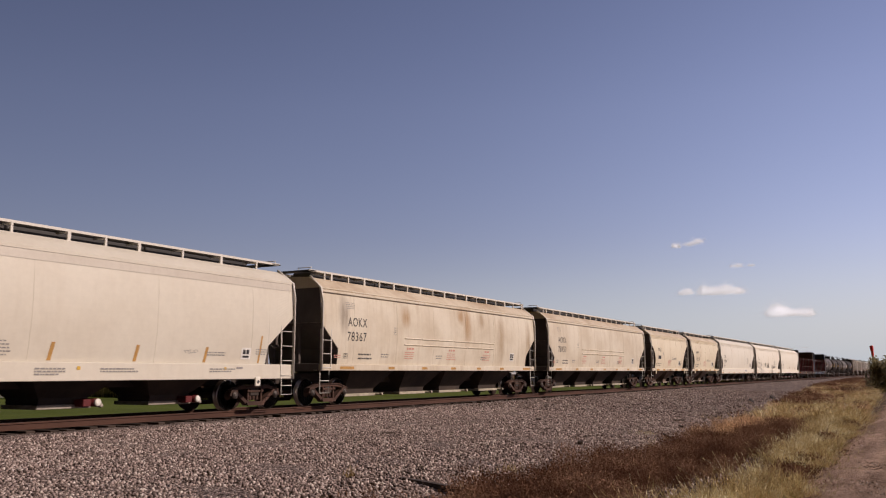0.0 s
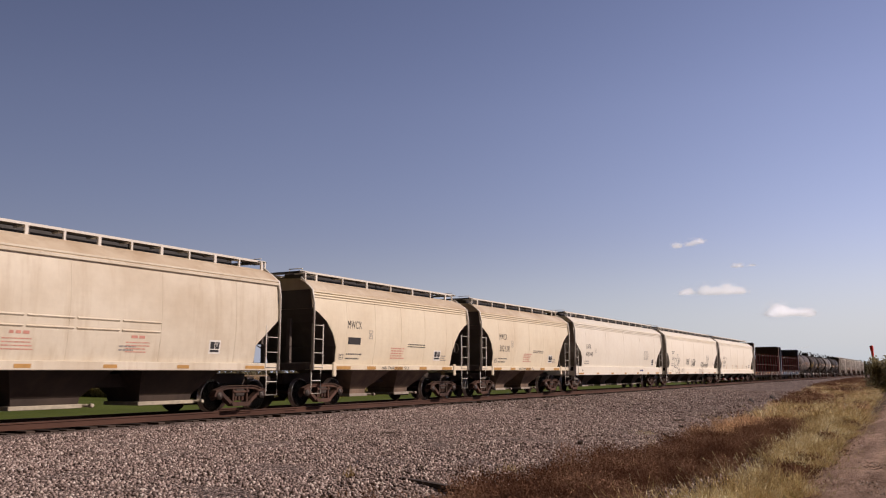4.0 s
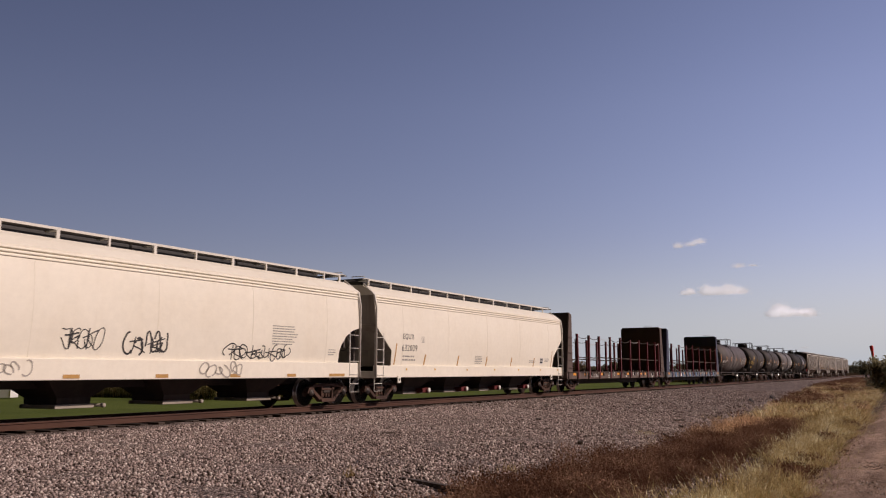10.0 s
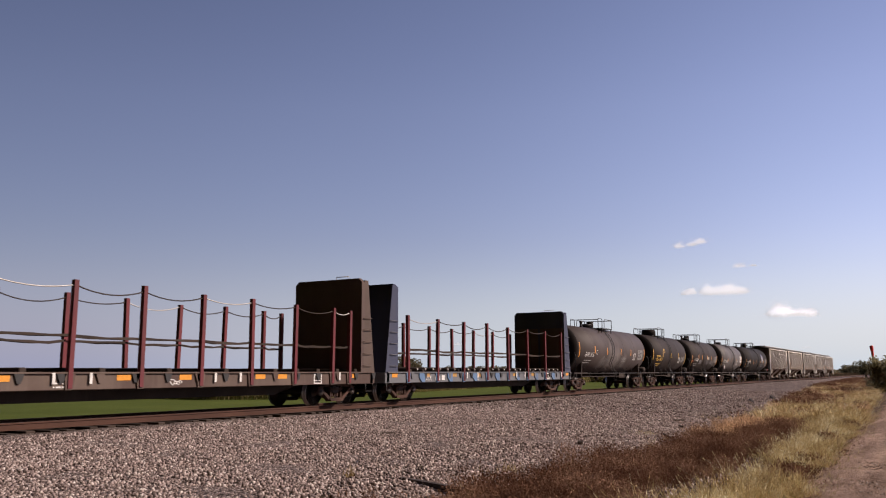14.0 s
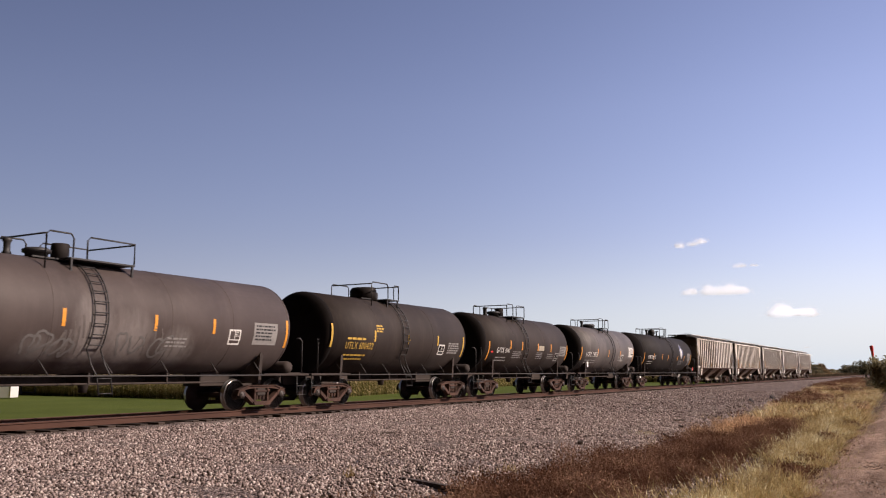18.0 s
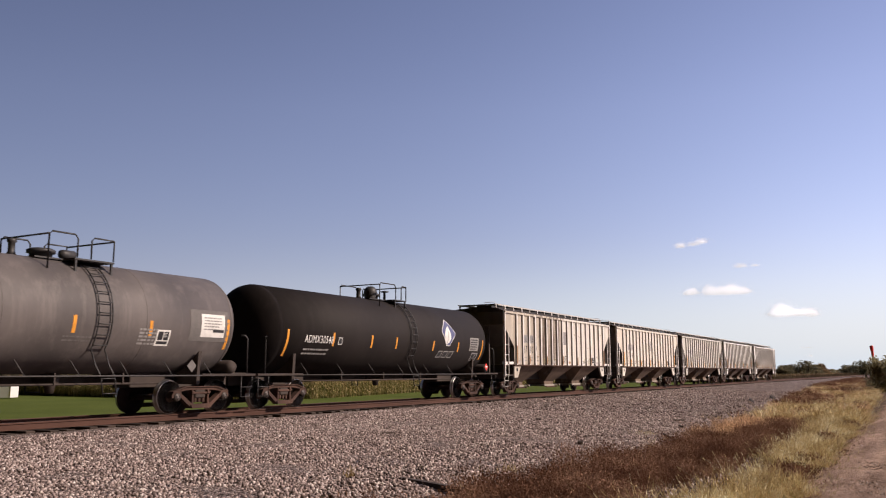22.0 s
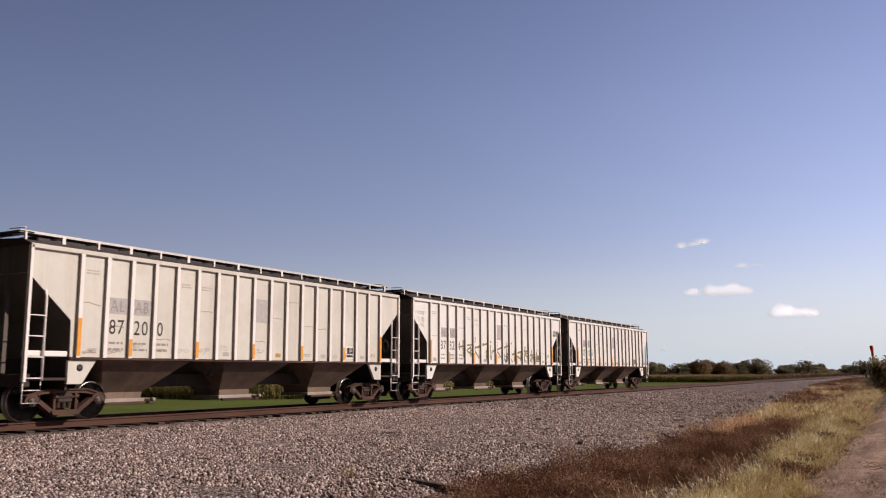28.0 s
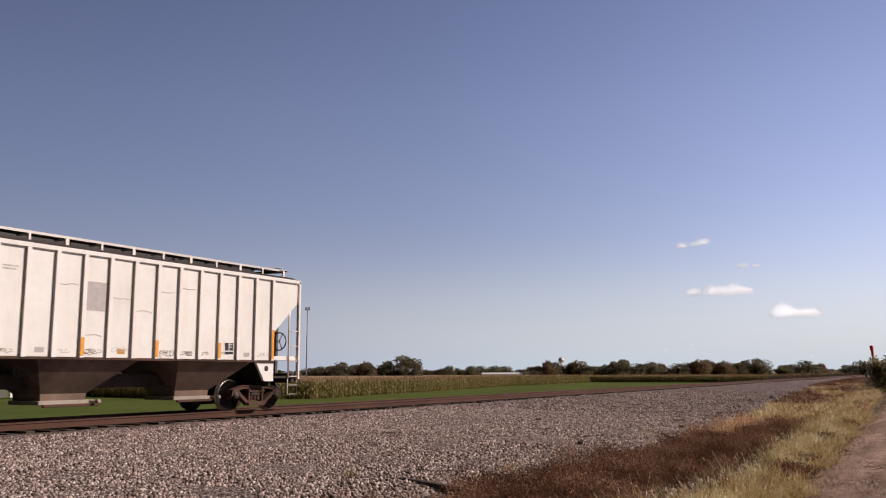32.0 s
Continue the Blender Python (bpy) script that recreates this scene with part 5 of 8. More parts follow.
def coupler_mesh():
    s = Shape()
    s.box(-0.1, 0.36, -0.07, 0.07, 0.80, 0.94, 0.02)
    s.prism([(0.30, 0.74), (0.62, 0.74), (0.62, 1.0), (0.30, 1.0)], -0.15, 0.02)
    s.prism([(0.42, 0.76), (0.66, 0.76), (0.66, 0.98), (0.42, 0.98)], 0.02, 0.13)
    s.tube([(0.0, -0.35, 0.86), (0.25, -0.3, 0.55), (0.5, -0.22, 0.38), (0.72, -0.12, 0.42)], 0.022)
    return s.mesh("coupler", M_UNDER)


ME_COUPLER = coupler_mesh()


def running_gear(car, L, truck_in):
    for s in (-1, 1):
        truck(car, s * (L / 2 - truck_in))
        c = part("coupler", ME_COUPLER, None, car, at=(s * (L / 2 - 0.12), 0, 0))
        c.rotation_euler = (0, 0, 0 if s > 0 else math.pi)


def ladder_shape(w, z0, z1, step, r=0.017, r2=0.013, foot=0.0):
    s = Shape()
    for x in (0, w):
        s.box(x - r, x + r, -r, r, z0, z1)
    z = z0 + 0.05
    while z < z1:
        s.tube([(0, -r, z), (w, -r, z)], r2, 5)
        z += step
    return s


def add_text(car, text, x, z, h, w, surf, mat, name="lettering", slant=0.0):
    p, f = lettering(text, h, w, slant)
    return part(name, on_side(p, f, x, z, surf), mat, car)


def add_bars(car, x, z, rows, w, h, gap, surf, mat, seed=1, name="stencil"):
    p, f = bars(rows, w, h, gap, 0.25, seed)
    return tagged(part(name, on_side(p, f, x, z, surf), mat, car), kind="stuff")


def patch(car, x0, x1, z0, z1, surf, mat, name, label="", n=3, lift=0.0, lean=0.0):
    """A strip of tape or paint that follows the car's side."""
    pts, fs = [], []
    for i in range(n + 1):
        v = z0 + (z1 - z0) * i / n
        o = lean * i / n
        pts += [(x0 + o, v), (x1 + o, v)]
        if i:
            k = 2 * i
            fs.append((k - 2, k - 1, k + 1, k))
    s = Shape().add([(u, -surf(v) - 0.005 - lift, v) for u, v in pts], fs)
    return part(name, s, mat, car, label)


def panel_box(car, x, z, w, h, surf, frame_mat, field_mat):
    """The consolidated stencil: black fields with lines of small print inside a white frame."""
    patch(car, x - 0.03, x + w + 0.03, z - 0.03, z + h + 0.03, surf, frame_mat, "stencil_frame")
    patch(car, x + 0.02, x + 0.46 * w, z + 0.34 * h, z + h - 0.02, surf, field_mat, "stencil_field", lift=0.004)
    patch(car, x + 0.54 * w, x + w - 0.02, z + 0.34 * h, z + h - 0.02, surf, field_mat, "stencil_field", lift=0.004)
    patch(car, x + 0.02, x + w - 0.02, z + 0.05 * h, z + 0.25 * h, surf, field_mat, "stencil_field", lift=0.004)
    add_bars(car, x + 0.58 * w, z + 0.82 * h, 3, 0.26 * w, 0.05 * h, 0.08 * h, lambda v: surf(v) + 0.006, frame_mat, 3)


def outline_box(car, x, z, w, h, surf, mat, line=0.018):
    """A thin painted frame, as one mesh."""
    s = Shape()
    for a, b, c, d in ((0, w, 0, line), (0, w, h - line, h), (0, line, line, h - line), (w - line, w, line, h - line)):
        s.add([(x + u, -surf(z + v) - 0.006, z + v) for u, v in ((a, c), (b, c), (b, d), (a, d))], [(0, 1, 2, 3)])
    return part("stencil_box", s, mat, car)


def tag_on(car, x, z, w, h, strokes, seed, surf, mat, width=0.03):
    p, f = scrawl(w, h, strokes, seed, width)
    return part("graffiti_tag", on_side(p, f, x, z, surf), mat, car, "spray-painted scrawl")


def round_side(W, mid=2.7, bow=0.10):
    return lambda z: W - bow * ((z - mid) / 1.25) ** 2


def shell(L, surf, ze, opening, zbase, steps=18):
    """The closed body of a hopper car: sides from the lower line up to the eave; the ends are cut away below by the slope sheets."""
    half = [(-L / 2 + dx, z) for dx, z in opening]
    xs = []
    for i, (x, z) in enumerate(half):
        xs.append((x + 0.004 * i, z))
    xs += [(-L / 6, zbase), (0, zbase), (L / 6, zbase)] + [(-x, z) for x, z in reversed(xs)]
    rings = []
    for x, zl in xs:
        left = [(x, -surf(zl + (ze - zl) * i / steps), zl + (ze - zl) * i / steps) for i in range(steps + 1)]
        rings.append(left + [(x, -y, z) for _, y, z in reversed(left)])
    return Shape().loft(rings)


def roof_shape(L, we, ze, wr, zr, over=0.03):
    prof = [(-we - over, ze - 0.05), (-we - over, ze + 0.03), (-(we + wr) / 2, (ze + zr) / 2 + 0.06), (-wr, zr), (0, zr + 0.05),
            (wr, zr), ((we + wr) / 2, (ze + zr) / 2 + 0.06), (we + over, ze + 0.03), (we + over, ze - 0.05)]
    return Shape().prism_x(prof, -L / 2 + 0.02, L / 2 - 0.02)


def end_plating(car, L, surf, ze, opening, plate=None, slope=None):
    """Dark plating on the end wall and on the slope sheet below it."""
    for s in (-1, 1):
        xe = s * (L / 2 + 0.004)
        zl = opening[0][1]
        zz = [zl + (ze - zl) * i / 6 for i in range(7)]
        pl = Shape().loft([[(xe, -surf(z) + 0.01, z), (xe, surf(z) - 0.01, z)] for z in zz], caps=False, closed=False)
        part("end_plate", pl, plate or M_ENDDARK, car)
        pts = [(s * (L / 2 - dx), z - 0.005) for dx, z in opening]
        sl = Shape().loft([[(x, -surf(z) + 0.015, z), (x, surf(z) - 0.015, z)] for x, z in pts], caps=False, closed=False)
        part("slope_sheet", sl, slope or M_ENDDARK, car)


def pocket_shape(x, wt, wb, zt, zb, yt, yb):
    r = lambda w, y, z: [(x - w / 2, -y, z), (x + w / 2, -y, z), (x + w / 2, y, z), (x - w / 2, y, z)]
    return Shape().loft([r(wb, yb, zb), r(wb * 1.02, yb * 1.02, zb + 0.16), r(wt, yt, zt)])


def gate_shape(x, w, zb, y):
    s = Shape()
    s.box(x - w / 2 - 0.08, x + w / 2 + 0.08, -y - 0.06, y + 0.06, zb - 0.10, zb, 0.01)
    s.tube([(x + w / 2 + 0.16, -y - 0.30, zb - 0.04), (x + w / 2 + 0.16, y + 0.3, zb - 0.04)], 0.04, 8)
    s.lathe_y([(0.0, -y - 0.34), (0.05, -y - 0.34), (0.055, -y - 0.32), (0.055, -y - 0.24), (0.0, -y - 0.22)], x + w / 2 + 0.16, zb - 0.04, 8)
    return s


def hopper_top(car, L, ze, zr, top, posts, rail_mat, dark_edge=False):
    """Running boards on brackets, hatches and end crossovers."""
    for s in (-1, 1):
        y0, y1 = (-0.98, -0.55) if s < 0 else (0.55, 0.98)
        part("running_board", Shape().box(-L / 2 + 0.1, L / 2 - 0.1, y0, y1, top - 0.045, top - 0.01), M_GRATE, car)
        ye = y0 if s < 0 else y1
        part("board_edge", Shape().box(-L / 2 + 0.05, L / 2 - 0.05, ye - 0.02, ye + 0.02, top - 0.05, top + 0.012), M_STEEL if dark_edge else rail_mat, car)
        spots = posts if isinstance(posts, (list, tuple)) else [-L / 2 + 0.35 + (L - 0.7) * i / (posts - 1) for i in range(posts)]
        for i, x in enumerate(spots):
            wide = 0.045 if i % 2 else 0.028
            sh = Shape().box(x - wide, x + wide, ye - 0.025, ye + 0.025, zr - 0.16, top - 0.02)
            sh.box(x - 0.03, x + 0.03, min(ye, ye - s * 0.45), max(ye, ye - s * 0.45), top - 0.08, top - 0.04)
            part("board_bracket", sh, rail_mat, car)
    n = 4
    for i in range(n):
        a = -L / 2 + 0.9 + (L - 1.8) * i / n
        part("roof_hatch", Shape().box(a, a + (L - 1.8) / n - 0.03, -0.42, 0.42, zr - 0.02, top + 0.035, 0.03), M_DARKST, car)
    for s in (-1, 1):
        x = s * (L / 2 - 0.22)
        part("end_crossover", Shape().box(x - 0.2, x + 0.2, -1.0, 1.0, top - 0.045, top - 0.01), M_GRATE, car)
        g = Shape().tube([(x, -0.95, top), (x, -0.95, top + 0.09), (x + s * 0.02, -0.4, top + 0.09), (x, -0.4, top)], 0.014)
        part("grab_iron", g, rail_mat, car)


def hopper_ends(car, L, W, z0, z1, zr, rail_mat, ladder_top, dark, foot=0.45):
    for s in (-1, 1):
        xe = s * L / 2
        for sy in (-1, 1):
            # corner post with its bent head, ladder, stirrup
            x = xe - s * 0.03
            part("corner_post", Shape().tube([(x, sy * (W + 0.02), z0), (x, sy * (W + 0.03), zr - 0.85), (x, sy * (W - 0.05), zr - 0.40), (x - s * 0.1, sy * 0.98, zr + 0.05)], 0.04, 6), rail_mat, car)
            lad = ladder_shape(0.56, z0 + 0.05, ladder_top, 0.45)
            part("ladder", lad, rail_mat, car, at=(xe + 0.02 if s < 0 else xe - 0.58, sy * (W - 0.02), 0))
            a = xe - s * 0.02
            b = xe - s * 0.52
            st = Shape().tube([(a, sy * (W - 0.04), z0 + 0.05), (a, sy * (W - 0.04), foot), (b, sy * (W - 0.04), foot), (b, sy * (W - 0.04), z0 + 0.05)], 0.017, 5)
            st.tube([(a, sy * (W - 0.04), (z0 + foot) / 2 + 0.03), (b, sy * (W - 0.04), (z0 + foot) / 2 + 0.03)], 0.015, 5)
            part("stirrup_step", st, rail_mat, car)
        part("end_sill", Shape().box(min(xe, xe - s * 0.22), max(xe, xe - s * 0.22), -W + 0.05, W - 0.05, z0 - 0.02, z0 + 0.24, 0.02), dark, car)
        part("end_platform", Shape().box(min(xe - s * 0.22, xe - s * 1.1), max(xe - s * 0.22, xe - s * 1.1), -W + 0.12, W - 0.12, z0 + 0.02, z0 + 0.07), M_UNDER, car)
        # stiffener posts between the platform and the slope sheet
        for y in (-0.55, 0.55):
            part("end_stiffener", Shape().box(xe - s * 0.10 - 0.05, xe - s * 0.10 + 0.05, y - 0.07, y + 0.07, z0 + 0.2, 2.9), M_ENDDARK, car)
    # brake gear on one end
    xb = L / 2 - 0.45
    part("air_reservoir", Shape().lathe_y([(0.0, -0.62), (0.16, -0.58), (0.2, -0.5), (0.2, 0.2), (0.16, 0.28), (0.0, 0.32)], xb - 0.15, z0 + 0.34, 14), M_ENDDARK, car)
    ring = Shape()
    n = 18
    ring.tube([(L / 2 + 0.02, -0.85 + 0.26 * math.cos(2 * math.pi * i / n), 2.15 + 0.26 * math.sin(2 * math.pi * i / n)) for i in range(n + 1)], 0.018, 6)
    for a in (0, 2.1, 4.2):
        ring.tube([(L / 2 + 0.03, -0.85, 2.15), (L / 2 + 0.02, -0.85 + 0.26 * math.cos(a), 2.15 + 0.26 * math.sin(a))], 0.014, 5)
    ring.box(L / 2 - 0.12, L / 2 - 0.01, -0.98, -0.72, 1.98, 2.32, 0.02)
    part("hand_brake", ring, M_ENDDARK, car)


def smooth_hopper(label, L, W, z0, z1, opening, mat, roof_mat, pockets, posts, rail_mat=M_RAILING, pocket_mat=M_UNDER, mid=2.7, bow=0.10, seams=7, truck_in=1.15,
                  ledge=True, ze=3.92, zr=4.30, top=4.56, zb=0.36, ladder_top=2.55, dark_ends=False, eave="lines", wb=0.95, centres=None):
    car = thing("hopper_car", None, None, label, "hopper car", group="hopper cars of the train")
    surf = round_side(W, mid, bow)
    part("body", shell(L, surf, ze, opening, z1), mat, car)
    part("roof", roof_shape(L, surf(ze), ze, 0.98, zr), roof_mat, car)
    if eave == "band":
        band = [ze - 0.27, ze - 0.12, ze + 0.01]
        part("eave_band", Shape().loft([[(-L / 2 + 0.03, -surf(z) - 0.010, z), (L / 2 - 0.03, -surf(z) - 0.010, z)] for z in band], caps=False, closed=False), M_EAVE, car, "greyer band below the roof")
    elif eave == "gutter":
        part("eave_moulding", Shape().box(-L / 2 + 0.02, L / 2 - 0.02, -surf(ze) - 0.085, -surf(ze) + 0.02, ze - 0.14, ze - 0.06, 0.01), mat, car)
        part("eave_moulding", Shape().box(-L / 2 + 0.02, L / 2 - 0.02, -surf(ze) - 0.05, -surf(ze) + 0.02, ze - 0.03, ze + 0.02, 0.008), mat, car)
    else:
        for z, out in ((ze - 0.24, 0.03), (ze - 0.15, 0.045), (ze - 0.06, 0.05)):
            part("eave_moulding", Shape().box(-L / 2 + 0.02, L / 2 - 0.02, -surf(z) - out, -surf(z) + 0.02, z - 0.02, z + 0.02, 0.008), mat, car)
    for s in (-1, 1):
        sill = Shape().box(-L / 2, L / 2, min(s * (W - 0.10), s * (W - 0.02)), max(s * (W - 0.10), s * (W - 0.02)), z0, z1 + 0.015, 0.012)
        sill.box(-L / 2, L / 2, min(s * (W - 0.10), s * (W - 0.28)), max(s * (W - 0.10), s * (W - 0.28)), z0, z0 + 0.03)
        part("side_sill", sill, mat, car)
    for i in range(seams):
        x = -L / 2 + 1.9 + (L - 3.8) * i / (seams - 1)
        st = [(x - 0.012, z1 + 0.03), (x + 0.012, z1 + 0.03)]
        sh = Shape()
        zz = [z1 + 0.03 + (ze - 0.22 - z1) * k / 5 for k in range(6)]
        sh.loft([[(x - 0.014, -surf(z) + 0.01, z), (x, -surf(z) - 0.007, z), (x + 0.014, -surf(z) + 0.01, z)] for z in zz], closed=False, caps=False)
        part("weld_seam", sh, mat, car)
    part("centre_sill", Shape().box(-L / 2 + 0.1, L / 2 - 0.1, -0.32, 0.32, 0.74, 1.1, 0.02), M_UNDER, car)
    span = L - 4.9
    wt = span / pockets
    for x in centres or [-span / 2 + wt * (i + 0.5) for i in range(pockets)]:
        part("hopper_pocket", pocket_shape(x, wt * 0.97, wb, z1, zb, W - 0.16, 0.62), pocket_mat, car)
        part("outlet_gate", gate_shape(x, wb, zb, 0.62), M_OVERPALE if wb > 1.5 else M_ENDGREY, car)
        if 1.2 < wb < 1.5:
            xp = x + wb / 2 - 0.05
            part("outlet_pipe", Shape().lathe_y([(0.0, -1.06), (0.10, -1.06), (0.10, -0.60), (0.0, -0.60)], xp, zb + 0.04, 12).box(xp - 0.34, xp - 0.10, -0.98, -0.60, zb - 0.06, zb + 0.12, 0.015), M_OXRED, car, "dark red outlet pipe")
            part("outlet_cap", Shape().lathe_y([(0.0, -1.10), (0.085, -1.10), (0.095, -1.085), (0.095, -1.05), (0.0, -1.05)], xp, zb + 0.04, 14), M_RAILING, car, "white outlet cap")
    hopper_top(car, L, ze, zr, top, posts, rail_mat)
    if dark_ends:
        end_plating(car, L, surf, ze, opening)
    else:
        end_plating(car, L, surf, ze, opening, M_ENDGREY, M_ENDGREY)
    hopper_ends(car, L, W, z0, z1, zr, rail_mat, ladder_top, M_ENDDARK if dark_ends else mat)
    running_gear(car, L, truck_in)
    return car, surf


LONG, LEDGE, SHORT, RIB = 18.15, 17.6, 10.8, 15.42
OPEN_A = [(0.0, 2.76), (1.0, 1.92), (1.02, 1.40)]
OPEN_B = [(0.0, 2.85), (1.15, 1.92), (1.20, 1.36)]
OPEN_C = [(0.0, 2.66), (0.45, 2.55), (0.80, 2.34), (1.05, 2.02), (1.16, 1.75), (1.13, 1.45)]
OPEN_D = [(0.0, 2.95), (0.17, 2.83), (0.56, 2.57), (1.05, 2.25), (1.25, 1.95), (1.31, 1.60), (1.29, 1.45)]
OPEN_S = [(0.0, 3.20), (0.35, 3.05), (0.75, 2.80), (1.10, 2.42), (1.32, 2.0), (1.38, 1.37)]


def lead_hopper(lettered):
    posts = [0.39 + 1.505 * k for k in range(-6, 6)] if lettered else [-7.93, -6.41, -4.91, -3.39, -2.33, -1.26, -0.24, 1.26, 2.33, 3.39, 4.91, 6.41, 7.93]
    car, surf = smooth_hopper("white smooth-sided covered hopper car with upright amber reflectors", LONG, 1.60, 0.93, 1.35, OPEN_B, M_BRIGHT if lettered else M_DULL, M_BRIGHT if lettered else M_DULL, 4, posts, seams=5,
                              eave="lines" if lettered else "band", wb=1.35, pocket_mat=M_DUSKY)
    for i, x in enumerate((-7.66, -5.50, -2.73, -0.03, 2.61, 5.30, 7.62) if lettered else (-6.72, -4.31, -1.90, 0.54, 2.96, 5.35, 7.56)):
        end = i in (0, 6) if lettered else i == 6
        patch(car, x - 0.05, x + (0.02 if end else 0.05), 1.40, 2.20 if end else 1.82, surf, M_OCHRE, "reflector", "upright ochre reflector strip", lean=0.07)
        if i % 2 == 1 or lettered:
            patch(car, x + 0.70, x + 0.80, 1.19, 1.27, lambda z: 1.585, M_INKYEL, "sill_mark")
    px = 6.10 if lettered else 6.78
    patch(car, px, px + 0.40, 1.50, 1.84, surf, M_INKWHITE, "stencil_frame")
    for a, b, c, d in ((0.04, 0.17, 0.20, 0.31), (0.20, 0.36, 0.20, 0.31), (0.04, 0.36, 0.07, 0.16)) if lettered else ((0.07, 0.18, 0.15, 0.28), (0.21, 0.33, 0.15, 0.28), (0.07, 0.33, 0.05, 0.11)):
        patch(car, px + a, px + b, 1.50 + c, 1.50 + d, surf, M_INK, "stencil_field", lift=0.004)
    flat = lambda z: 1.585
    add_bars(car, px - 1.35, 1.66, 2, 0.75, 0.035, 0.035, surf, M_INKGREY, 4)
    add_bars(car, px + 0.62, 1.78, 3, 0.55, 0.03, 0.035, surf, M_INKGREY, 7)
    add_bars(car, -1.15, 1.80, 5, 0.75, 0.03, 0.045, surf, M_INKGREY, 6)
    if not lettered:
        for x, w in ((0.15, 0.8), (1.9, 1.2), (5.5, 1.0)):
            add_bars(car, x, 1.20, 3 if w < 1 else 2, w, 0.035, 0.03, flat, M_INKGREY, int(10 * x))
        p, f = scrawl(0.42, 0.12, 4, 12, 0.012)
        part("chalk_scribble", on_side(p, f, 4.62, 1.62, surf), M_INKGREY, car)
        patch(car, 6.55, 6.82, 1.22, 1.28, flat, M_INKGREY, "stencil_block")
    for s in (-1, 1):
        x = s * (LONG / 2 - 1.62)
        part("jacking_pad", Shape().box(x - 0.11, x + 0.11, -1.62, -1.56, 0.72, 1.0, 0.02), M_WHITE, car)
        part("pad_hole", Shape().lathe_y([(0.0, -1.626), (0.05, -1.626), (0.05, -1.60), (0.0, -1.60)], x, 0.85, 10), M_INK, car)
    if lettered:
        add_text(car, "EQUX", -LONG / 2 + 1.9, 2.34, 0.24, 0.80, surf, M_INK)
        add_text(car, "632009", -LONG / 2 + 1.86, 1.92, 0.25, 1.10, surf, M_INKDIM)
        add_bars(car, -LONG / 2 + 1.95, 1.70, 2, 0.95, 0.055, 0.08, surf, M_INKGREY, 9)
        for a, b, c, d in ((3.28, 2.28, 0.015, 0.22), (3.28, 2.28, 0.2, 0.015), (3.28, 2.49, 0.2, 0.015), (3.47, 2.28, 0.015, 0.22), (3.34, 2.40, 0.08, 0.04), (3.36, 2.32, 0.06, 0.04)):
            patch(car, -LONG / 2 + a, -LONG / 2 + a + c, b, b + d, surf, M_INKGREY, "stencil_line")
    return car


def ledge_hopper(number):
    car, surf = smooth_hopper("grimy cream covered hopper car with stained sides and black lettering", LEDGE, 1.58, 1.18, 1.38, OPEN_A, M_RUSTED if number == "78367" else M_DIRTY, M_ROOF, 4, [-7.90] + [-7.51 + 1.005 * k for k in range(17)] + [8.72], rail_mat=M_RAILING, seams=6, dark_ends=True, truck_in=1.1,
                              eave="gutter", pocket_mat=M_DUSKY, wb=1.80, centres=(-5.25, -1.57, 1.57, 5.25))
    x0 = -LEDGE / 2 - 0.55
    add_text(car, "AOKX", x0 + 2.06, 2.70, 0.31, 1.14, surf, M_INK)
    add_text(car, number, x0 + 2.04, 2.20, 0.31, 1.14, surf, M_INK)
    add_bars(car, x0 + 2.75, 1.72, 2, 0.85, 0.055, 0.085, surf, M_INKDIM, 3)
    add_bars(car, x0 + 1.35, 1.68, 2, 0.40, 0.03, 0.04, surf, M_INKRED, 13)
    outline_box(car, x0 + 1.88, 1.60, 0.24, 0.17, surf, M_INKDIM)
    add_bars(car, x0 + 1.93, 1.70, 2, 0.13, 0.03, 0.03, surf, M_INKDIM, 14)
    outline_box(car, x0 + 4.98, 2.50, 0.20, 0.27, surf, M_INKGREY)
    add_bars(car, x0 + 5.04, 2.65, 2, 0.08, 0.04, 0.03, surf, M_INKGREY, 15)
    add_bars(car, x0 + 1.95, 3.50, 4, 0.55, 0.018, 0.045, surf, M_INKGREY, 16)
    for r in range(2):
        for i in range(6):
            a = x0 + 5.75 + i * 1.30
            s = Shape()
            z = 2.40 - 0.24 * r
            s.loft([[(a, -surf(z) + 0.01, z + 0.045), (a, -surf(z) - 0.035, z), (a, -surf(z) + 0.01, z - 0.045)],
                    [(a + 1.2, -surf(z) + 0.01, z + 0.045), (a + 1.2, -surf(z) - 0.035, z), (a + 1.2, -surf(z) + 0.01, z - 0.045)]])
            part("side_ledge", s, M_DIRTY, car)
    for i in range(3):
        add_bars(car, x0 + 5.95 + 3.3 * i, 1.98, 1, 0.50, 0.07, 0.05, surf, M_INKRED, 31 + i)
        add_bars(car, x0 + 5.80 + 3.3 * i, 1.86, 4, 0.80, 0.028, 0.05, surf, M_INKRED, 11 + i)
    for x in (x0 + 4.2, x0 + 8.2, x0 + 12.2):
        add_bars(car, x, 1.75, 2, 0.55, 0.04, 0.05, surf, M_INKGREY, 21)
    for x, w in ((-7.71, 0.82), (-4.71, 0.41), (-2.30, 0.41), (0.06, 0.41), (2.39, 0.41), (4.73, 0.42), (7.34, 0.82)):
        patch(car, x, x + w, 1.23, 1.32, lambda z: 1.565, M_OCHRE, "reflector", "ochre reflector strip")
    panel_box(car, 5.92, 1.67, 0.38, 0.32, surf, M_INKWHITE, M_INK)
    return car


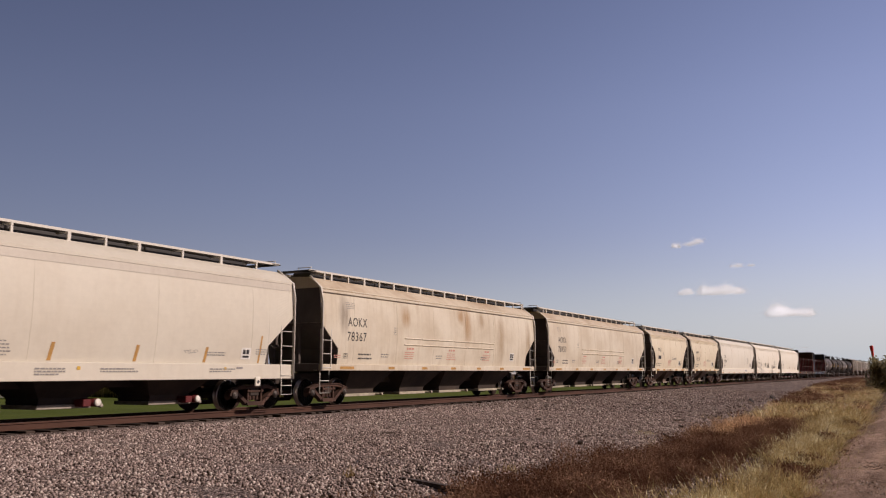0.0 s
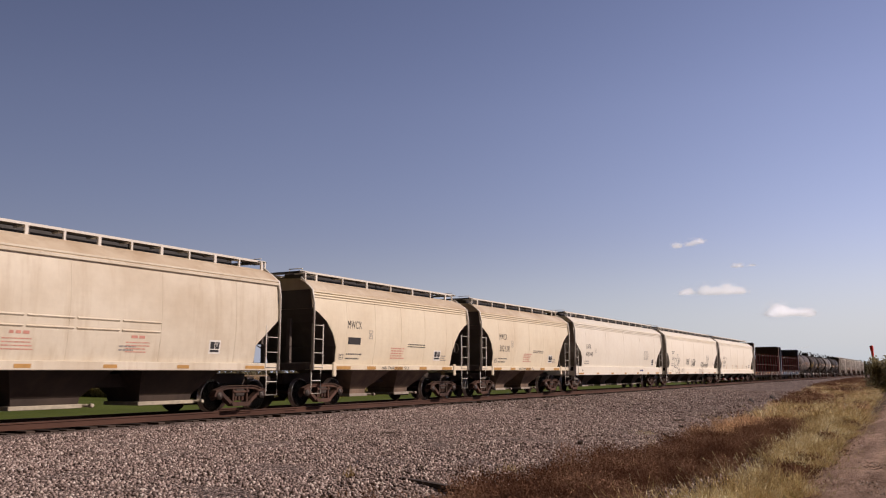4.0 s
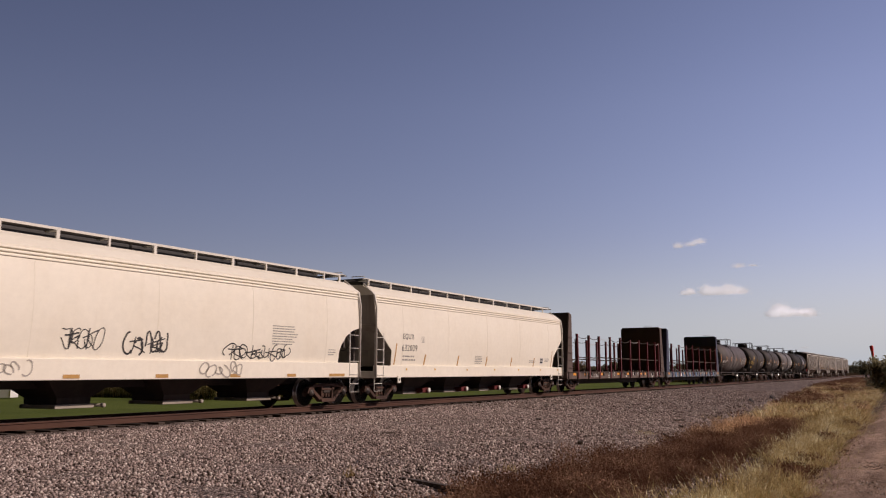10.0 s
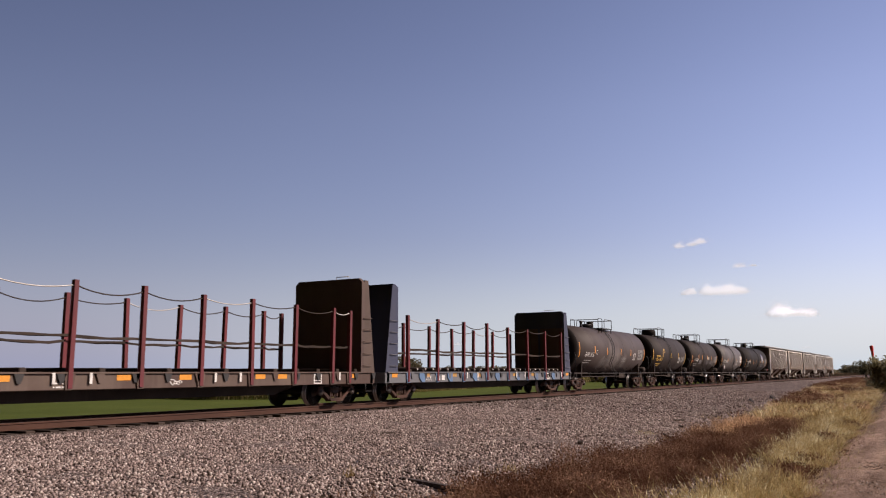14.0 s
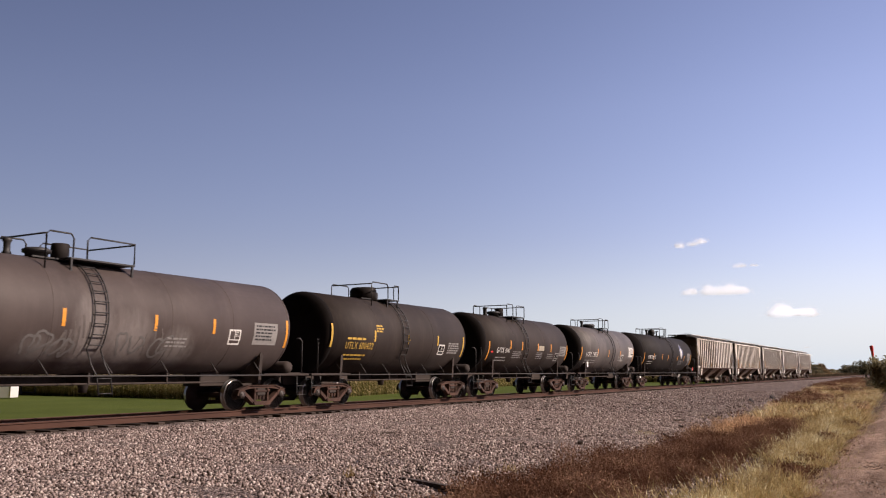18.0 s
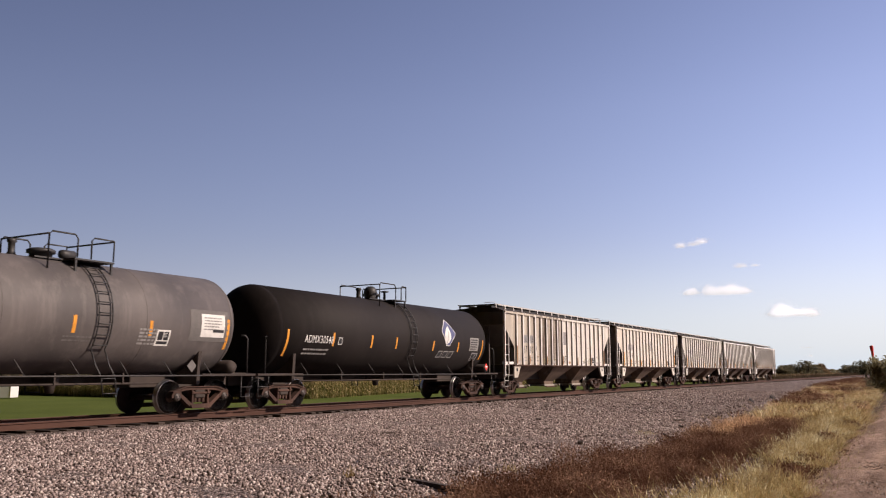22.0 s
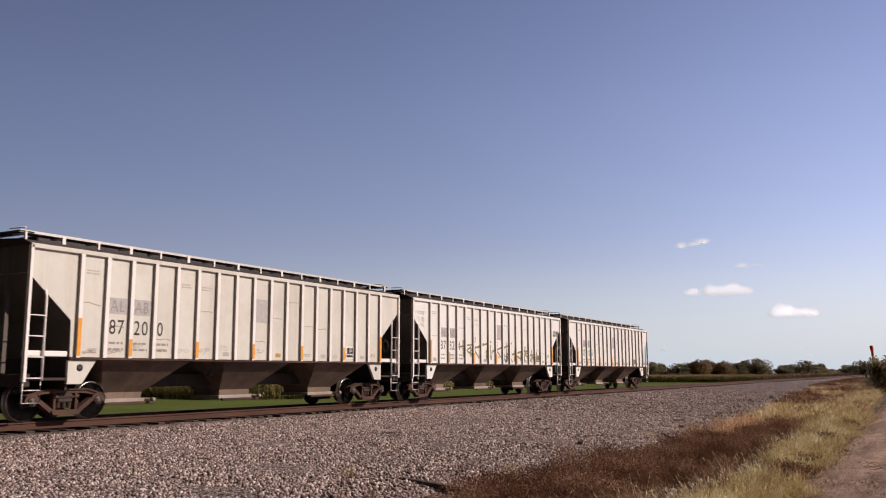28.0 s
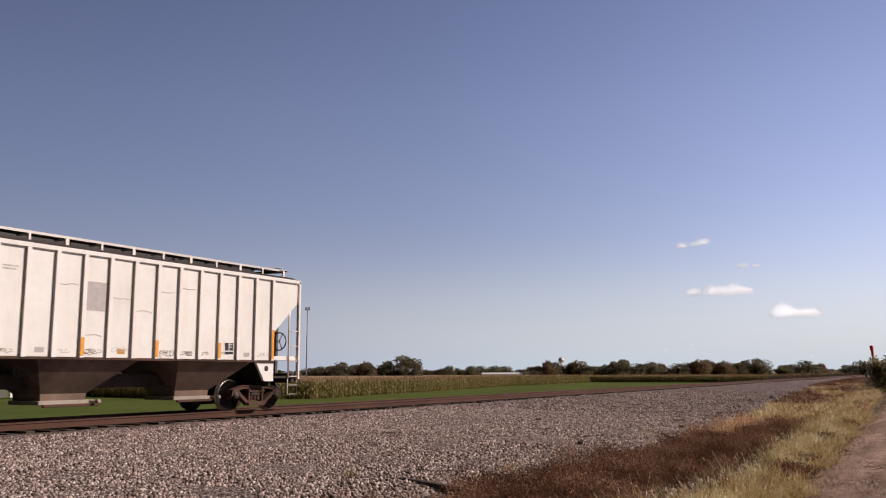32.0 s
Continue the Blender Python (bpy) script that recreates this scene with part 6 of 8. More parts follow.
def short_hopper(lettered):
    car, surf = smooth_hopper("short cream covered hopper car with rounded end openings", SHORT, 1.60, 1.20, 1.37, OPEN_S, M_CREAM, M_ROOF, 2, [-5.06, -4.48, -2.97, -1.46, 0.16, 1.77, 3.2, 4.48, 5.06], rail_mat=M_RAILING,
                              pocket_mat=M_POCKET, seams=5, bow=0.13, truck_in=1.3, ladder_top=2.7, ze=3.82, zr=4.20, top=4.47, dark_ends=True)
    x0 = -SHORT / 2
    add_text(car, "MWCX", x0 + 1.95, 2.62, 0.27, 0.82, surf, M_INK)
    if lettered:
        add_text(car, "302138", x0 + 2.0, 2.08, 0.28, 1.05, surf, M_INK)
    else:
        add_bars(car, x0 + 2.0, 2.08, 1, 1.0, 0.24, 0.1, surf, M_INK, 5)
    add_bars(car, x0 + 1.95, 1.72, 2, 0.95, 0.05, 0.10, surf, M_INKDIM, 31)
    outline_box(car, x0 + 1.55, 1.56, 0.24, 0.18, surf, M_INKDIM)
    add_bars(car, x0 + 1.60, 1.67, 2, 0.13, 0.03, 0.03, surf, M_INKDIM, 35)
    outline_box(car, x0 + 3.25, 2.30, 0.22, 0.30, surf, M_INKGREY)
    add_bars(car, x0 + 3.31, 2.46, 2, 0.09, 0.05, 0.03, surf, M_INKGREY, 36)
    add_bars(car, x0 + 4.75, 1.98, 5, 1.0, 0.045, 0.045, surf, M_INKRED, 32)
    add_bars(car, x0 + 5.9, 2.16, 2, 1.5, 0.035, 0.05, surf, M_INK, 33)
    panel_box(car, 2.56, 1.62, 0.48, 0.34, surf, M_INKWHITE, M_INK)
    add_bars(car, 3.12, 1.76, 3, 0.45, 0.035, 0.05, surf, M_INKGREY, 34)
    for i in range(5):
        x = x0 + 1.35 + (SHORT - 3.6) * i / 4
        patch(car, x, x + (0.8 if i in (0, 4) else 0.55), 1.22, 1.33, lambda z: 1.585, M_OCHRE, "reflector", "ochre reflector strip")
    add_text(car, "ARI THROUGH SILL", x0 + 4.1, 1.23, 0.10, 1.9, lambda z: 1.585, M_INK)
    for s in (-1, 1):
        x = s * (SHORT / 2 - 1.22)
        part("jacking_pad", Shape().box(x - 0.10, x + 0.10, -1.62, -1.55, 0.98, 1.45, 0.03), M_CREAM, car)
    return car


def sleek_hopper(marks, number, tags):
    car, surf = smooth_hopper("off-white smooth covered hopper car with deep side sill" + (" and black graffiti" if tags else ""), LONG, 1.60, 0.95, 1.43, OPEN_C if tags else OPEN_D, M_BRIGHT if tags else M_WHITE, M_BRIGHT if tags else M_WHITE, 4, [-8.55, -7.97] + [-7.10 + 1.485 * k for k in range(11)] + [8.64],
                              rail_mat=M_RAILING, seams=5, pocket_mat=M_DUSKY)
    x0 = -LONG / 2
    add_text(car, marks, x0 + (1.82 if tags else 1.90), 2.47, 0.26, 0.80, surf, M_INK)
    add_text(car, number, x0 + (1.80 if tags else 1.88), 2.03, 0.26, 0.68 if tags else 1.14, surf, M_INK)
    add_bars(car, x0 + 1.7, 1.72, 2, 0.85, 0.05, 0.08, surf, M_INKGREY, 41)
    outline_box(car, x0 + 3.45, 2.24, 0.20, 0.26, surf, M_INKGREY)
    add_bars(car, x0 + 3.50, 2.38, 2, 0.09, 0.04, 0.03, surf, M_INKGREY, 46)
    low = lambda z: 1.585
    for x, w in ((-8.43, 0.81), (-5.43, 0.41), (-2.72, 0.45), (0.0, 0.42), (2.70, 0.42), (5.20, 0.42), (7.35, 0.85)):
        patch(car, x, x + w, 0.99, 1.08, low, M_OCHRE, "reflector", "ochre reflector strip")
    part("sill_slot", Shape().lathe_y([(0.0, -1.59), (0.05, -1.59), (0.05, -1.57), (0.0, -1.57)], x0 + 1.3, 1.22, 10), M_INK, car)
    add_bars(car, LONG / 2 - 4.6, 2.52, 8, 1.2, 0.028, 0.05, surf, M_INKGREY, 42)
    if not tags:
        panel_box(car, LONG / 2 - 2.66, 1.60, 0.48, 0.42, surf, M_INKWHITE, M_INK)
    flush = lambda z: max(surf(z), 1.585) if z < 1.47 else surf(z)
    add_bars(car, 3.5, 1.17, 1, 0.8, 0.11, 0.05, low, M_BLUE, 44) if not tags else None
    add_bars(car, LONG / 2 - 1.75, 1.85, 3, 0.4, 0.03, 0.05, surf, M_INKGREY, 45)
    if tags:
        # a bubble figure: rounded lobes with an eye in a balloon of its own
        bubble = Shape()
        for cu, cv, ru, rv, a0, a1 in ((0.42, 0.95, 0.30, 0.46, 0.4, 5.2), (0.86, 1.10, 0.26, 0.34, -1.0, 4.0), (0.58, 0.42, 0.50, 0.40, 2.4, 6.6), (1.18, 0.40, 0.22, 0.42, -2.2, 2.4),
                                       (0.50, 0.62, 0.16, 0.13, 0.0, 4.6), (0.92, 0.66, 0.14, 0.22, 1.0, 5.4), (1.34, 0.24, 0.12, 0.16, -1.6, 3.4),
                                       (1.52, 1.18, 0.23, 0.27, -1.2, 4.6), (1.46, 1.18, 0.07, 0.07, 0.0, 6.3), (1.60, 1.22, 0.05, 0.05, 0.0, 6.3), (1.40, 0.86, 0.10, 0.14, 0.8, 2.6)):
            p, f = ribbon([(cu + ru * math.cos(a0 + (a1 - a0) * k / 18), 0.84 * (cv + rv * math.sin(a0 + (a1 - a0) * k / 18))) for k in range(19)], 0.034)
            on_side(p, f, x0 + 2.50, 1.0, flush, bubble)
        part("graffiti_tag", bubble, M_SPRAY, car, "black outlined bubble figure")
        for words, z, w in ((marks, 3.62, 1.0), (number, 3.30, 0.95)):
            p, f = lettering(words, 0.17, w)
            part("end_lettering", Shape().add([(x0 - 0.014, 0.75 - u, z + v) for u, v in p], f), M_INKDIM, car)
        tag_on(car, x0 + 4.5, 1.06, 1.0, 0.38, 5, 5, low, M_SPRAYFAINT, 0.03)
        tag_on(car, x0 + 6.3, 1.62, 1.1, 0.62, 5, 11, surf, M_SPRAY, 0.025)
        tag_on(car, x0 + 8.1, 1.55, 1.3, 0.55, 5, 13, surf, M_SPRAY, 0.05)
        tag_on(car, x0 + 11.6, 1.48, 2.9, 0.5, 9, 17, surf, M_SPRAY, 0.035)
        tag_on(car, x0 + 10.6, 1.02, 1.7, 0.38, 6, 19, low, M_SPRAYFAINT, 0.04)
        for a, z, w, h, n, sd in ((6.35, 1.66, 1.0, 0.5, 7, 61), (8.2, 1.6, 1.15, 0.42, 8, 62), (11.7, 1.5, 1.5, 0.42, 9, 63), (13.3, 1.56, 1.0, 0.3, 7, 64)):
            p, f = angular(w * 0.5, h, sd, 0.035)
            part("graffiti_tag", on_side(p, f, x0 + a, z, surf), M_SPRAY, car, "spray-painted scrawl")
            p, f = angular(w * 0.5, h, sd + 20, 0.035)
            part("graffiti_tag", on_side(p, f, x0 + a + 0.5 * w, z, surf), M_SPRAY, car, "spray-painted scrawl")
        tag_on(car, x0 + 1.65, 1.1, 0.5, 0.25, 3, 21, low, M_SPRAYFAINT, 0.025)
    return car


def ribbed_hopper(mat, number, tags, seed):
    L, W, z0, z1, ze, zr, top = RIB, 1.48, 0.98, 1.49, 3.99, 4.18, 4.38
    WR = W + 0.09
    car = thing("hopper_car", None, None, "old ribbed white hopper car, " + ("rust-streaked" if mat is M_STAIN else "chalky and grimy") + ", with grey painted-out panels", "hopper car",
                group="hopper cars of the train")
    surf = lambda z: W
    part("body", shell(L, surf, ze, [(0.0, 3.36), (1.16, 2.34), (1.18, 1.49)], z1, 3), mat, car)
    # roof in underframe brown holds the shade below the running boards
    part("roof", roof_shape(L, W, ze, 0.9, zr, 0.02), M_UNDER, car)
    ribs = 18
    end_plating(car, L, surf, ze, [(0.0, 3.36), (1.16, 2.34), (1.18, 1.49)], M_SOOTSHADE)
    for i in range(ribs):
        x = -6.36 + 0.7506 * i
        for s in (-1, 1):
            rib = part("side_rib", Shape().loft([[(x - 0.052, s * (W - 0.01), z), (x - 0.048, s * (WR - 0.008), z), (x + 0.048, s * (WR - 0.008), z), (x + 0.052, s * (W - 0.01), z)] for z in (z1 - 0.02, ze - 0.06)]), M_RIBWEB, car, "dirty rib web with its shade painted in")
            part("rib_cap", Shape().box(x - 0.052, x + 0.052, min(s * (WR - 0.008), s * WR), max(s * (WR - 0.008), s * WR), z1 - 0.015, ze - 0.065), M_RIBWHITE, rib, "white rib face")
    for s in (-1, 1):
        part("top_chord", Shape().box(-L / 2, L / 2, min(s * (W - 0.02), s * (W + 0.07)), max(s * (W - 0.02), s * (W + 0.07)), ze - 0.07, ze + 0.04, 0.012), mat, car)
        part("side_sill", Shape().box(-L / 2 + 1.15, L / 2 - 1.15, min(s * (W - 0.12), s * (W + 0.06)), max(s * (W - 0.12), s * (W + 0.06)), z1 - 0.07, z1 - 0.005, 0.01), M_TRUCK, car)
        for e in (-1, 1):
            a, b = e * (L / 2 - 1.14), e * (L / 2 - 0.02)
            part("side_step_rail", Shape().box(min(a, b), max(a, b), min(s * (W - 0.10), s * (W - 0.02)), max(s * (W - 0.10), s * (W - 0.02)), 1.49, 1.62, 0.012), M_RIBWHITE, car)
            part("gusset_plate", Shape().prism([(e * (L / 2 - 1.95), 1.44), (e * (L / 2 - 1.16), 1.44), (e * (L / 2 - 1.16), 0.86), (e * (L / 2 - 1.56), 0.86)], min(s * (W - 0.08), s * W), max(s * (W - 0.08), s * W)), mat, car)
            part("gusset_hole", Shape().lathe_y([(0.0, -0.006), (0.085, -0.006), (0.085, 0.006), (0.0, 0.006)], 0, 0, 14), M_INK, car, at=(e * (L / 2 - 1.48), s * (W + 0.003), 1.24))
    part("centre_sill", Shape().box(-L / 2 + 0.1, L / 2 - 0.1, -0.32, 0.32, 0.74, 1.1, 0.02), M_UNDER, car)
    for x in (-4.17, 0.0, 4.17):
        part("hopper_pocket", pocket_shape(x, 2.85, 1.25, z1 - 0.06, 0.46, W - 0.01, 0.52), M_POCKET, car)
        part("outlet_gate", gate_shape(x, 1.25, 0.46, 0.52), M_ENDGREY, car)
        part("gate_track", Shape().box(x - 0.62, x + 0.95, -0.66, -0.58, 0.30, 0.37, 0.01), M_TRUCK, car)
    hopper_top(car, L, ze, zr, top, [-L / 2 + 0.21 + i for i in range(16)], M_RIBWHITE, True)
    for s in (-1, 1):
        xe = s * L / 2
        for sy in (-1, 1):
            x = xe - s * 0.03
            part("corner_post", Shape().box(x - 0.035, x + 0.035, sy * (W + 0.02) - 0.05, sy * (W + 0.02) + 0.05, 0.92, ze), M_RIBWHITE, car)
            lad = Shape()
            xb = xe - s * 0.48
            lad.tube([(xb, sy * (W + 0.02), 0.95), (xb, sy * (W + 0.02), 2.85), (xb + s * 0.03, sy * (W + 0.01), 3.0)], 0.032, 6)
            for k in range(4):
                lad.tube([(x, sy * (W + 0.03), 1.0 + 0.47 * k), (xb, sy * (W + 0.03), 1.0 + 0.47 * k)], 0.016, 5)
            part("ladder", lad, M_RIBWHITE, car)
            st = Shape().tube([(x, sy * W, 0.98), (x, sy * W, 0.45), (xb, sy * W, 0.45), (xb, sy * W, 0.98)], 0.02, 5)
            st.tube([(x, sy * W, 0.73), (xb, sy * W, 0.73)], 0.016, 5)
            part("stirrup_step", st, M_STEEL, car)
        part("end_sill", Shape().box(min(xe, xe - s * 0.25), max(xe, xe - s * 0.25), -W + 0.05, W - 0.05, 0.80, 1.10, 0.02), M_UNDER, car)
        part("end_platform", Shape().box(min(xe - s * 0.25, xe - s * 1.2), max(xe - s * 0.25, xe - s * 1.2), -W + 0.03, W - 0.03, 0.95, 1.01), M_UNDER, car)
        part("bolster_web", Shape().box(xe - s * 1.21 - 0.03, xe - s * 1.21 + 0.03, -W + 0.1, W - 0.1, 0.72, 1.48), M_UNDER, car)
        for y in (-0.62, 0.62):
            part("end_stiffener", Shape().box(xe - s * 0.08 - 0.05, xe - s * 0.08 + 0.05, y - 0.06, y + 0.06, 1.1, 3.4), M_ENDDARK, car)
    ring = Shape()
    n = 18
    xr = L / 2 - 0.3
    ring.tube([(xr, -0.95 + 0.28 * math.cos(2 * math.pi * i / n), 2.1 + 0.28 * math.sin(2 * math.pi * i / n)) for i in range(n + 1)], 0.02, 6)
    for a in (0, 2.1, 4.2):
        ring.tube([(xr, -0.95, 2.1), (xr, -0.95 + 0.28 * math.cos(a), 2.1 + 0.28 * math.sin(a))], 0.015, 5)
    part("hand_brake", ring, M_DARKST, car)
    part("air_reservoir", Shape().lathe_y([(0.0, -0.7), (0.2, -0.62), (0.24, -0.5), (0.24, 0.3), (0.2, 0.42), (0.0, 0.5)], L / 2 - 0.7, 1.3, 14), M_DARKST, car)
    running_gear(car, L, 1.45)
    # lettering between the ribs, on patched panels
    pitch = 0.7506
    rx = lambda i: -6.36 + pitch * i
    for i, t in ((1, "AL"), (2, "AB")):
        patch(car, rx(i) + 0.07, rx(i + 1) - 0.07, 2.56, 2.96, surf, M_PUTOUT if mat is not M_STAIN else M_PATCH, "painted_out_panel", "grey painted-out panel")
        add_text(car, t, rx(i) + 0.15, 2.62, 0.29, 0.44, lambda z: W + 0.004, M_INKGREY if mat is not M_STAIN else M_INKDIM)
    for i, t in ((1, number[:2]), (2, number[2:4]), (3, number[4:])):
        if t:
            add_text(car, t, rx(i) + 0.15, 2.06, 0.36, 0.19 if len(t) == 1 else 0.44, surf, M_INK)
    for i in (1, 2, 3):
        add_bars(car, rx(i) + 0.15, 1.82, 2, pitch - 0.30, 0.055, 0.10, surf, M_INKGREY, seed + i)
    patch(car, rx(8) + 0.09, rx(9) - 0.08, 2.60, 3.30, surf, M_PATCH if mat is M_STAIN else M_PUTOUT, "painted_out_panel", "grey painted-out panel")
    for i in (0, 2, 5, 8, 11, 14, 17):
        patch(car, rx(i) - 0.05, rx(i) + 0.05, 1.52, 2.40 if i in (0, 17) else 1.95, lambda z: WR, M_ORANGE if mat is not M_STAIN else M_FADED, "reflector", "upright amber reflector strip")
    rnd = random.Random(seed)
    panel_box(car, rx(14) + 0.27, 1.62, 0.38, 0.36, surf, M_INKWHITE, M_INK)
    for i in (0, 6, 9, 12, 15):
        patch(car, rx(i) + 0.32, rx(i) + 0.56, 1.58, 1.70, surf, M_OCHRE if i == 9 else M_PUTOUT, "stencil_block")
    for i in (0, 4, 5):
        add_bars(car, rx(i) + 0.18, 3.55 - 0.02 * i, 2, 0.4, 0.03, 0.04, surf, M_SPRAYFAINT, seed + 9 + i)
    for i in range(ribs - 1):
        if rnd.random() < 0.55:
            tag_on(car, rx(i) + 0.14, rnd.uniform(1.54, 1.75), rnd.uniform(0.25, 0.45), rnd.uniform(0.08, 0.15), 3, seed * 31 + i, surf, rnd.choice((M_SPRAYFAINT, M_INKGREY, M_RUSTLINE)), 0.011)
        if rnd.random() < 0.45:
            z = rnd.uniform(1.9, 3.4)
            p, f = ribbon([(0.1, z), (0.25, z + rnd.uniform(-0.03, 0.03)), (0.42, z + rnd.uniform(-0.04, 0.04)), (0.58, z + rnd.uniform(-0.05, 0.02))], 0.012)
            part("rust_scrape", on_side(p, f, rx(i) + 0.03, 0, surf), M_RUSTLINE, car)
    for i, w, h, k, colour, wd in tags:
        tag_on(car, rx(i) + 0.12, 1.55, w, h, k, seed + i, lambda z: W + 0.006, colour, wd)
    if number == "87324":
        for i, (w, h, z) in enumerate(((1.5, 0.75, 1.75), (1.3, 1.05, 1.6), (1.35, 1.0, 1.62), (1.3, 0.8, 1.7), (1.4, 0.95, 1.58), (1.3, 0.7, 1.62), (1.3, 0.75, 1.62), (1.2, 0.6, 1.6))):
            p, f = angular(w, h, 21 + i, 0.075)
            part("graffiti_tag", on_side(p, f, rx(3) + 0.2 + 1.08 * i, z, lambda v: W + 0.006), M_SPRAYOLIVE, car, "large faded olive spray-painted tag")
        for k, (w, h, dx, dz) in enumerate(((0.20, 0.34, 0.0, 0.0), (0.20, 0.30, 0.20, 0.02), (0.18, 0.32, 0.38, 0.0), (0.18, 0.30, 0.56, 0.03))):
            p, f = angular(w, h, 91 + k, 0.032) if k % 2 else scrawl(w, h, 2, 93 + k, 0.032)
            part("graffiti_tag", on_side(p, f, L / 2 - 0.95 + dx, 2.98 + dz, surf), M_SPRAY, car, "small black spray-painted tag")
        for k, (dx, dz, w) in enumerate(((0.30, 3.38, 0.75), (0.36, 3.14, 0.60), (0.62, 2.90, 0.30))):
            tag_on(car, -L / 2 + dx, dz, w, 0.17, 5 - k, 95 + k, surf, M_INKGREY, 0.014)
        tag_on(car, rx(15) - 0.3, 1.0, 0.9, 0.3, 4, 78, lambda z: 0.55 + 0.98 * (z - 0.6), M_SPRAY, 0.03)
        patch(car, rx(16) + 0.2, rx(16) + 0.42, 1.88, 2.02, surf, M_GREENTAG, "green_card", "bright green card")
    tag_on(car, rx(7) - 0.6, 1.0, 1.3, 0.3, 5, seed + 50, lambda z: 0.55 + 0.98 * (z - 0.6), M_SPRAY, 0.03)
    return car


def bulkhead_flat(label, frame_mat, bulk_mat, inner_mat, text, number, L=19.7):
    W = 1.50
    car = thing("bulkhead_flat_car", None, None, label, "flat car", group="bulkhead flat cars of the train")
    part("deck", Shape().box(-L / 2 + 0.3, L / 2 - 0.3, -W + 0.1, W - 0.1, 1.02, 1.10, 0.01), M_TIMBER, car)
    for s in (-1, 1):
        a, b = min(s * (W - 0.12), s * W), max(s * (W - 0.12), s * W)
        part("side_sill", Shape().box(-L / 2 + 0.1, L / 2 - 0.1, a, b, 0.72, 1.10, 0.015), frame_mat, car)
        part("sill_flange", Shape().box(-L / 2 + 0.1, L / 2 - 0.1, min(s * (W - 0.05), s * (W + 0.06)), max(s * (W - 0.05), s * (W + 0.06)), 1.10, 1.14), frame_mat, car)
    # fishbelly centre sill
    cs = Shape().prism([(-L / 2 + 0.1, 1.0), (L / 2 - 0.1, 1.0), (L / 2 - 0.1, 0.74), (L / 2 - 3.2, 0.70), (L / 2 - 4.4, 0.42), (-L / 2 + 4.4, 0.42), (-L / 2 + 3.2, 0.70), (-L / 2 + 0.1, 0.74)], -0.6, 0.6)
    part("centre_sill", cs, M_UNDER, car)
    part("end_beam", Shape().box(-L / 2, -L / 2 + 0.3, -W, W, 0.72, 1.12, 0.02), frame_mat, car)
    part("end_beam", Shape().box(L / 2 - 0.3, L / 2, -W, W, 0.72, 1.12, 0.02), frame_mat, car)
    zt = 4.46
    for s in (-1, 1):
        o, i0, i1 = s * L / 2, s * (L / 2 - 0.50), s * (L / 2 - 0.86)
        b = Shape()
        r = 0.14
        b.prism_x([(-W, 1.10), (W, 1.10), (W, zt - r), (W - r, zt), (-W + r, zt), (-W, zt - r)], min(s * (L / 2 - 0.86), s * (L / 2 - 0.68)), max(s * (L / 2 - 0.86), s * (L / 2 - 0.68)))
        bulk = part("bulkhead", b, inner_mat, car)
        for sy in (-1, 1):
            pl = Shape().prism([(s * (L / 2 - 0.68), 1.10), (s * (L / 2 - 0.02), 1.10), (s * (L / 2 - 0.46), zt - 0.06), (s * (L / 2 - 0.68), zt - 0.06)], min(sy * (W - 0.06), sy * W), max(sy * (W - 0.06), sy * W))
            part("bulkhead_side", pl, bulk_mat, car)
            for k in range(5):
                z = 1.35 + 0.42 * k
                xa, xb = s * (L / 2 - 0.76), s * (L / 2 - 0.30)
                g = Shape().tube([(xa, sy * W, z), (xa, sy * (W + 0.06), z), (xb, sy * (W + 0.06), z), (xb, sy * W, z)], 0.014, 5)
                part("grab_iron", g, frame_mat, car)
        # the brown car's braces carry their shade as a darker brown
        for y in (-1.0, -0.5, 0.0, 0.5, 1.0):
            st = Shape().prism([(s * (L / 2 - 0.80), 1.10), (s * (L / 2 - 0.06), 1.10), (s * (L / 2 - 0.50), zt - 0.1), (s * (L / 2 - 0.80), zt - 0.1)], y - 0.05, y + 0.05)
            part("bulkhead_brace", st, M_UNDER if text else inner_mat, car)
        # end sheet that leans in towards the top; on the brown car its shade is painted in
        sh = Shape().loft([[(s * (L / 2 - 0.03), y, 1.12) for y in (-W + 0.07, W - 0.07)] + [(s * (L / 2 - 0.07), y, 1.12) for y in (W - 0.07, -W + 0.07)],
                           [(s * (L / 2 - 0.48), y, zt - 0.05) for y in (-W + 0.07, W - 0.07)] + [(s * (L / 2 - 0.52), y, zt - 0.05) for y in (W - 0.07, -W + 0.07)]])
        part("end_sheet", sh, M_UNDER if text else inner_mat, car)
        st = Shape()
        xe = s * (L / 2 - 0.1)
        xf = s * (L / 2 - 0.55)
        st.tube([(xe, -W + 0.02, 0.75), (xe, -W + 0.02, 0.46), (xf, -W + 0.02, 0.46), (xf, -W + 0.02, 0.75)], 0.018, 5)
        part("stirrup_step", st, M_DARKST, car)
    part("top_grab", Shape().tube([(L / 2 - 0.83, -0.9, zt), (L / 2 - 0.83, -0.9, zt + 0.09), (L / 2 - 0.83, -0.35, zt + 0.09), (L / 2 - 0.83, -0.35, zt)], 0.015, 5), M_STEEL, car)
    xs = (-8.39, -6.53, -4.70, -2.63, -0.56, 1.50, 3.51, 5.50, 7.46, 8.42) if text else [-7.84 + 2.256 * i for i in range(8)]
    n = len(xs)
    rnd = random.Random(len(label))
    lean = {}
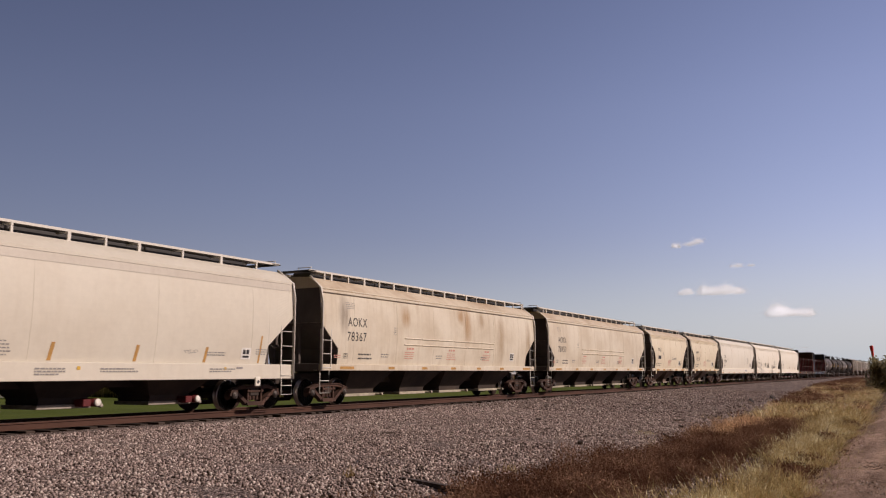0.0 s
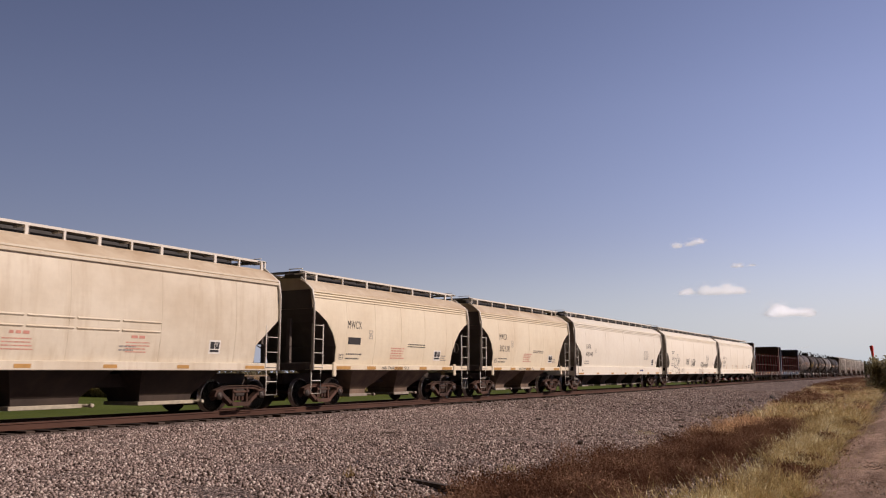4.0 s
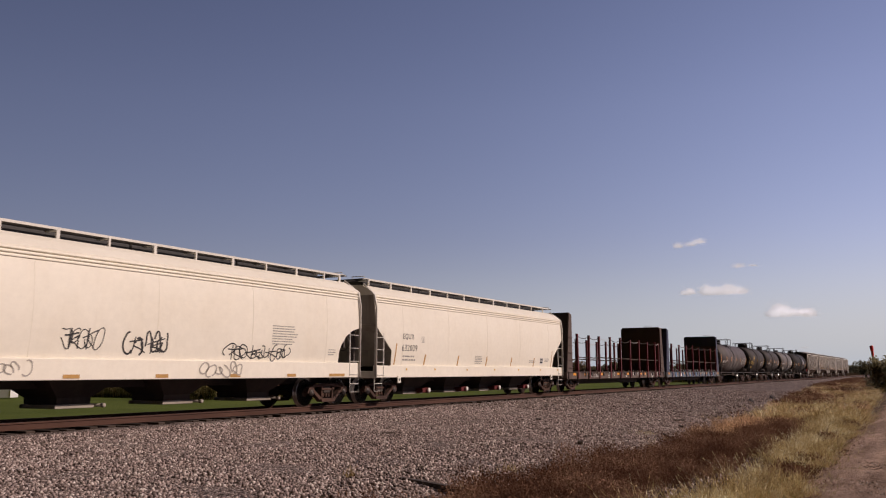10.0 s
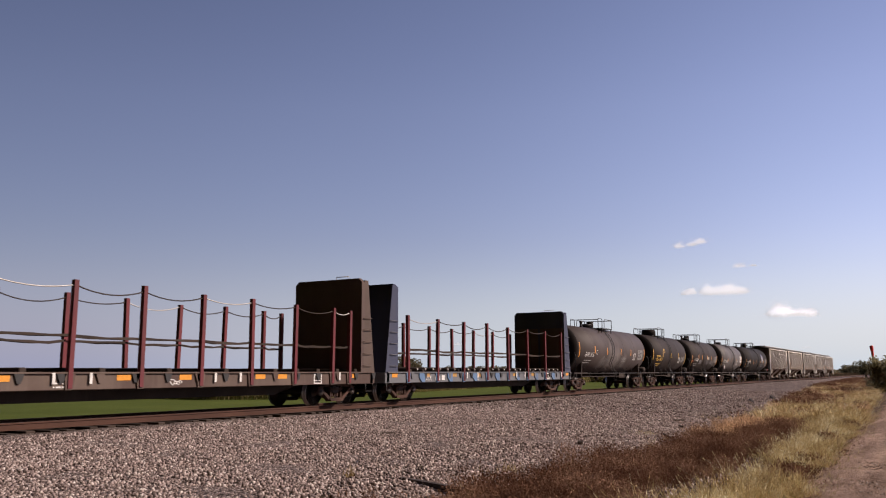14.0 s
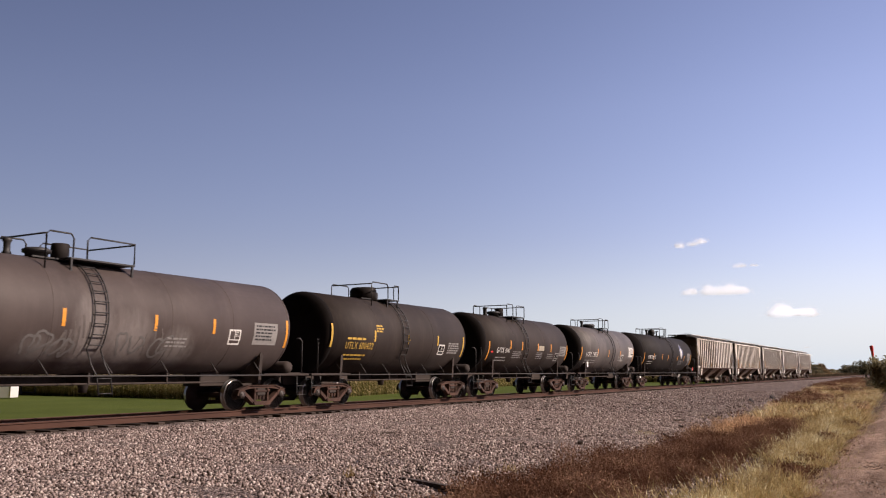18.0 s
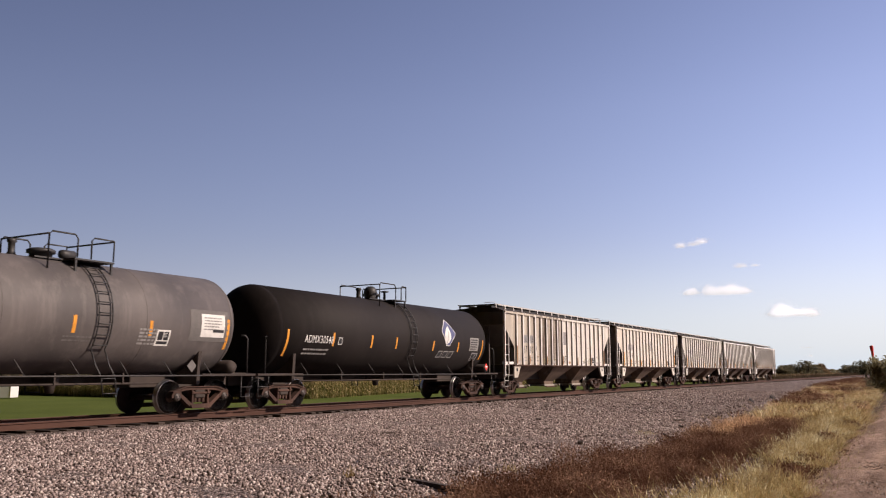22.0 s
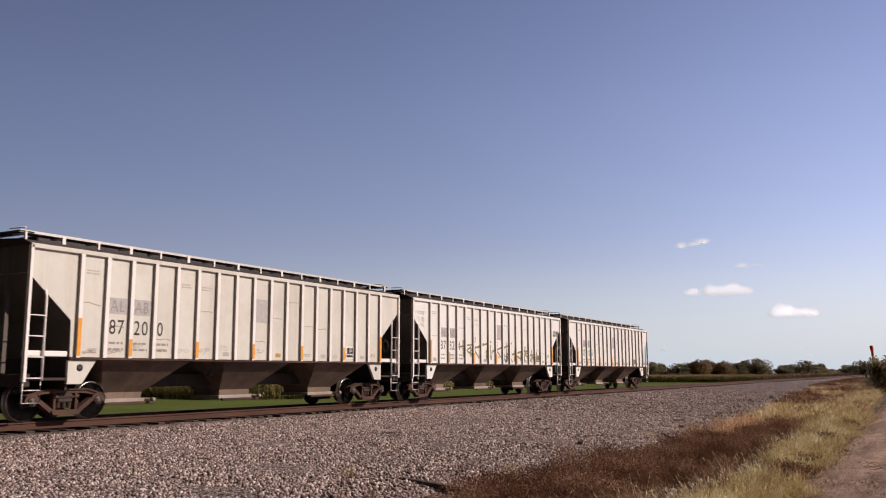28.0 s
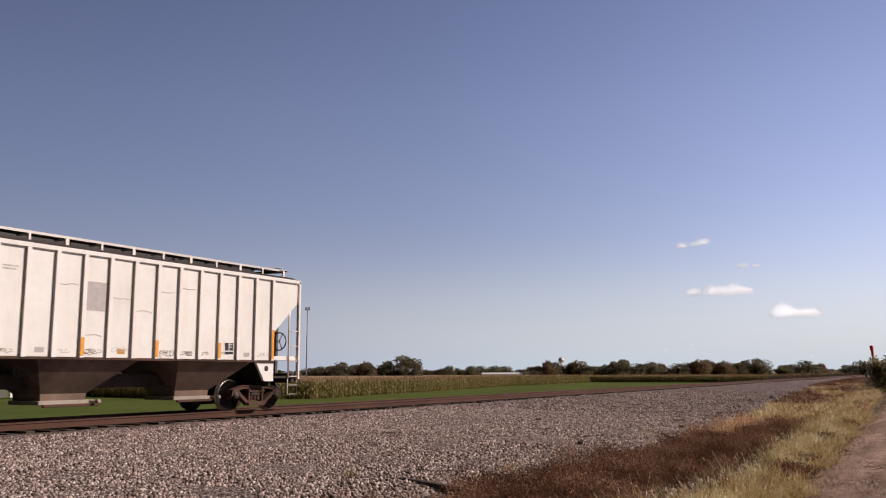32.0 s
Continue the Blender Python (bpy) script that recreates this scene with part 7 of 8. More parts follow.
    for s in (-1, 1):
        for i, x in enumerate(xs):
            d = rnd.uniform(-0.05, 0.05)
            lean[s, i] = d
            top = 3.28 + rnd.uniform(-0.05, 0.05)
            y = s * (W + 0.02)
            ring = lambda xx, z, w=0.06: [(xx - w, y - w, z), (xx + w, y - w, z), (xx + w, y + w, z), (xx - w, y + w, z)]
            part("stake", Shape().loft([ring(x, 0.76), ring(x, 1.15), ring(x + d, top)]), M_STAKE, car, "red-brown steel stake")
            part("stake_pocket", Shape().prism([(x - 0.15, 1.10), (x + 0.15, 1.10), (x + 0.10, 0.72), (x - 0.10, 0.72)], min(s * W, s * (W + 0.05)), max(s * W, s * (W + 0.05))), frame_mat if text else M_PALEBLUE, car)
        for i in range(n - 1):
            a, b = (xs[i] + lean[s, i], s * (W + 0.02), 3.18), (xs[i + 1] + lean[s, i + 1], s * (W + 0.02), 3.18)
            sag = rnd.uniform(0.10, 0.20)
            part("cable", Shape().tube([(a[0] + (b[0] - a[0]) * k / 8, a[1], a[2] - sag * 4 * (k / 8) * (1 - k / 8)) for k in range(9)], 0.018, 5), M_UNDER if rnd.random() < 0.85 else M_STEEL, car, "slack tie-down cable")
            sag = rnd.uniform(0.0, 0.05)
            part("strap", Shape().loft([[(xs[i] + (xs[i + 1] - xs[i]) * k / 4, s * (W - 0.02) + q, 1.98 + 0.02 * rnd.uniform(-1, 1) - sag * (k in (1, 2, 3)) + e) for q, e in ((-0.02, -0.03), (0.02, -0.03), (0.02, 0.03), (-0.02, 0.03))] for k in range(5)]), M_TIMBER, car, "weathered tie-down strap")
    # crossbearers under the deck and rollers along it
    for i in range(18):
        x = -L / 2 + 1.0 + (L - 2.0) * i / 17
        part("crossbearer", Shape().prism([(x - 0.05, 1.0), (x + 0.05, 1.0), (x + 0.05, 0.74), (x - 0.05, 0.74)], -W + 0.12, W - 0.12), M_UNDER, car)
        part("deck_bolster", Shape().box(x - 0.09, x + 0.09, -W + 0.12, W - 0.12, 1.10, 1.24, 0.02), M_TIMBER, car)
        part("sill_bracket", Shape().prism([(x + 0.75, 1.10), (x + 1.0, 1.10), (x + 0.92, 0.88), (x + 0.83, 0.88)], -W - 0.05, -W), M_DARKST if i % 3 else frame_mat, car)
    low = lambda z: W + 0.004
    for x in (-9.10, -7.27, -4.53, -1.27, 0.76, 3.73, 4.73, 8.50) if text else (-8.95, -6.55, -4.30, -2.05, 1.71, 3.93, 6.18, 8.62):
        patch(car, x, x + (0.43 if text else 0.38), 0.93, 1.07, low, M_ORANGE if text or abs(x) > 8 else M_OCHRE, "reflector", "amber reflector plate")
    for x in (-3.1, -2.1, 2.0, 3.0, 7.8):
        patch(car, x, x + 0.08, 0.86, 1.12, lambda z: W + 0.06, M_INKWHITE, "white_tape")
    if text:
        add_text(car, text, -L / 2 + 3.84, 0.84, 0.12, 0.34, low, M_INKWHITE)
        add_text(car, number, -L / 2 + 4.42, 0.82, 0.20, 0.72, low, M_INKWHITE)
    else:
        add_text(car, "TRLX", -L / 2 + 2.75, 0.80, 0.20, 0.62, low, M_INKWHITE)
        add_bars(car, -L / 2 + 3.65, 0.80, 1, 0.9, 0.2, 0.1, low, M_INKWHITE, 9)
        # brown rubbed linings on the inner faces of the bulkheads, and bolts along the deck
        for s in (-1, 1):
            for y0, y1 in ((-W + 0.06, -0.06), (0.06, W - 0.06)):
                xa = s * (L / 2 - 0.862)
                part("bulkhead_lining", Shape().box(min(xa, xa - s * 0.012), max(xa, xa - s * 0.012), y0, y1, 1.14, 3.52), M_BROWNIN, car, "rubbed brown lining")
        for i in range(7):
            x = -6.72 + 2.256 * i
            part("bracket_plate", Shape().prism([(x - 0.30, 1.08), (x + 0.13, 1.08), (x + 0.13, 0.74), (x - 0.10, 0.74), (x - 0.30, 0.92)], -W - 0.045, -W), M_PALEBLUE, car, "bright blue bracket plate")
        for i in range(26):
            x = -7.56 + 0.61 * i
            part("deck_log", Shape().lathe_y([(0.0, -W + 0.1), (0.06, -W + 0.1), (0.08, -W + 0.13), (0.08, W - 0.13), (0.0, W - 0.1)], x, 1.24, 10), M_UNDER, car)
            part("log_cap", Shape().lathe_y([(0.0, -W + 0.07), (0.03, -W + 0.075), (0.045, -W + 0.11), (0.0, -W + 0.12)], x, 1.24, 8), M_STEEL, car)
    if text:
        tilt = (0.46 - 0.03) / (zt - 0.05 - 1.12)
        pts, fs = bars(1, 0.95, 0.14, 0.05, 0.0, 8)
        sh = Shape().add([(-L / 2 + 0.02 + tilt * (zt - 0.30 + v - 1.12), 0.35 - u, zt - 0.30 + v) for u, v in pts], fs)
        tagged(part("stencil", sh, M_INKGREY, car), kind="stuff")
    add_bars(car, -L / 2 + 7.0, 0.86, 2, 0.5, 0.04, 0.05, low, M_INKWHITE, 3)
    scr = scrawl(0.42, 0.14, 4, 5, 0.022)
    part("graffiti_tag", on_side(*scr, 0.45, 0.80, low), M_INKWHITE, car, "white scrawl") if text else None
    panel_box(car, L / 2 - 3.5, 0.78, 0.36, 0.26, low, M_INKWHITE, M_UNDER)
    running_gear(car, L, 1.75)
    return car


def tank_car(label, L, R, mat, texts, strips, strip_mat, manway, ladder_at=0.55, text_mat=M_INKWHITE, seams=(), seed=1, round_head=False, short=0.0, plat=(-1.45, 0.5)):
    zc = 2.50
    car = thing("tank_car", None, None, label, "tank car", group="tank cars of the train")
    Lt = L / 2 - 0.55 - short
    if round_head:
        prof = [(0.0, -Lt)] + [(R * math.sin(a), -Lt + 0.66 * (1 - math.cos(a))) for a in [math.pi / 2 * k / 7 for k in range(1, 8)]]
    else:
        prof = [(0.0, -Lt), (0.35 * R, -Lt + 0.03), (0.65 * R, -Lt + 0.11), (0.87 * R, -Lt + 0.20), (0.955 * R, -Lt + 0.27), (0.99 * R, -Lt + 0.35), (R, -Lt + 0.45)]
    head = [(max(r, 0.002), x) for r, x in prof]
    end = prof[-1][1]
    part("tank", Shape().lathe_x([(R, end), (R, -Lt / 3), (R, Lt / 3), (R, -end)], 0, zc, 56), mat, car)
    # only the leading head is painted darker, for the shade on it
    part("tank_head", Shape().lathe_x(head, 0, zc, 56), M_SHADEHEAD, car, "tank end darkened in place of shade")
    part("tank_head", Shape().lathe_x([(r, -u) for r, u in reversed(head)], 0, zc, 56), mat, car)
    surf = lambda z: math.sqrt(max(R * R - (z - zc) ** 2, 0.01))
    for x in seams:
        s = Shape()
        s.lathe_x([(R - 0.01, x - 0.016), (R + 0.006, x - 0.008), (R + 0.006, x + 0.008), (R - 0.01, x + 0.016)], 0, zc, 56)
        part("weld_seam", s, mat, car)
    # stub sills, saddles, end platforms and rails
    for s in (-1, 1):
        xe = s * L / 2
        part("stub_sill", Shape().box(min(xe, xe - s * 3.6), max(xe, xe - s * 3.6), -0.35, 0.35, 0.72, 1.12, 0.02), M_UNDER, car)
        sx = xe - s * 2.0
        part("saddle", Shape().prism_x([(-1.2, 0.80), (1.2, 0.80), (1.26, 1.72), (1.16, 1.62), (0.9, 1.38), (0.5, 1.15), (0, 1.06), (-0.5, 1.15), (-0.9, 1.38), (-1.16, 1.62), (-1.26, 1.72)], sx - 0.06, sx + 0.06), M_UNDER, car)
        part("end_platform", Shape().box(min(xe - s * 0.03, xe - s * 1.25), max(xe - s * 0.03, xe - s * 1.25), -1.48, 1.48, 1.02, 1.07), M_GRATE, car)
        part("platform_edge", Shape().box(min(xe, xe - s * 2.15), max(xe, xe - s * 2.15), -1.52, -1.46, 1.02, 1.09, 0.01), M_UNDER, car)
        for y in (-1.48, 1.48):
            p = Shape().tube([(xe - s * 0.35, y, 1.05), (xe - s * 0.35, y, 2.10), (xe - s * 0.40, y * 0.97, 2.2), (xe - s * 0.50, y * 0.93, 2.2)], 0.024, 6)
            part("handrail_post", p, M_DARKST, car)
        for y in (-1.46, 1.46):
            st = Shape()
            st.tube([(xe - s * 0.08, y, 1.0), (xe - s * 0.08, y, 0.42), (xe - s * 0.55, y, 0.42), (xe - s * 0.55, y, 1.0)], 0.018, 5)
            st.tube([(xe - s * 0.08, y, 0.7), (xe - s * 0.55, y, 0.7)], 0.015, 5)
            part("stirrup_step", st, M_DARKST, car)
    for y in (-1.5, 1.5):
        part("side_rail", Shape().tube([(-L / 2 + 1.2, y, 1.04), (L / 2 - 1.2, y, 1.04)], 0.022, 6), M_GRATE, car)
        for k in range(-3, 4):
            x = k * L / 8.5
            part("rail_bracket", Shape().tube([(x, y, 1.04), (x - 0.16, y * 0.88, 1.42)], 0.014, 5), M_GRATE, car)
    part("brake_pipe", Shape().tube([(-L / 2 + 2.8, -0.55, 0.84), (L / 2 - 2.8, -0.55, 0.84)], 0.03, 6), M_UNDER, car)
    part("brake_rigging", Shape().box(-L / 2 + 3.4, L / 2 - 3.4, 0.25, 0.45, 0.80, 1.02, 0.03), M_UNDER, car)
    for x in (-L / 6, 0.0, L / 6):
        part("pipe_hanger", Shape().box(x - 0.02, x + 0.02, -0.6, 0.6, 0.82, 1.12), M_UNDER, car)
    part("bottom_outlet", Shape().lathe_z([(0.0, 0.62), (0.1, 0.62), (0.13, 0.78), (0.2, 0.86), (0.24, 1.08), (0.0, 1.1)], 0.3, 0, 14), M_UNDER, car)
    part("air_reservoir", Shape().lathe_y([(0.0, -1.35), (0.16, -1.3), (0.2, -1.2), (0.2, -0.2), (0.16, -0.1), (0.0, -0.06)], L / 2 - 0.75, 1.28, 14), M_UNDER, car)
    # top platform with its rail, manway and valves
    zt = zc + R
    la = ladder_at
    part("top_platform", Shape().box(la - 0.35, la + plat[1], -0.94, 0.94, zt - 0.05, zt - 0.01).box(la + plat[0], la - 0.35, -0.5, 0.5, zt - 0.05, zt - 0.01), M_DARKST, car)
    for y in (-0.9, 0.9):
        for x in (la - 0.3, la + plat[1] - 0.06):
            part("platform_leg", Shape().box(x - 0.025, x + 0.025, y - 0.025, y + 0.025, zc + math.sqrt(R * R - 0.81) - 0.03, zt - 0.04), M_DARKST, car)
    rail = Shape()
    zr = zt + 0.56
    for y in (-0.93, 0.93):
        pa, pb = la + plat[0] + 0.05, la + plat[1] - 0.03
        rail.tube([(pa, y, zt - 0.34), (pa, y, zr - 0.08), (pa + 0.08, y, zr), (la - 0.36, y, zr), (la - 0.28, y, zr - 0.1), (la - 0.28, y, zt)], 0.022, 6)
        rail.tube([(la + 0.12, y, zt), (la + 0.12, y, zr - 0.1), (la + 0.2, y, zr - 0.02), (pb, y, zr - 0.02), (pb, y, zt)], 0.022, 6)
    rail.tube([(pa, -0.93, zr - 0.06), (pa, 0.93, zr - 0.06)], 0.022, 6)
    rail.tube([(pb, -0.93, zr - 0.04), (pb, 0.93, zr - 0.04)], 0.022, 6)
    part("top_rail", rail, M_DARKST, car)
    mx = la - 0.62
    if manway == "dome":
        s = Shape()
        s.loft([[(mx + w * c[0], 0.55 * c[1] * q, z) for c in [(math.cos(2 * math.pi * k / 16), math.sin(2 * math.pi * k / 16)) for k in range(16)]] for w, q, z in ((0.44, 1, zt - 0.06), (0.44, 1, zt + 0.34), (0.36, 0.85, zt + 0.44), (0.1, 0.2, zt + 0.46))], smooth=True)
        part("manway_housing", s, M_BLACK, car)
        part("valve", Shape().box(mx + 0.3, mx + 0.62, -0.3, 0.2, zt, zt + 0.3, 0.04), M_DARKST, car)
    else:
        part("manway_cover", Shape().lathe_z([(0.0, zt + 0.25), (0.27, zt + 0.24), (0.34, zt + 0.20), (0.34, zt + 0.13), (0.27, zt + 0.12), (0.25, zt - 0.04), (0.0, zt - 0.04)], mx, 0, 20), M_DARKST, car)
        part("pressure_valve", Shape().lathe_z([(0.0, zt + 0.42), (0.1, zt + 0.41), (0.12, zt + 0.34), (0.08, zt + 0.3), (0.08, zt + 0.1), (0.13, zt), (0.0, zt - 0.03)], mx - 0.72, 0.1, 12), M_DARKST, car)
        if manway == "drum":
            part("valve_housing", Shape().lathe_z([(0.0, zt + 0.44), (0.2, zt + 0.43), (0.22, zt + 0.4), (0.22, zt - 0.04), (0.0, zt - 0.04)], mx + 0.65, 0, 18), M_BLACK, car)
        elif manway == "elbow":
            part("valve_housing", Shape().lathe_z([(0.0, zt + 0.50), (0.14, zt + 0.48), (0.24, zt + 0.38), (0.27, zt + 0.22), (0.20, zt + 0.06), (0.24, zt - 0.03), (0.0, zt - 0.04)], mx - 0.28, -0.15, 18), M_DARKST, car)
            part("valve_wheel", Shape().lathe_z([(0.0, zt + 0.36), (0.05, zt + 0.36), (0.17, zt + 0.34), (0.17, zt + 0.31), (0.05, zt + 0.29), (0.05, zt), (0.0, zt)], mx + 0.42, -0.35, 14), M_DARKST, car)
        else:
            part("valve_housing", Shape().lathe_x([(0.0, mx + 0.45), (0.1, mx + 0.47), (0.12, mx + 0.55), (0.12, mx + 0.85), (0.0, mx + 0.88)], -0.1, zt + 0.16, 12), M_DARKST, car)
    # ladder curved down the near side, and its hanging foot
    for sy in (-1, 1):
        lad = Shape()
        for x in (la + 0.02, la + 0.42):
            path = [(x, sy * (R + 0.06) * math.sin(a), zc + (R + 0.06) * math.cos(a)) for a in [0.55 + 1.60 * k / 16 for k in range(17)]]
            path += [(x + 0.06, sy * 1.36, 1.30), (x + 0.16, sy * 1.46, 1.02), (x + 0.22, sy * 1.48, 0.58)]
            lad.tube(path, 0.02, 5)
        for k in range(9):
            a = 0.62 + 1.45 * k / 8
            y, z = sy * (R + 0.075) * math.sin(a), zc + (R + 0.075) * math.cos(a)
            lad.tube([(la + 0.02, y, z), (la + 0.42, y, z)], 0.015, 5)
        for z, q in ((0.62, 0.22), (0.98, 0.17)):
            lad.tube([(la + 0.02 + q, sy * 1.48, z), (la + 0.42 + q, sy * 1.48, z)], 0.015, 5)
        part("ladder", lad, M_DARKST, car)
    for t, x, z, h, w, m in texts:
        z -= 0.22
        add_text(car, t, x, z, h, w, lambda v: surf(v) + 0.007, m, slant=0.22 if mat is M_GREYTANK else 0.0)
        add_bars(car, x + 0.05, z - 0.24, 2, w * 0.95, 0.055, 0.08, surf, M_INKGREY if m is M_INKWHITE else m, seed)
    for i, (x, z, h) in enumerate(strips):
        z -= 0.22
        patch(car, x, x + 0.10, z, z + h, surf, strip_mat, "reflector", "upright reflector strip", 6)
    running_gear(car, L, 1.75)
    return car, surf


def lettered_tanks():
    out = []
    x = -15.23 / 2
    c, s = tank_car("grey-streaked black tank car with orange reflectors", 15.23, 1.42, M_GREYTANK, [("GAMX  6150", x + 2.24, 2.24, 0.26, 1.52, M_INKWHITE)],
                    [(x + 1.2, 2.2, 0.85), (x + 3.86, 2.45, 0.45), (x + 6.15, 2.42, 0.42), (x + 8.9, 2.42, 0.42), (x + 11.0, 2.42, 0.42), (x + 14.15, 2.1, 0.85)], M_ORANGE, "drum", -0.635, plat=(-1.08, 1.6),
                    seams=(-4.2, -1.7, 1.9, 4.2), seed=3)
    smear = random.Random(8)
    for a0, a1, k in ((6.0, 7.6, 9), (8.2, 9.3, 7), (9.6, 10.6, 3)):
        for i in range(k):
            u, w, z, h = x + smear.uniform(a0, a1), smear.uniform(0.02, 0.07), smear.uniform(1.45, 2.0), smear.uniform(0.25, 0.75)
            patch(c, u, u + w, z, z + h, s, M_SMEAR, "chalk_smear", n=6, lean=smear.uniform(-0.12, 0.16))
    for a in (5.3, 6.0, 7.9, 9.0):
        tag_on(c, x + a, 1.5, 0.6, 0.6, 2, int(a * 7), s, M_CHALK, 0.06)
    patch(c, x + 4.17, x + 4.45, 2.18, 2.42, s, M_INKWHITE, "stencil_frame")
    patch(c, x + 4.2, x + 4.42, 2.21, 2.39, s, M_BROWNTANK, "stencil_field", lift=0.004)
    patch(c, x + 12.7, x + 13.75, 1.95, 2.6, s, M_INKGREY, "data_plate", "grey stencilled data plate", 5)
    add_bars(c, x + 12.78, 2.48, 5, 0.9, 0.05, 0.05, lambda z: s(z) + 0.004, M_INK, 7)
    panel_box(c, x + 11.7, 1.95, 0.42, 0.38, s, M_INKWHITE, M_GREYTANK)
    add_bars(c, x + 9.4, 2.0, 3, 0.8, 0.05, 0.05, s, M_INKGREY, 17)
    out.append(c)
    x = -12.0 / 2
    c, s = tank_car("weathered brown-black tank car with yellow lettering and a domed manway", 12.0, 1.43, M_BROWNTANK, [("UTLX 600432", x + 2.05, 2.16, 0.24, 1.68, M_INKYEL)],
                    [(x + 1.15, 2.2, 0.8), (x + 3.75, 2.45, 0.4), (x + 6.1, 2.42, 0.4), (x + 8.35, 2.42, 0.4), (x + 10.55, 2.0, 0.85)], M_INKYEL, "dome", -0.35, seams=(-2.0, 2.0), seed=5, short=0.3)
    add_bars(c, x + 2.1, 2.26, 1, 1.3, 0.075, 0.05, s, M_INKYEL, 5)
    add_bars(c, x + 3.9, 2.78, 3, 0.5, 0.06, 0.04, s, M_INKYEL, 6)
    add_bars(c, x + 9.3, 2.28, 5, 0.95, 0.06, 0.035, s, M_INKGREY, 8)
    panel_box(c, x + 8.55, 1.86, 0.42, 0.36, s, M_INKWHITE, M_BLACK)
    out.append(c)
    c, s = tank_car("dull brown-black tank car with white lettering and red-orange reflectors", 12.0, 1.41, M_BROWNTANK, [("GATX 4441", x + 2.2, 2.24, 0.25, 1.4, M_INKWHITE)],
                    [(x + 1.3, 1.9, 0.85), (x + 3.63, 2.45, 0.4), (x + 5.0, 2.42, 0.4), (x + 6.95, 2.4, 0.4), (x + 8.7, 2.4, 0.4), (x + 11.0, 2.0, 0.8)], M_ORANGE, "drum", -0.75, plat=(-1.05, 1.12), seams=(-1.9, 1.9), seed=6)
    patch(c, x + 7.1, x + 7.8, 2.22, 2.46, s, M_OVERPALE, "repainted_patch", "pale beige repainted patch", 3)
    add_bars(c, x + 6.9, 2.08, 4, 0.8, 0.04, 0.05, s, M_PATCH, 8)
    add_bars(c, x + 4.0, 2.08, 4, 1.05, 0.04, 0.05, s, M_PATCH, 9)
    add_bars(c, x + 8.35, 2.02, 3, 0.85, 0.04, 0.05, s, M_INKGREY, 19)
    patch(c, x + 10.0, x + 10.85, 1.98, 2.5, s, M_INKGREY, "data_plate", "grey stencilled data plate", 5)
    add_bars(c, x + 10.06, 2.40, 5, 0.7, 0.045, 0.045, lambda z: s(z) + 0.004, M_INK, 10)
    panel_box(c, x + 9.45, 1.75, 0.42, 0.36, s, M_INKGREY, M_BLACK)
    patch(c, x + 1.62, x + 1.82, 2.02, 2.1, s, M_RED, "red_mark")
    out.append(c)
    c, s = tank_car("faded grey-black tank car with a white data panel", 12.1, 1.42, M_CHALKTANK, [("ACFX 75815", x + 1.75, 2.25, 0.28, 2.0, M_INKWHITE)],
                    [(x + 0.95, 1.95, 0.85), (x + 3.75, 2.3, 0.42), (x + 5.8, 2.28, 0.42), (x + 8.1, 2.28, 0.4), (x + 10.9, 2.0, 0.85)], M_ORANGE, "low", 0.45, seams=(-2.0, 2.0), seed=7, plat=(-1.13, 0.82))
    patch(c, x + 9.5, x + 10.95, 1.98, 2.85, s, M_CHALK, "repainted_patch", "grey repainted patch", 5)
    patch(c, x + 9.9, x + 10.8, 2.1, 2.74, s, M_INKWHITE, "data_panel", "white data panel", 5, lift=0.004)
    add_bars(c, x + 10.0, 2.62, 5, 0.7, 0.035, 0.045, lambda z: s(z) + 0.008, M_INKGREY, 3)
    patch(c, x + 10.35, x + 10.77, 2.24, 2.32, s, M_INK, "panel_bar", lift=0.010)
    add_bars(c, x + 7.8, 2.2, 5, 0.6, 0.05, 0.04, s, M_INKGREY, 31)
    add_bars(c, x + 5.6, 1.95, 2, 0.9, 0.04, 0.05, s, M_CHALK, 32)
    part("placard", Shape().prism([(x + 9.35, 1.3), (x + 9.52, 1.13), (x + 9.69, 1.3), (x + 9.52, 1.47)], -1.50, -1.49), M_CHALK, c, "weathered grey diamond placard")
    panel_box(c, x + 8.4, 1.85, 0.4, 0.36, s, M_INKWHITE, M_INK)
    patch(c, x + 1.75, x + 2.0, 1.42, 1.72, lambda z: 1.40, M_INKWHITE, "white_card")
    out.append(c)
    x = -16.35 / 2
    c, s = tank_car("glossy black long tank car with leaf emblem and orange reflectors", 16.35, 1.45, M_BLACK, [("ADMX30548", x + 2.3, 2.30, 0.25, 1.52, M_INKWHITE)],
                    [(x + 1.4, 1.85, 0.85), (x + 3.8, 2.22, 0.45), (x + 6.1, 2.22, 0.45), (x + 7.75, 2.22, 0.42), (x + 10.55, 2.2, 0.4), (x + 12.65, 2.2, 0.4), (x + 14.9, 1.9, 0.85)], M_ORANGE, "elbow", 0.58, seams=(), seed=8, round_head=True)
    patch(c, x + 4.12, x + 4.34, 2.06, 2.30, s, M_INKWHITE, "stencil_frame")
    patch(c, x + 4.145, x + 4.315, 2.085, 2.275, s, M_INK, "stencil_field", lift=0.004)
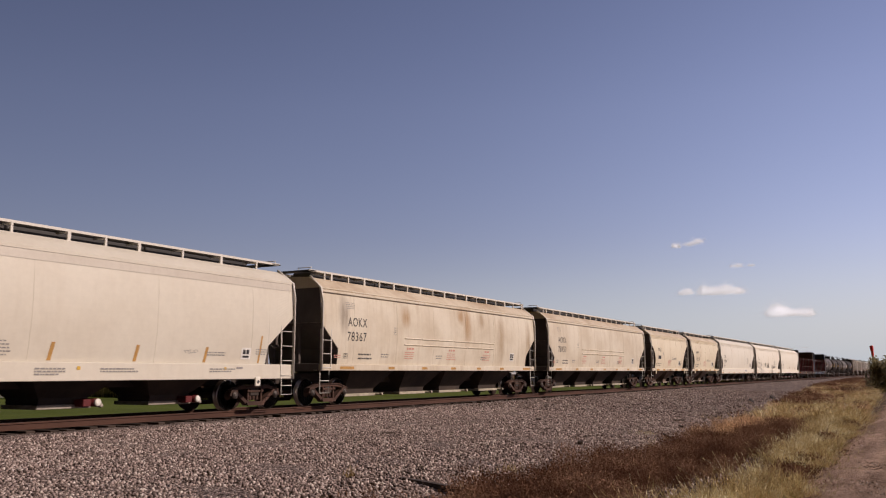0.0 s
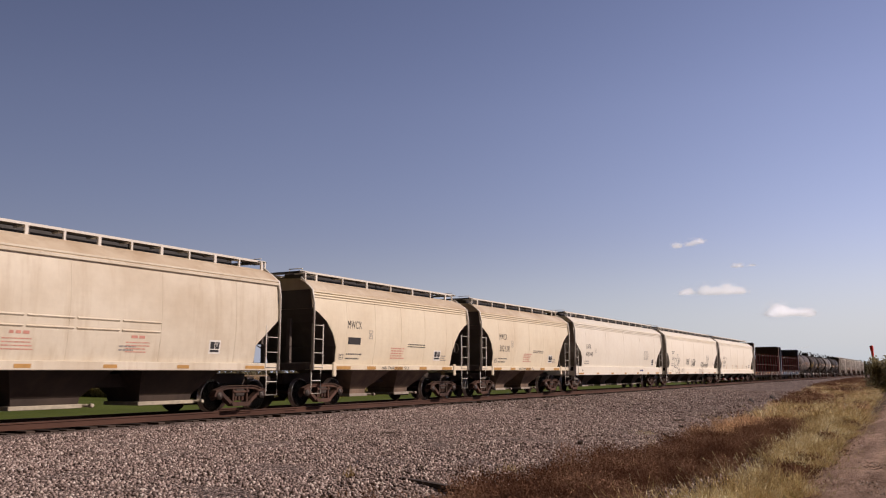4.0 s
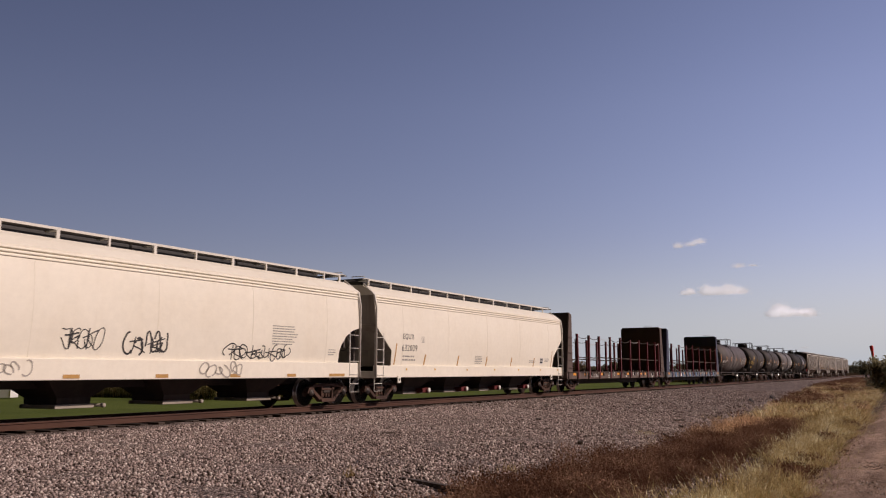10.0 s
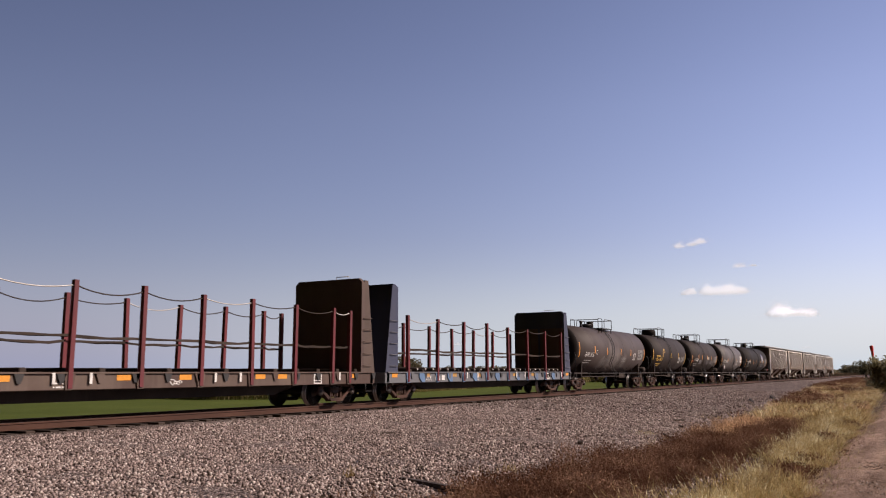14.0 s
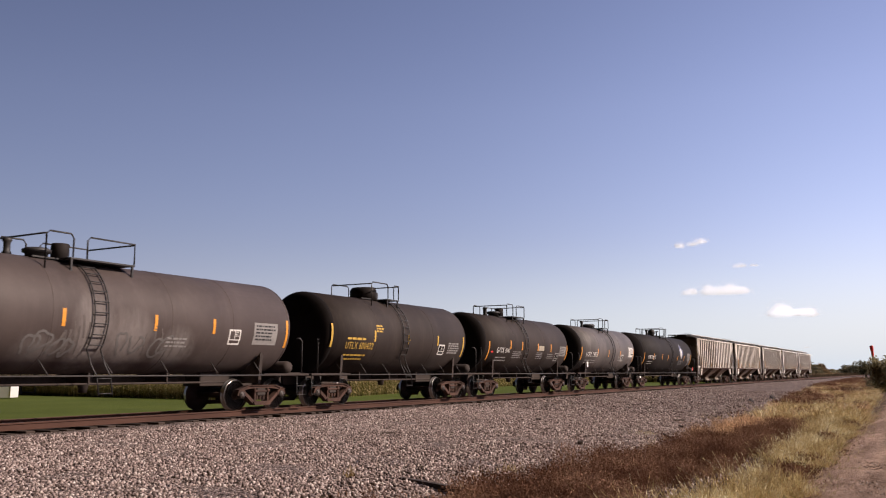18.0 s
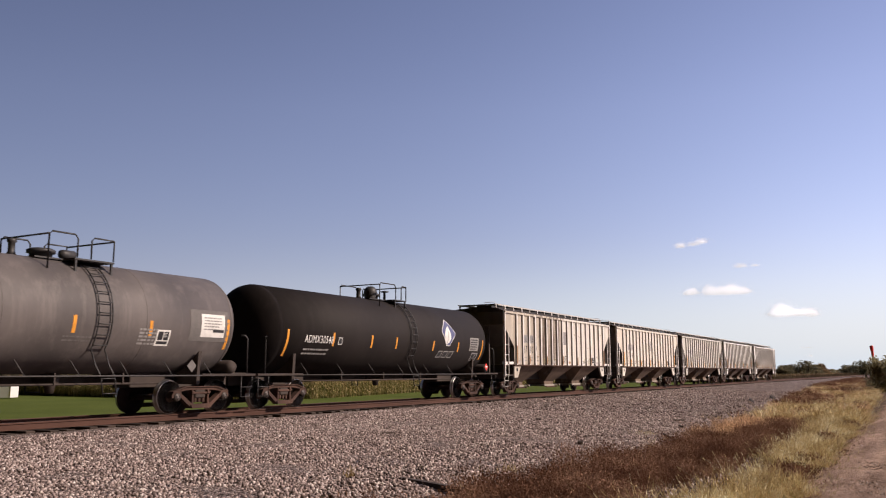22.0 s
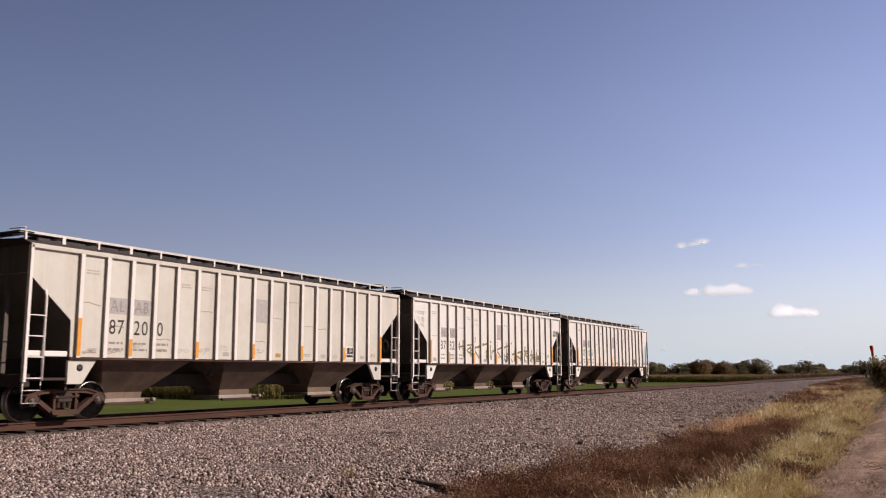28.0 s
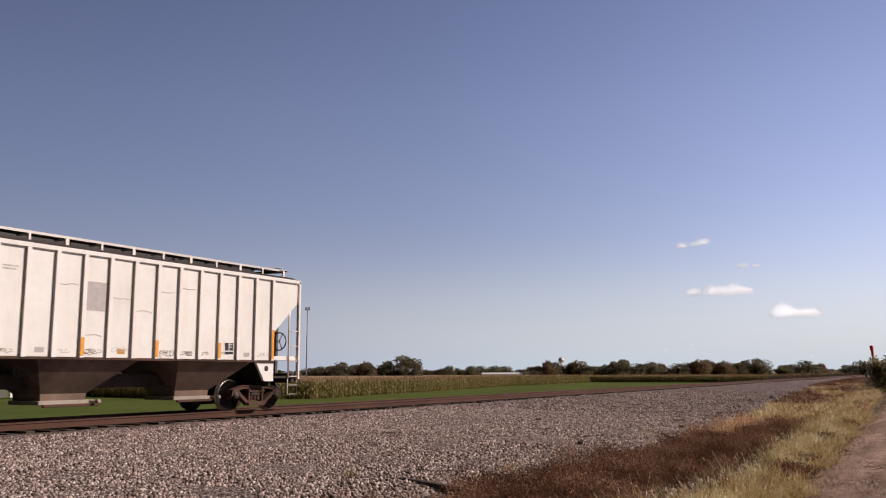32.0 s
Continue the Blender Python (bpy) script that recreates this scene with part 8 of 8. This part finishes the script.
    # emblem: a white and blue leaf-shaped lozenge and a plain grey bar below it
    def leaf(pts, m, lift, name):
        pts = [(a[0] + (b[0] - a[0]) * k / 8, a[1] + (b[1] - a[1]) * k / 8) for a, b in zip(pts, pts[1:] + pts[:1]) for k in range(8)]
        cu, cv = sum(u for u, v in pts) / len(pts), sum(v for u, v in pts) / len(pts)
        rings = [[(cu + (u - cu) * k, cv + (v - cv) * k) for u, v in pts] for k in (1.0, 0.85, 0.7, 0.55, 0.4, 0.25, 0.12)]
        place = lambda u, v: (x + 11.22 + u, -s(2.20 + v) - 0.006 - lift, 2.20 + v)
        sh = Shape().loft([[place(u, v) for u, v in r] for r in rings], caps=False)
        n = len(pts)
        sh.add([place(u, v) for u, v in rings[-1]] + [place(cu, cv)], [(i, (i + 1) % n, n) for i in range(n)])
        part(name, sh, m, c)
    diamond = [(0.62, 0.0), (0.72, 0.03), (1.18, 0.50), (1.18, 0.60), (0.62, 1.10), (0.52, 1.10), (0.06, 0.66), (0.06, 0.56), (0.40, 0.02)]
    inner = [(0.61 + (u - 0.61) * 0.93, 0.55 + (v - 0.55) * 0.93) for u, v in diamond]
    leaf(diamond, M_INKWHITE, 0.0, "emblem_edge")
    leaf(inner, M_BLUE, 0.005, "emblem")
    leaf([(0.42, 0.06), (0.62, 0.14), (0.78, 0.32), (0.78, 0.52), (0.62, 0.86), (0.40, 0.70), (0.26, 0.50), (0.26, 0.28)], M_INKWHITE, 0.010, "emblem_leaf")
    leaf([(0.43, 0.10), (0.48, 0.12), (0.58, 0.62), (0.57, 0.66)], M_PATCH, 0.015, "emblem_vein")
    for k in range(3):
        patch(c, x + 11.02 + 0.46 * k, x + 11.38 + 0.46 * k, 1.72, 2.0, s, M_INKGREY, "emblem_bar", lean=0.08)
        patch(c, x + 11.06 + 0.46 * k, x + 11.34 + 0.46 * k, 1.76, 1.96, s, M_INK, "emblem_bar", lift=0.004, lean=0.06)
    for dx, dz, m, nm, lift in ((0.17, 0.17, M_RED, "placard", 0.0), (0.11, 0.03, M_INKWHITE, "placard_bar", 0.006)):
        px, pz = x + 15.2, 1.36
        pl = [(px - dx, pz), (px, pz - dz), (px + dx, pz), (px, pz + dz)] if nm == "placard" else [(px - dx, pz - dz), (px + dx, pz - dz), (px + dx, pz + dz), (px - dx, pz + dz)]
        part(nm, Shape().prism(pl, -1.50 - lift, -1.49), m, c, "red diamond placard" if nm == "placard" else "")
    patch(c, x + 13.75, x + 14.55, 2.05, 2.62, s, M_INKGREY, "data_plate", "grey stencilled data plate", 5)
    add_bars(c, x + 13.82, 2.50, 5, 0.66, 0.05, 0.05, lambda z: s(z) + 0.004, M_INK, 14)
    panel_box(c, x + 14.1, 1.66, 0.5, 0.28, s, M_PATCH, M_INK)
    out.append(c)
    return out


# ---- the cars in their order; each number is where the car's middle stands on the line at the start, in metres ----
SPEED = 9.75
TRACK_Y = 18.9
RIB_TAGS = [(4, 2.2, 0.35, 4, M_SPRAYOLIVE, 0.03), (8, 0.6, 0.5, 3, M_SPRAY, 0.025), (12, 1.5, 0.3, 5, M_SPRAYOLIVE, 0.03)]
BIG_TAGS = [(9, 0.5, 0.5, 3, M_SPRAY, 0.03)]
TRAIN = []


def couple(car, x):
    car.location = (x, TRACK_Y, 0)
    TRAIN.append((car, x))


couple(lead_hopper(False), 12.0)
couple(ledge_hopper("78367"), 31.28)
couple(ledge_hopper("78453"), 50.6)
couple(short_hopper(False), 66.4)
couple(short_hopper(True), 78.4)
couple(sleek_hopper("CBFX", "470340", False), 93.75)
couple(sleek_hopper("EQUX", "16121", True), 113.1)
couple(lead_hopper(True), 132.2)
couple(bulkhead_flat("weathered brown bulkhead flat car with red-brown stakes and slack cables", M_FLATBR, M_BULK, M_BROWNIN, "IANR", "21058", 20.06), 152.23)
couple(bulkhead_flat("slate-blue bulkhead flat car with red-brown stakes and slack cables", M_FLATBL, M_BLUEDK, M_BLUEDK, "", "", 18.8), 172.35)
for tank, x in zip(lettered_tanks(), (189.865, 203.6, 215.45, 227.9, 242.22)):
    couple(tank, x)
couple(ribbed_hopper(M_STAIN, "87307", RIB_TAGS, 3), 258.87)
couple(ribbed_hopper(M_RIBCREAM, "87349", RIB_TAGS[:2], 5), 275.72)
couple(ribbed_hopper(M_RIBDULL, "87200", [], 7), 292.63)
couple(ribbed_hopper(M_ALUM, "87324", BIG_TAGS, 9), 309.05)
couple(ribbed_hopper(M_ALUM, "87313", [(8, 0.35, 0.12, 3, M_SPRAY, 0.010), (11, 0.5, 0.16, 4, M_SPRAY, 0.012), (12, 0.4, 0.14, 3, M_SPRAY, 0.010)], 11), 325.72)


# ---- what moves ----
def motions():
    for car, x in TRAIN:
        walk(car, [(0.0, pose(x, TRACK_Y, 0)), (CLIP, pose(x - SPEED * CLIP, TRACK_Y, 0))])
    for c, x, y, z, d in CLOUDS:
        end = Vector((x, y, z)) + R_DIR * d
        walk(c, [(0.0, pose(x, y, z, 0, 0, 29.47 - 90)), (CLIP, pose(*end, 0, 0, 29.47 - 90))])
    # the wheels roll without slipping: they turn forwards towards -x
    steps = int(SPEED * CLIP / AXLE / radians(82)) + 1
    for w in WHEELS:
        at = w.location.copy()
        walk(w, [(CLIP * i / steps, pose(at.x, at.y, at.z, 0, -math.degrees(SPEED * CLIP * i / steps / AXLE), 0)) for i in range(steps + 1)])


motions()
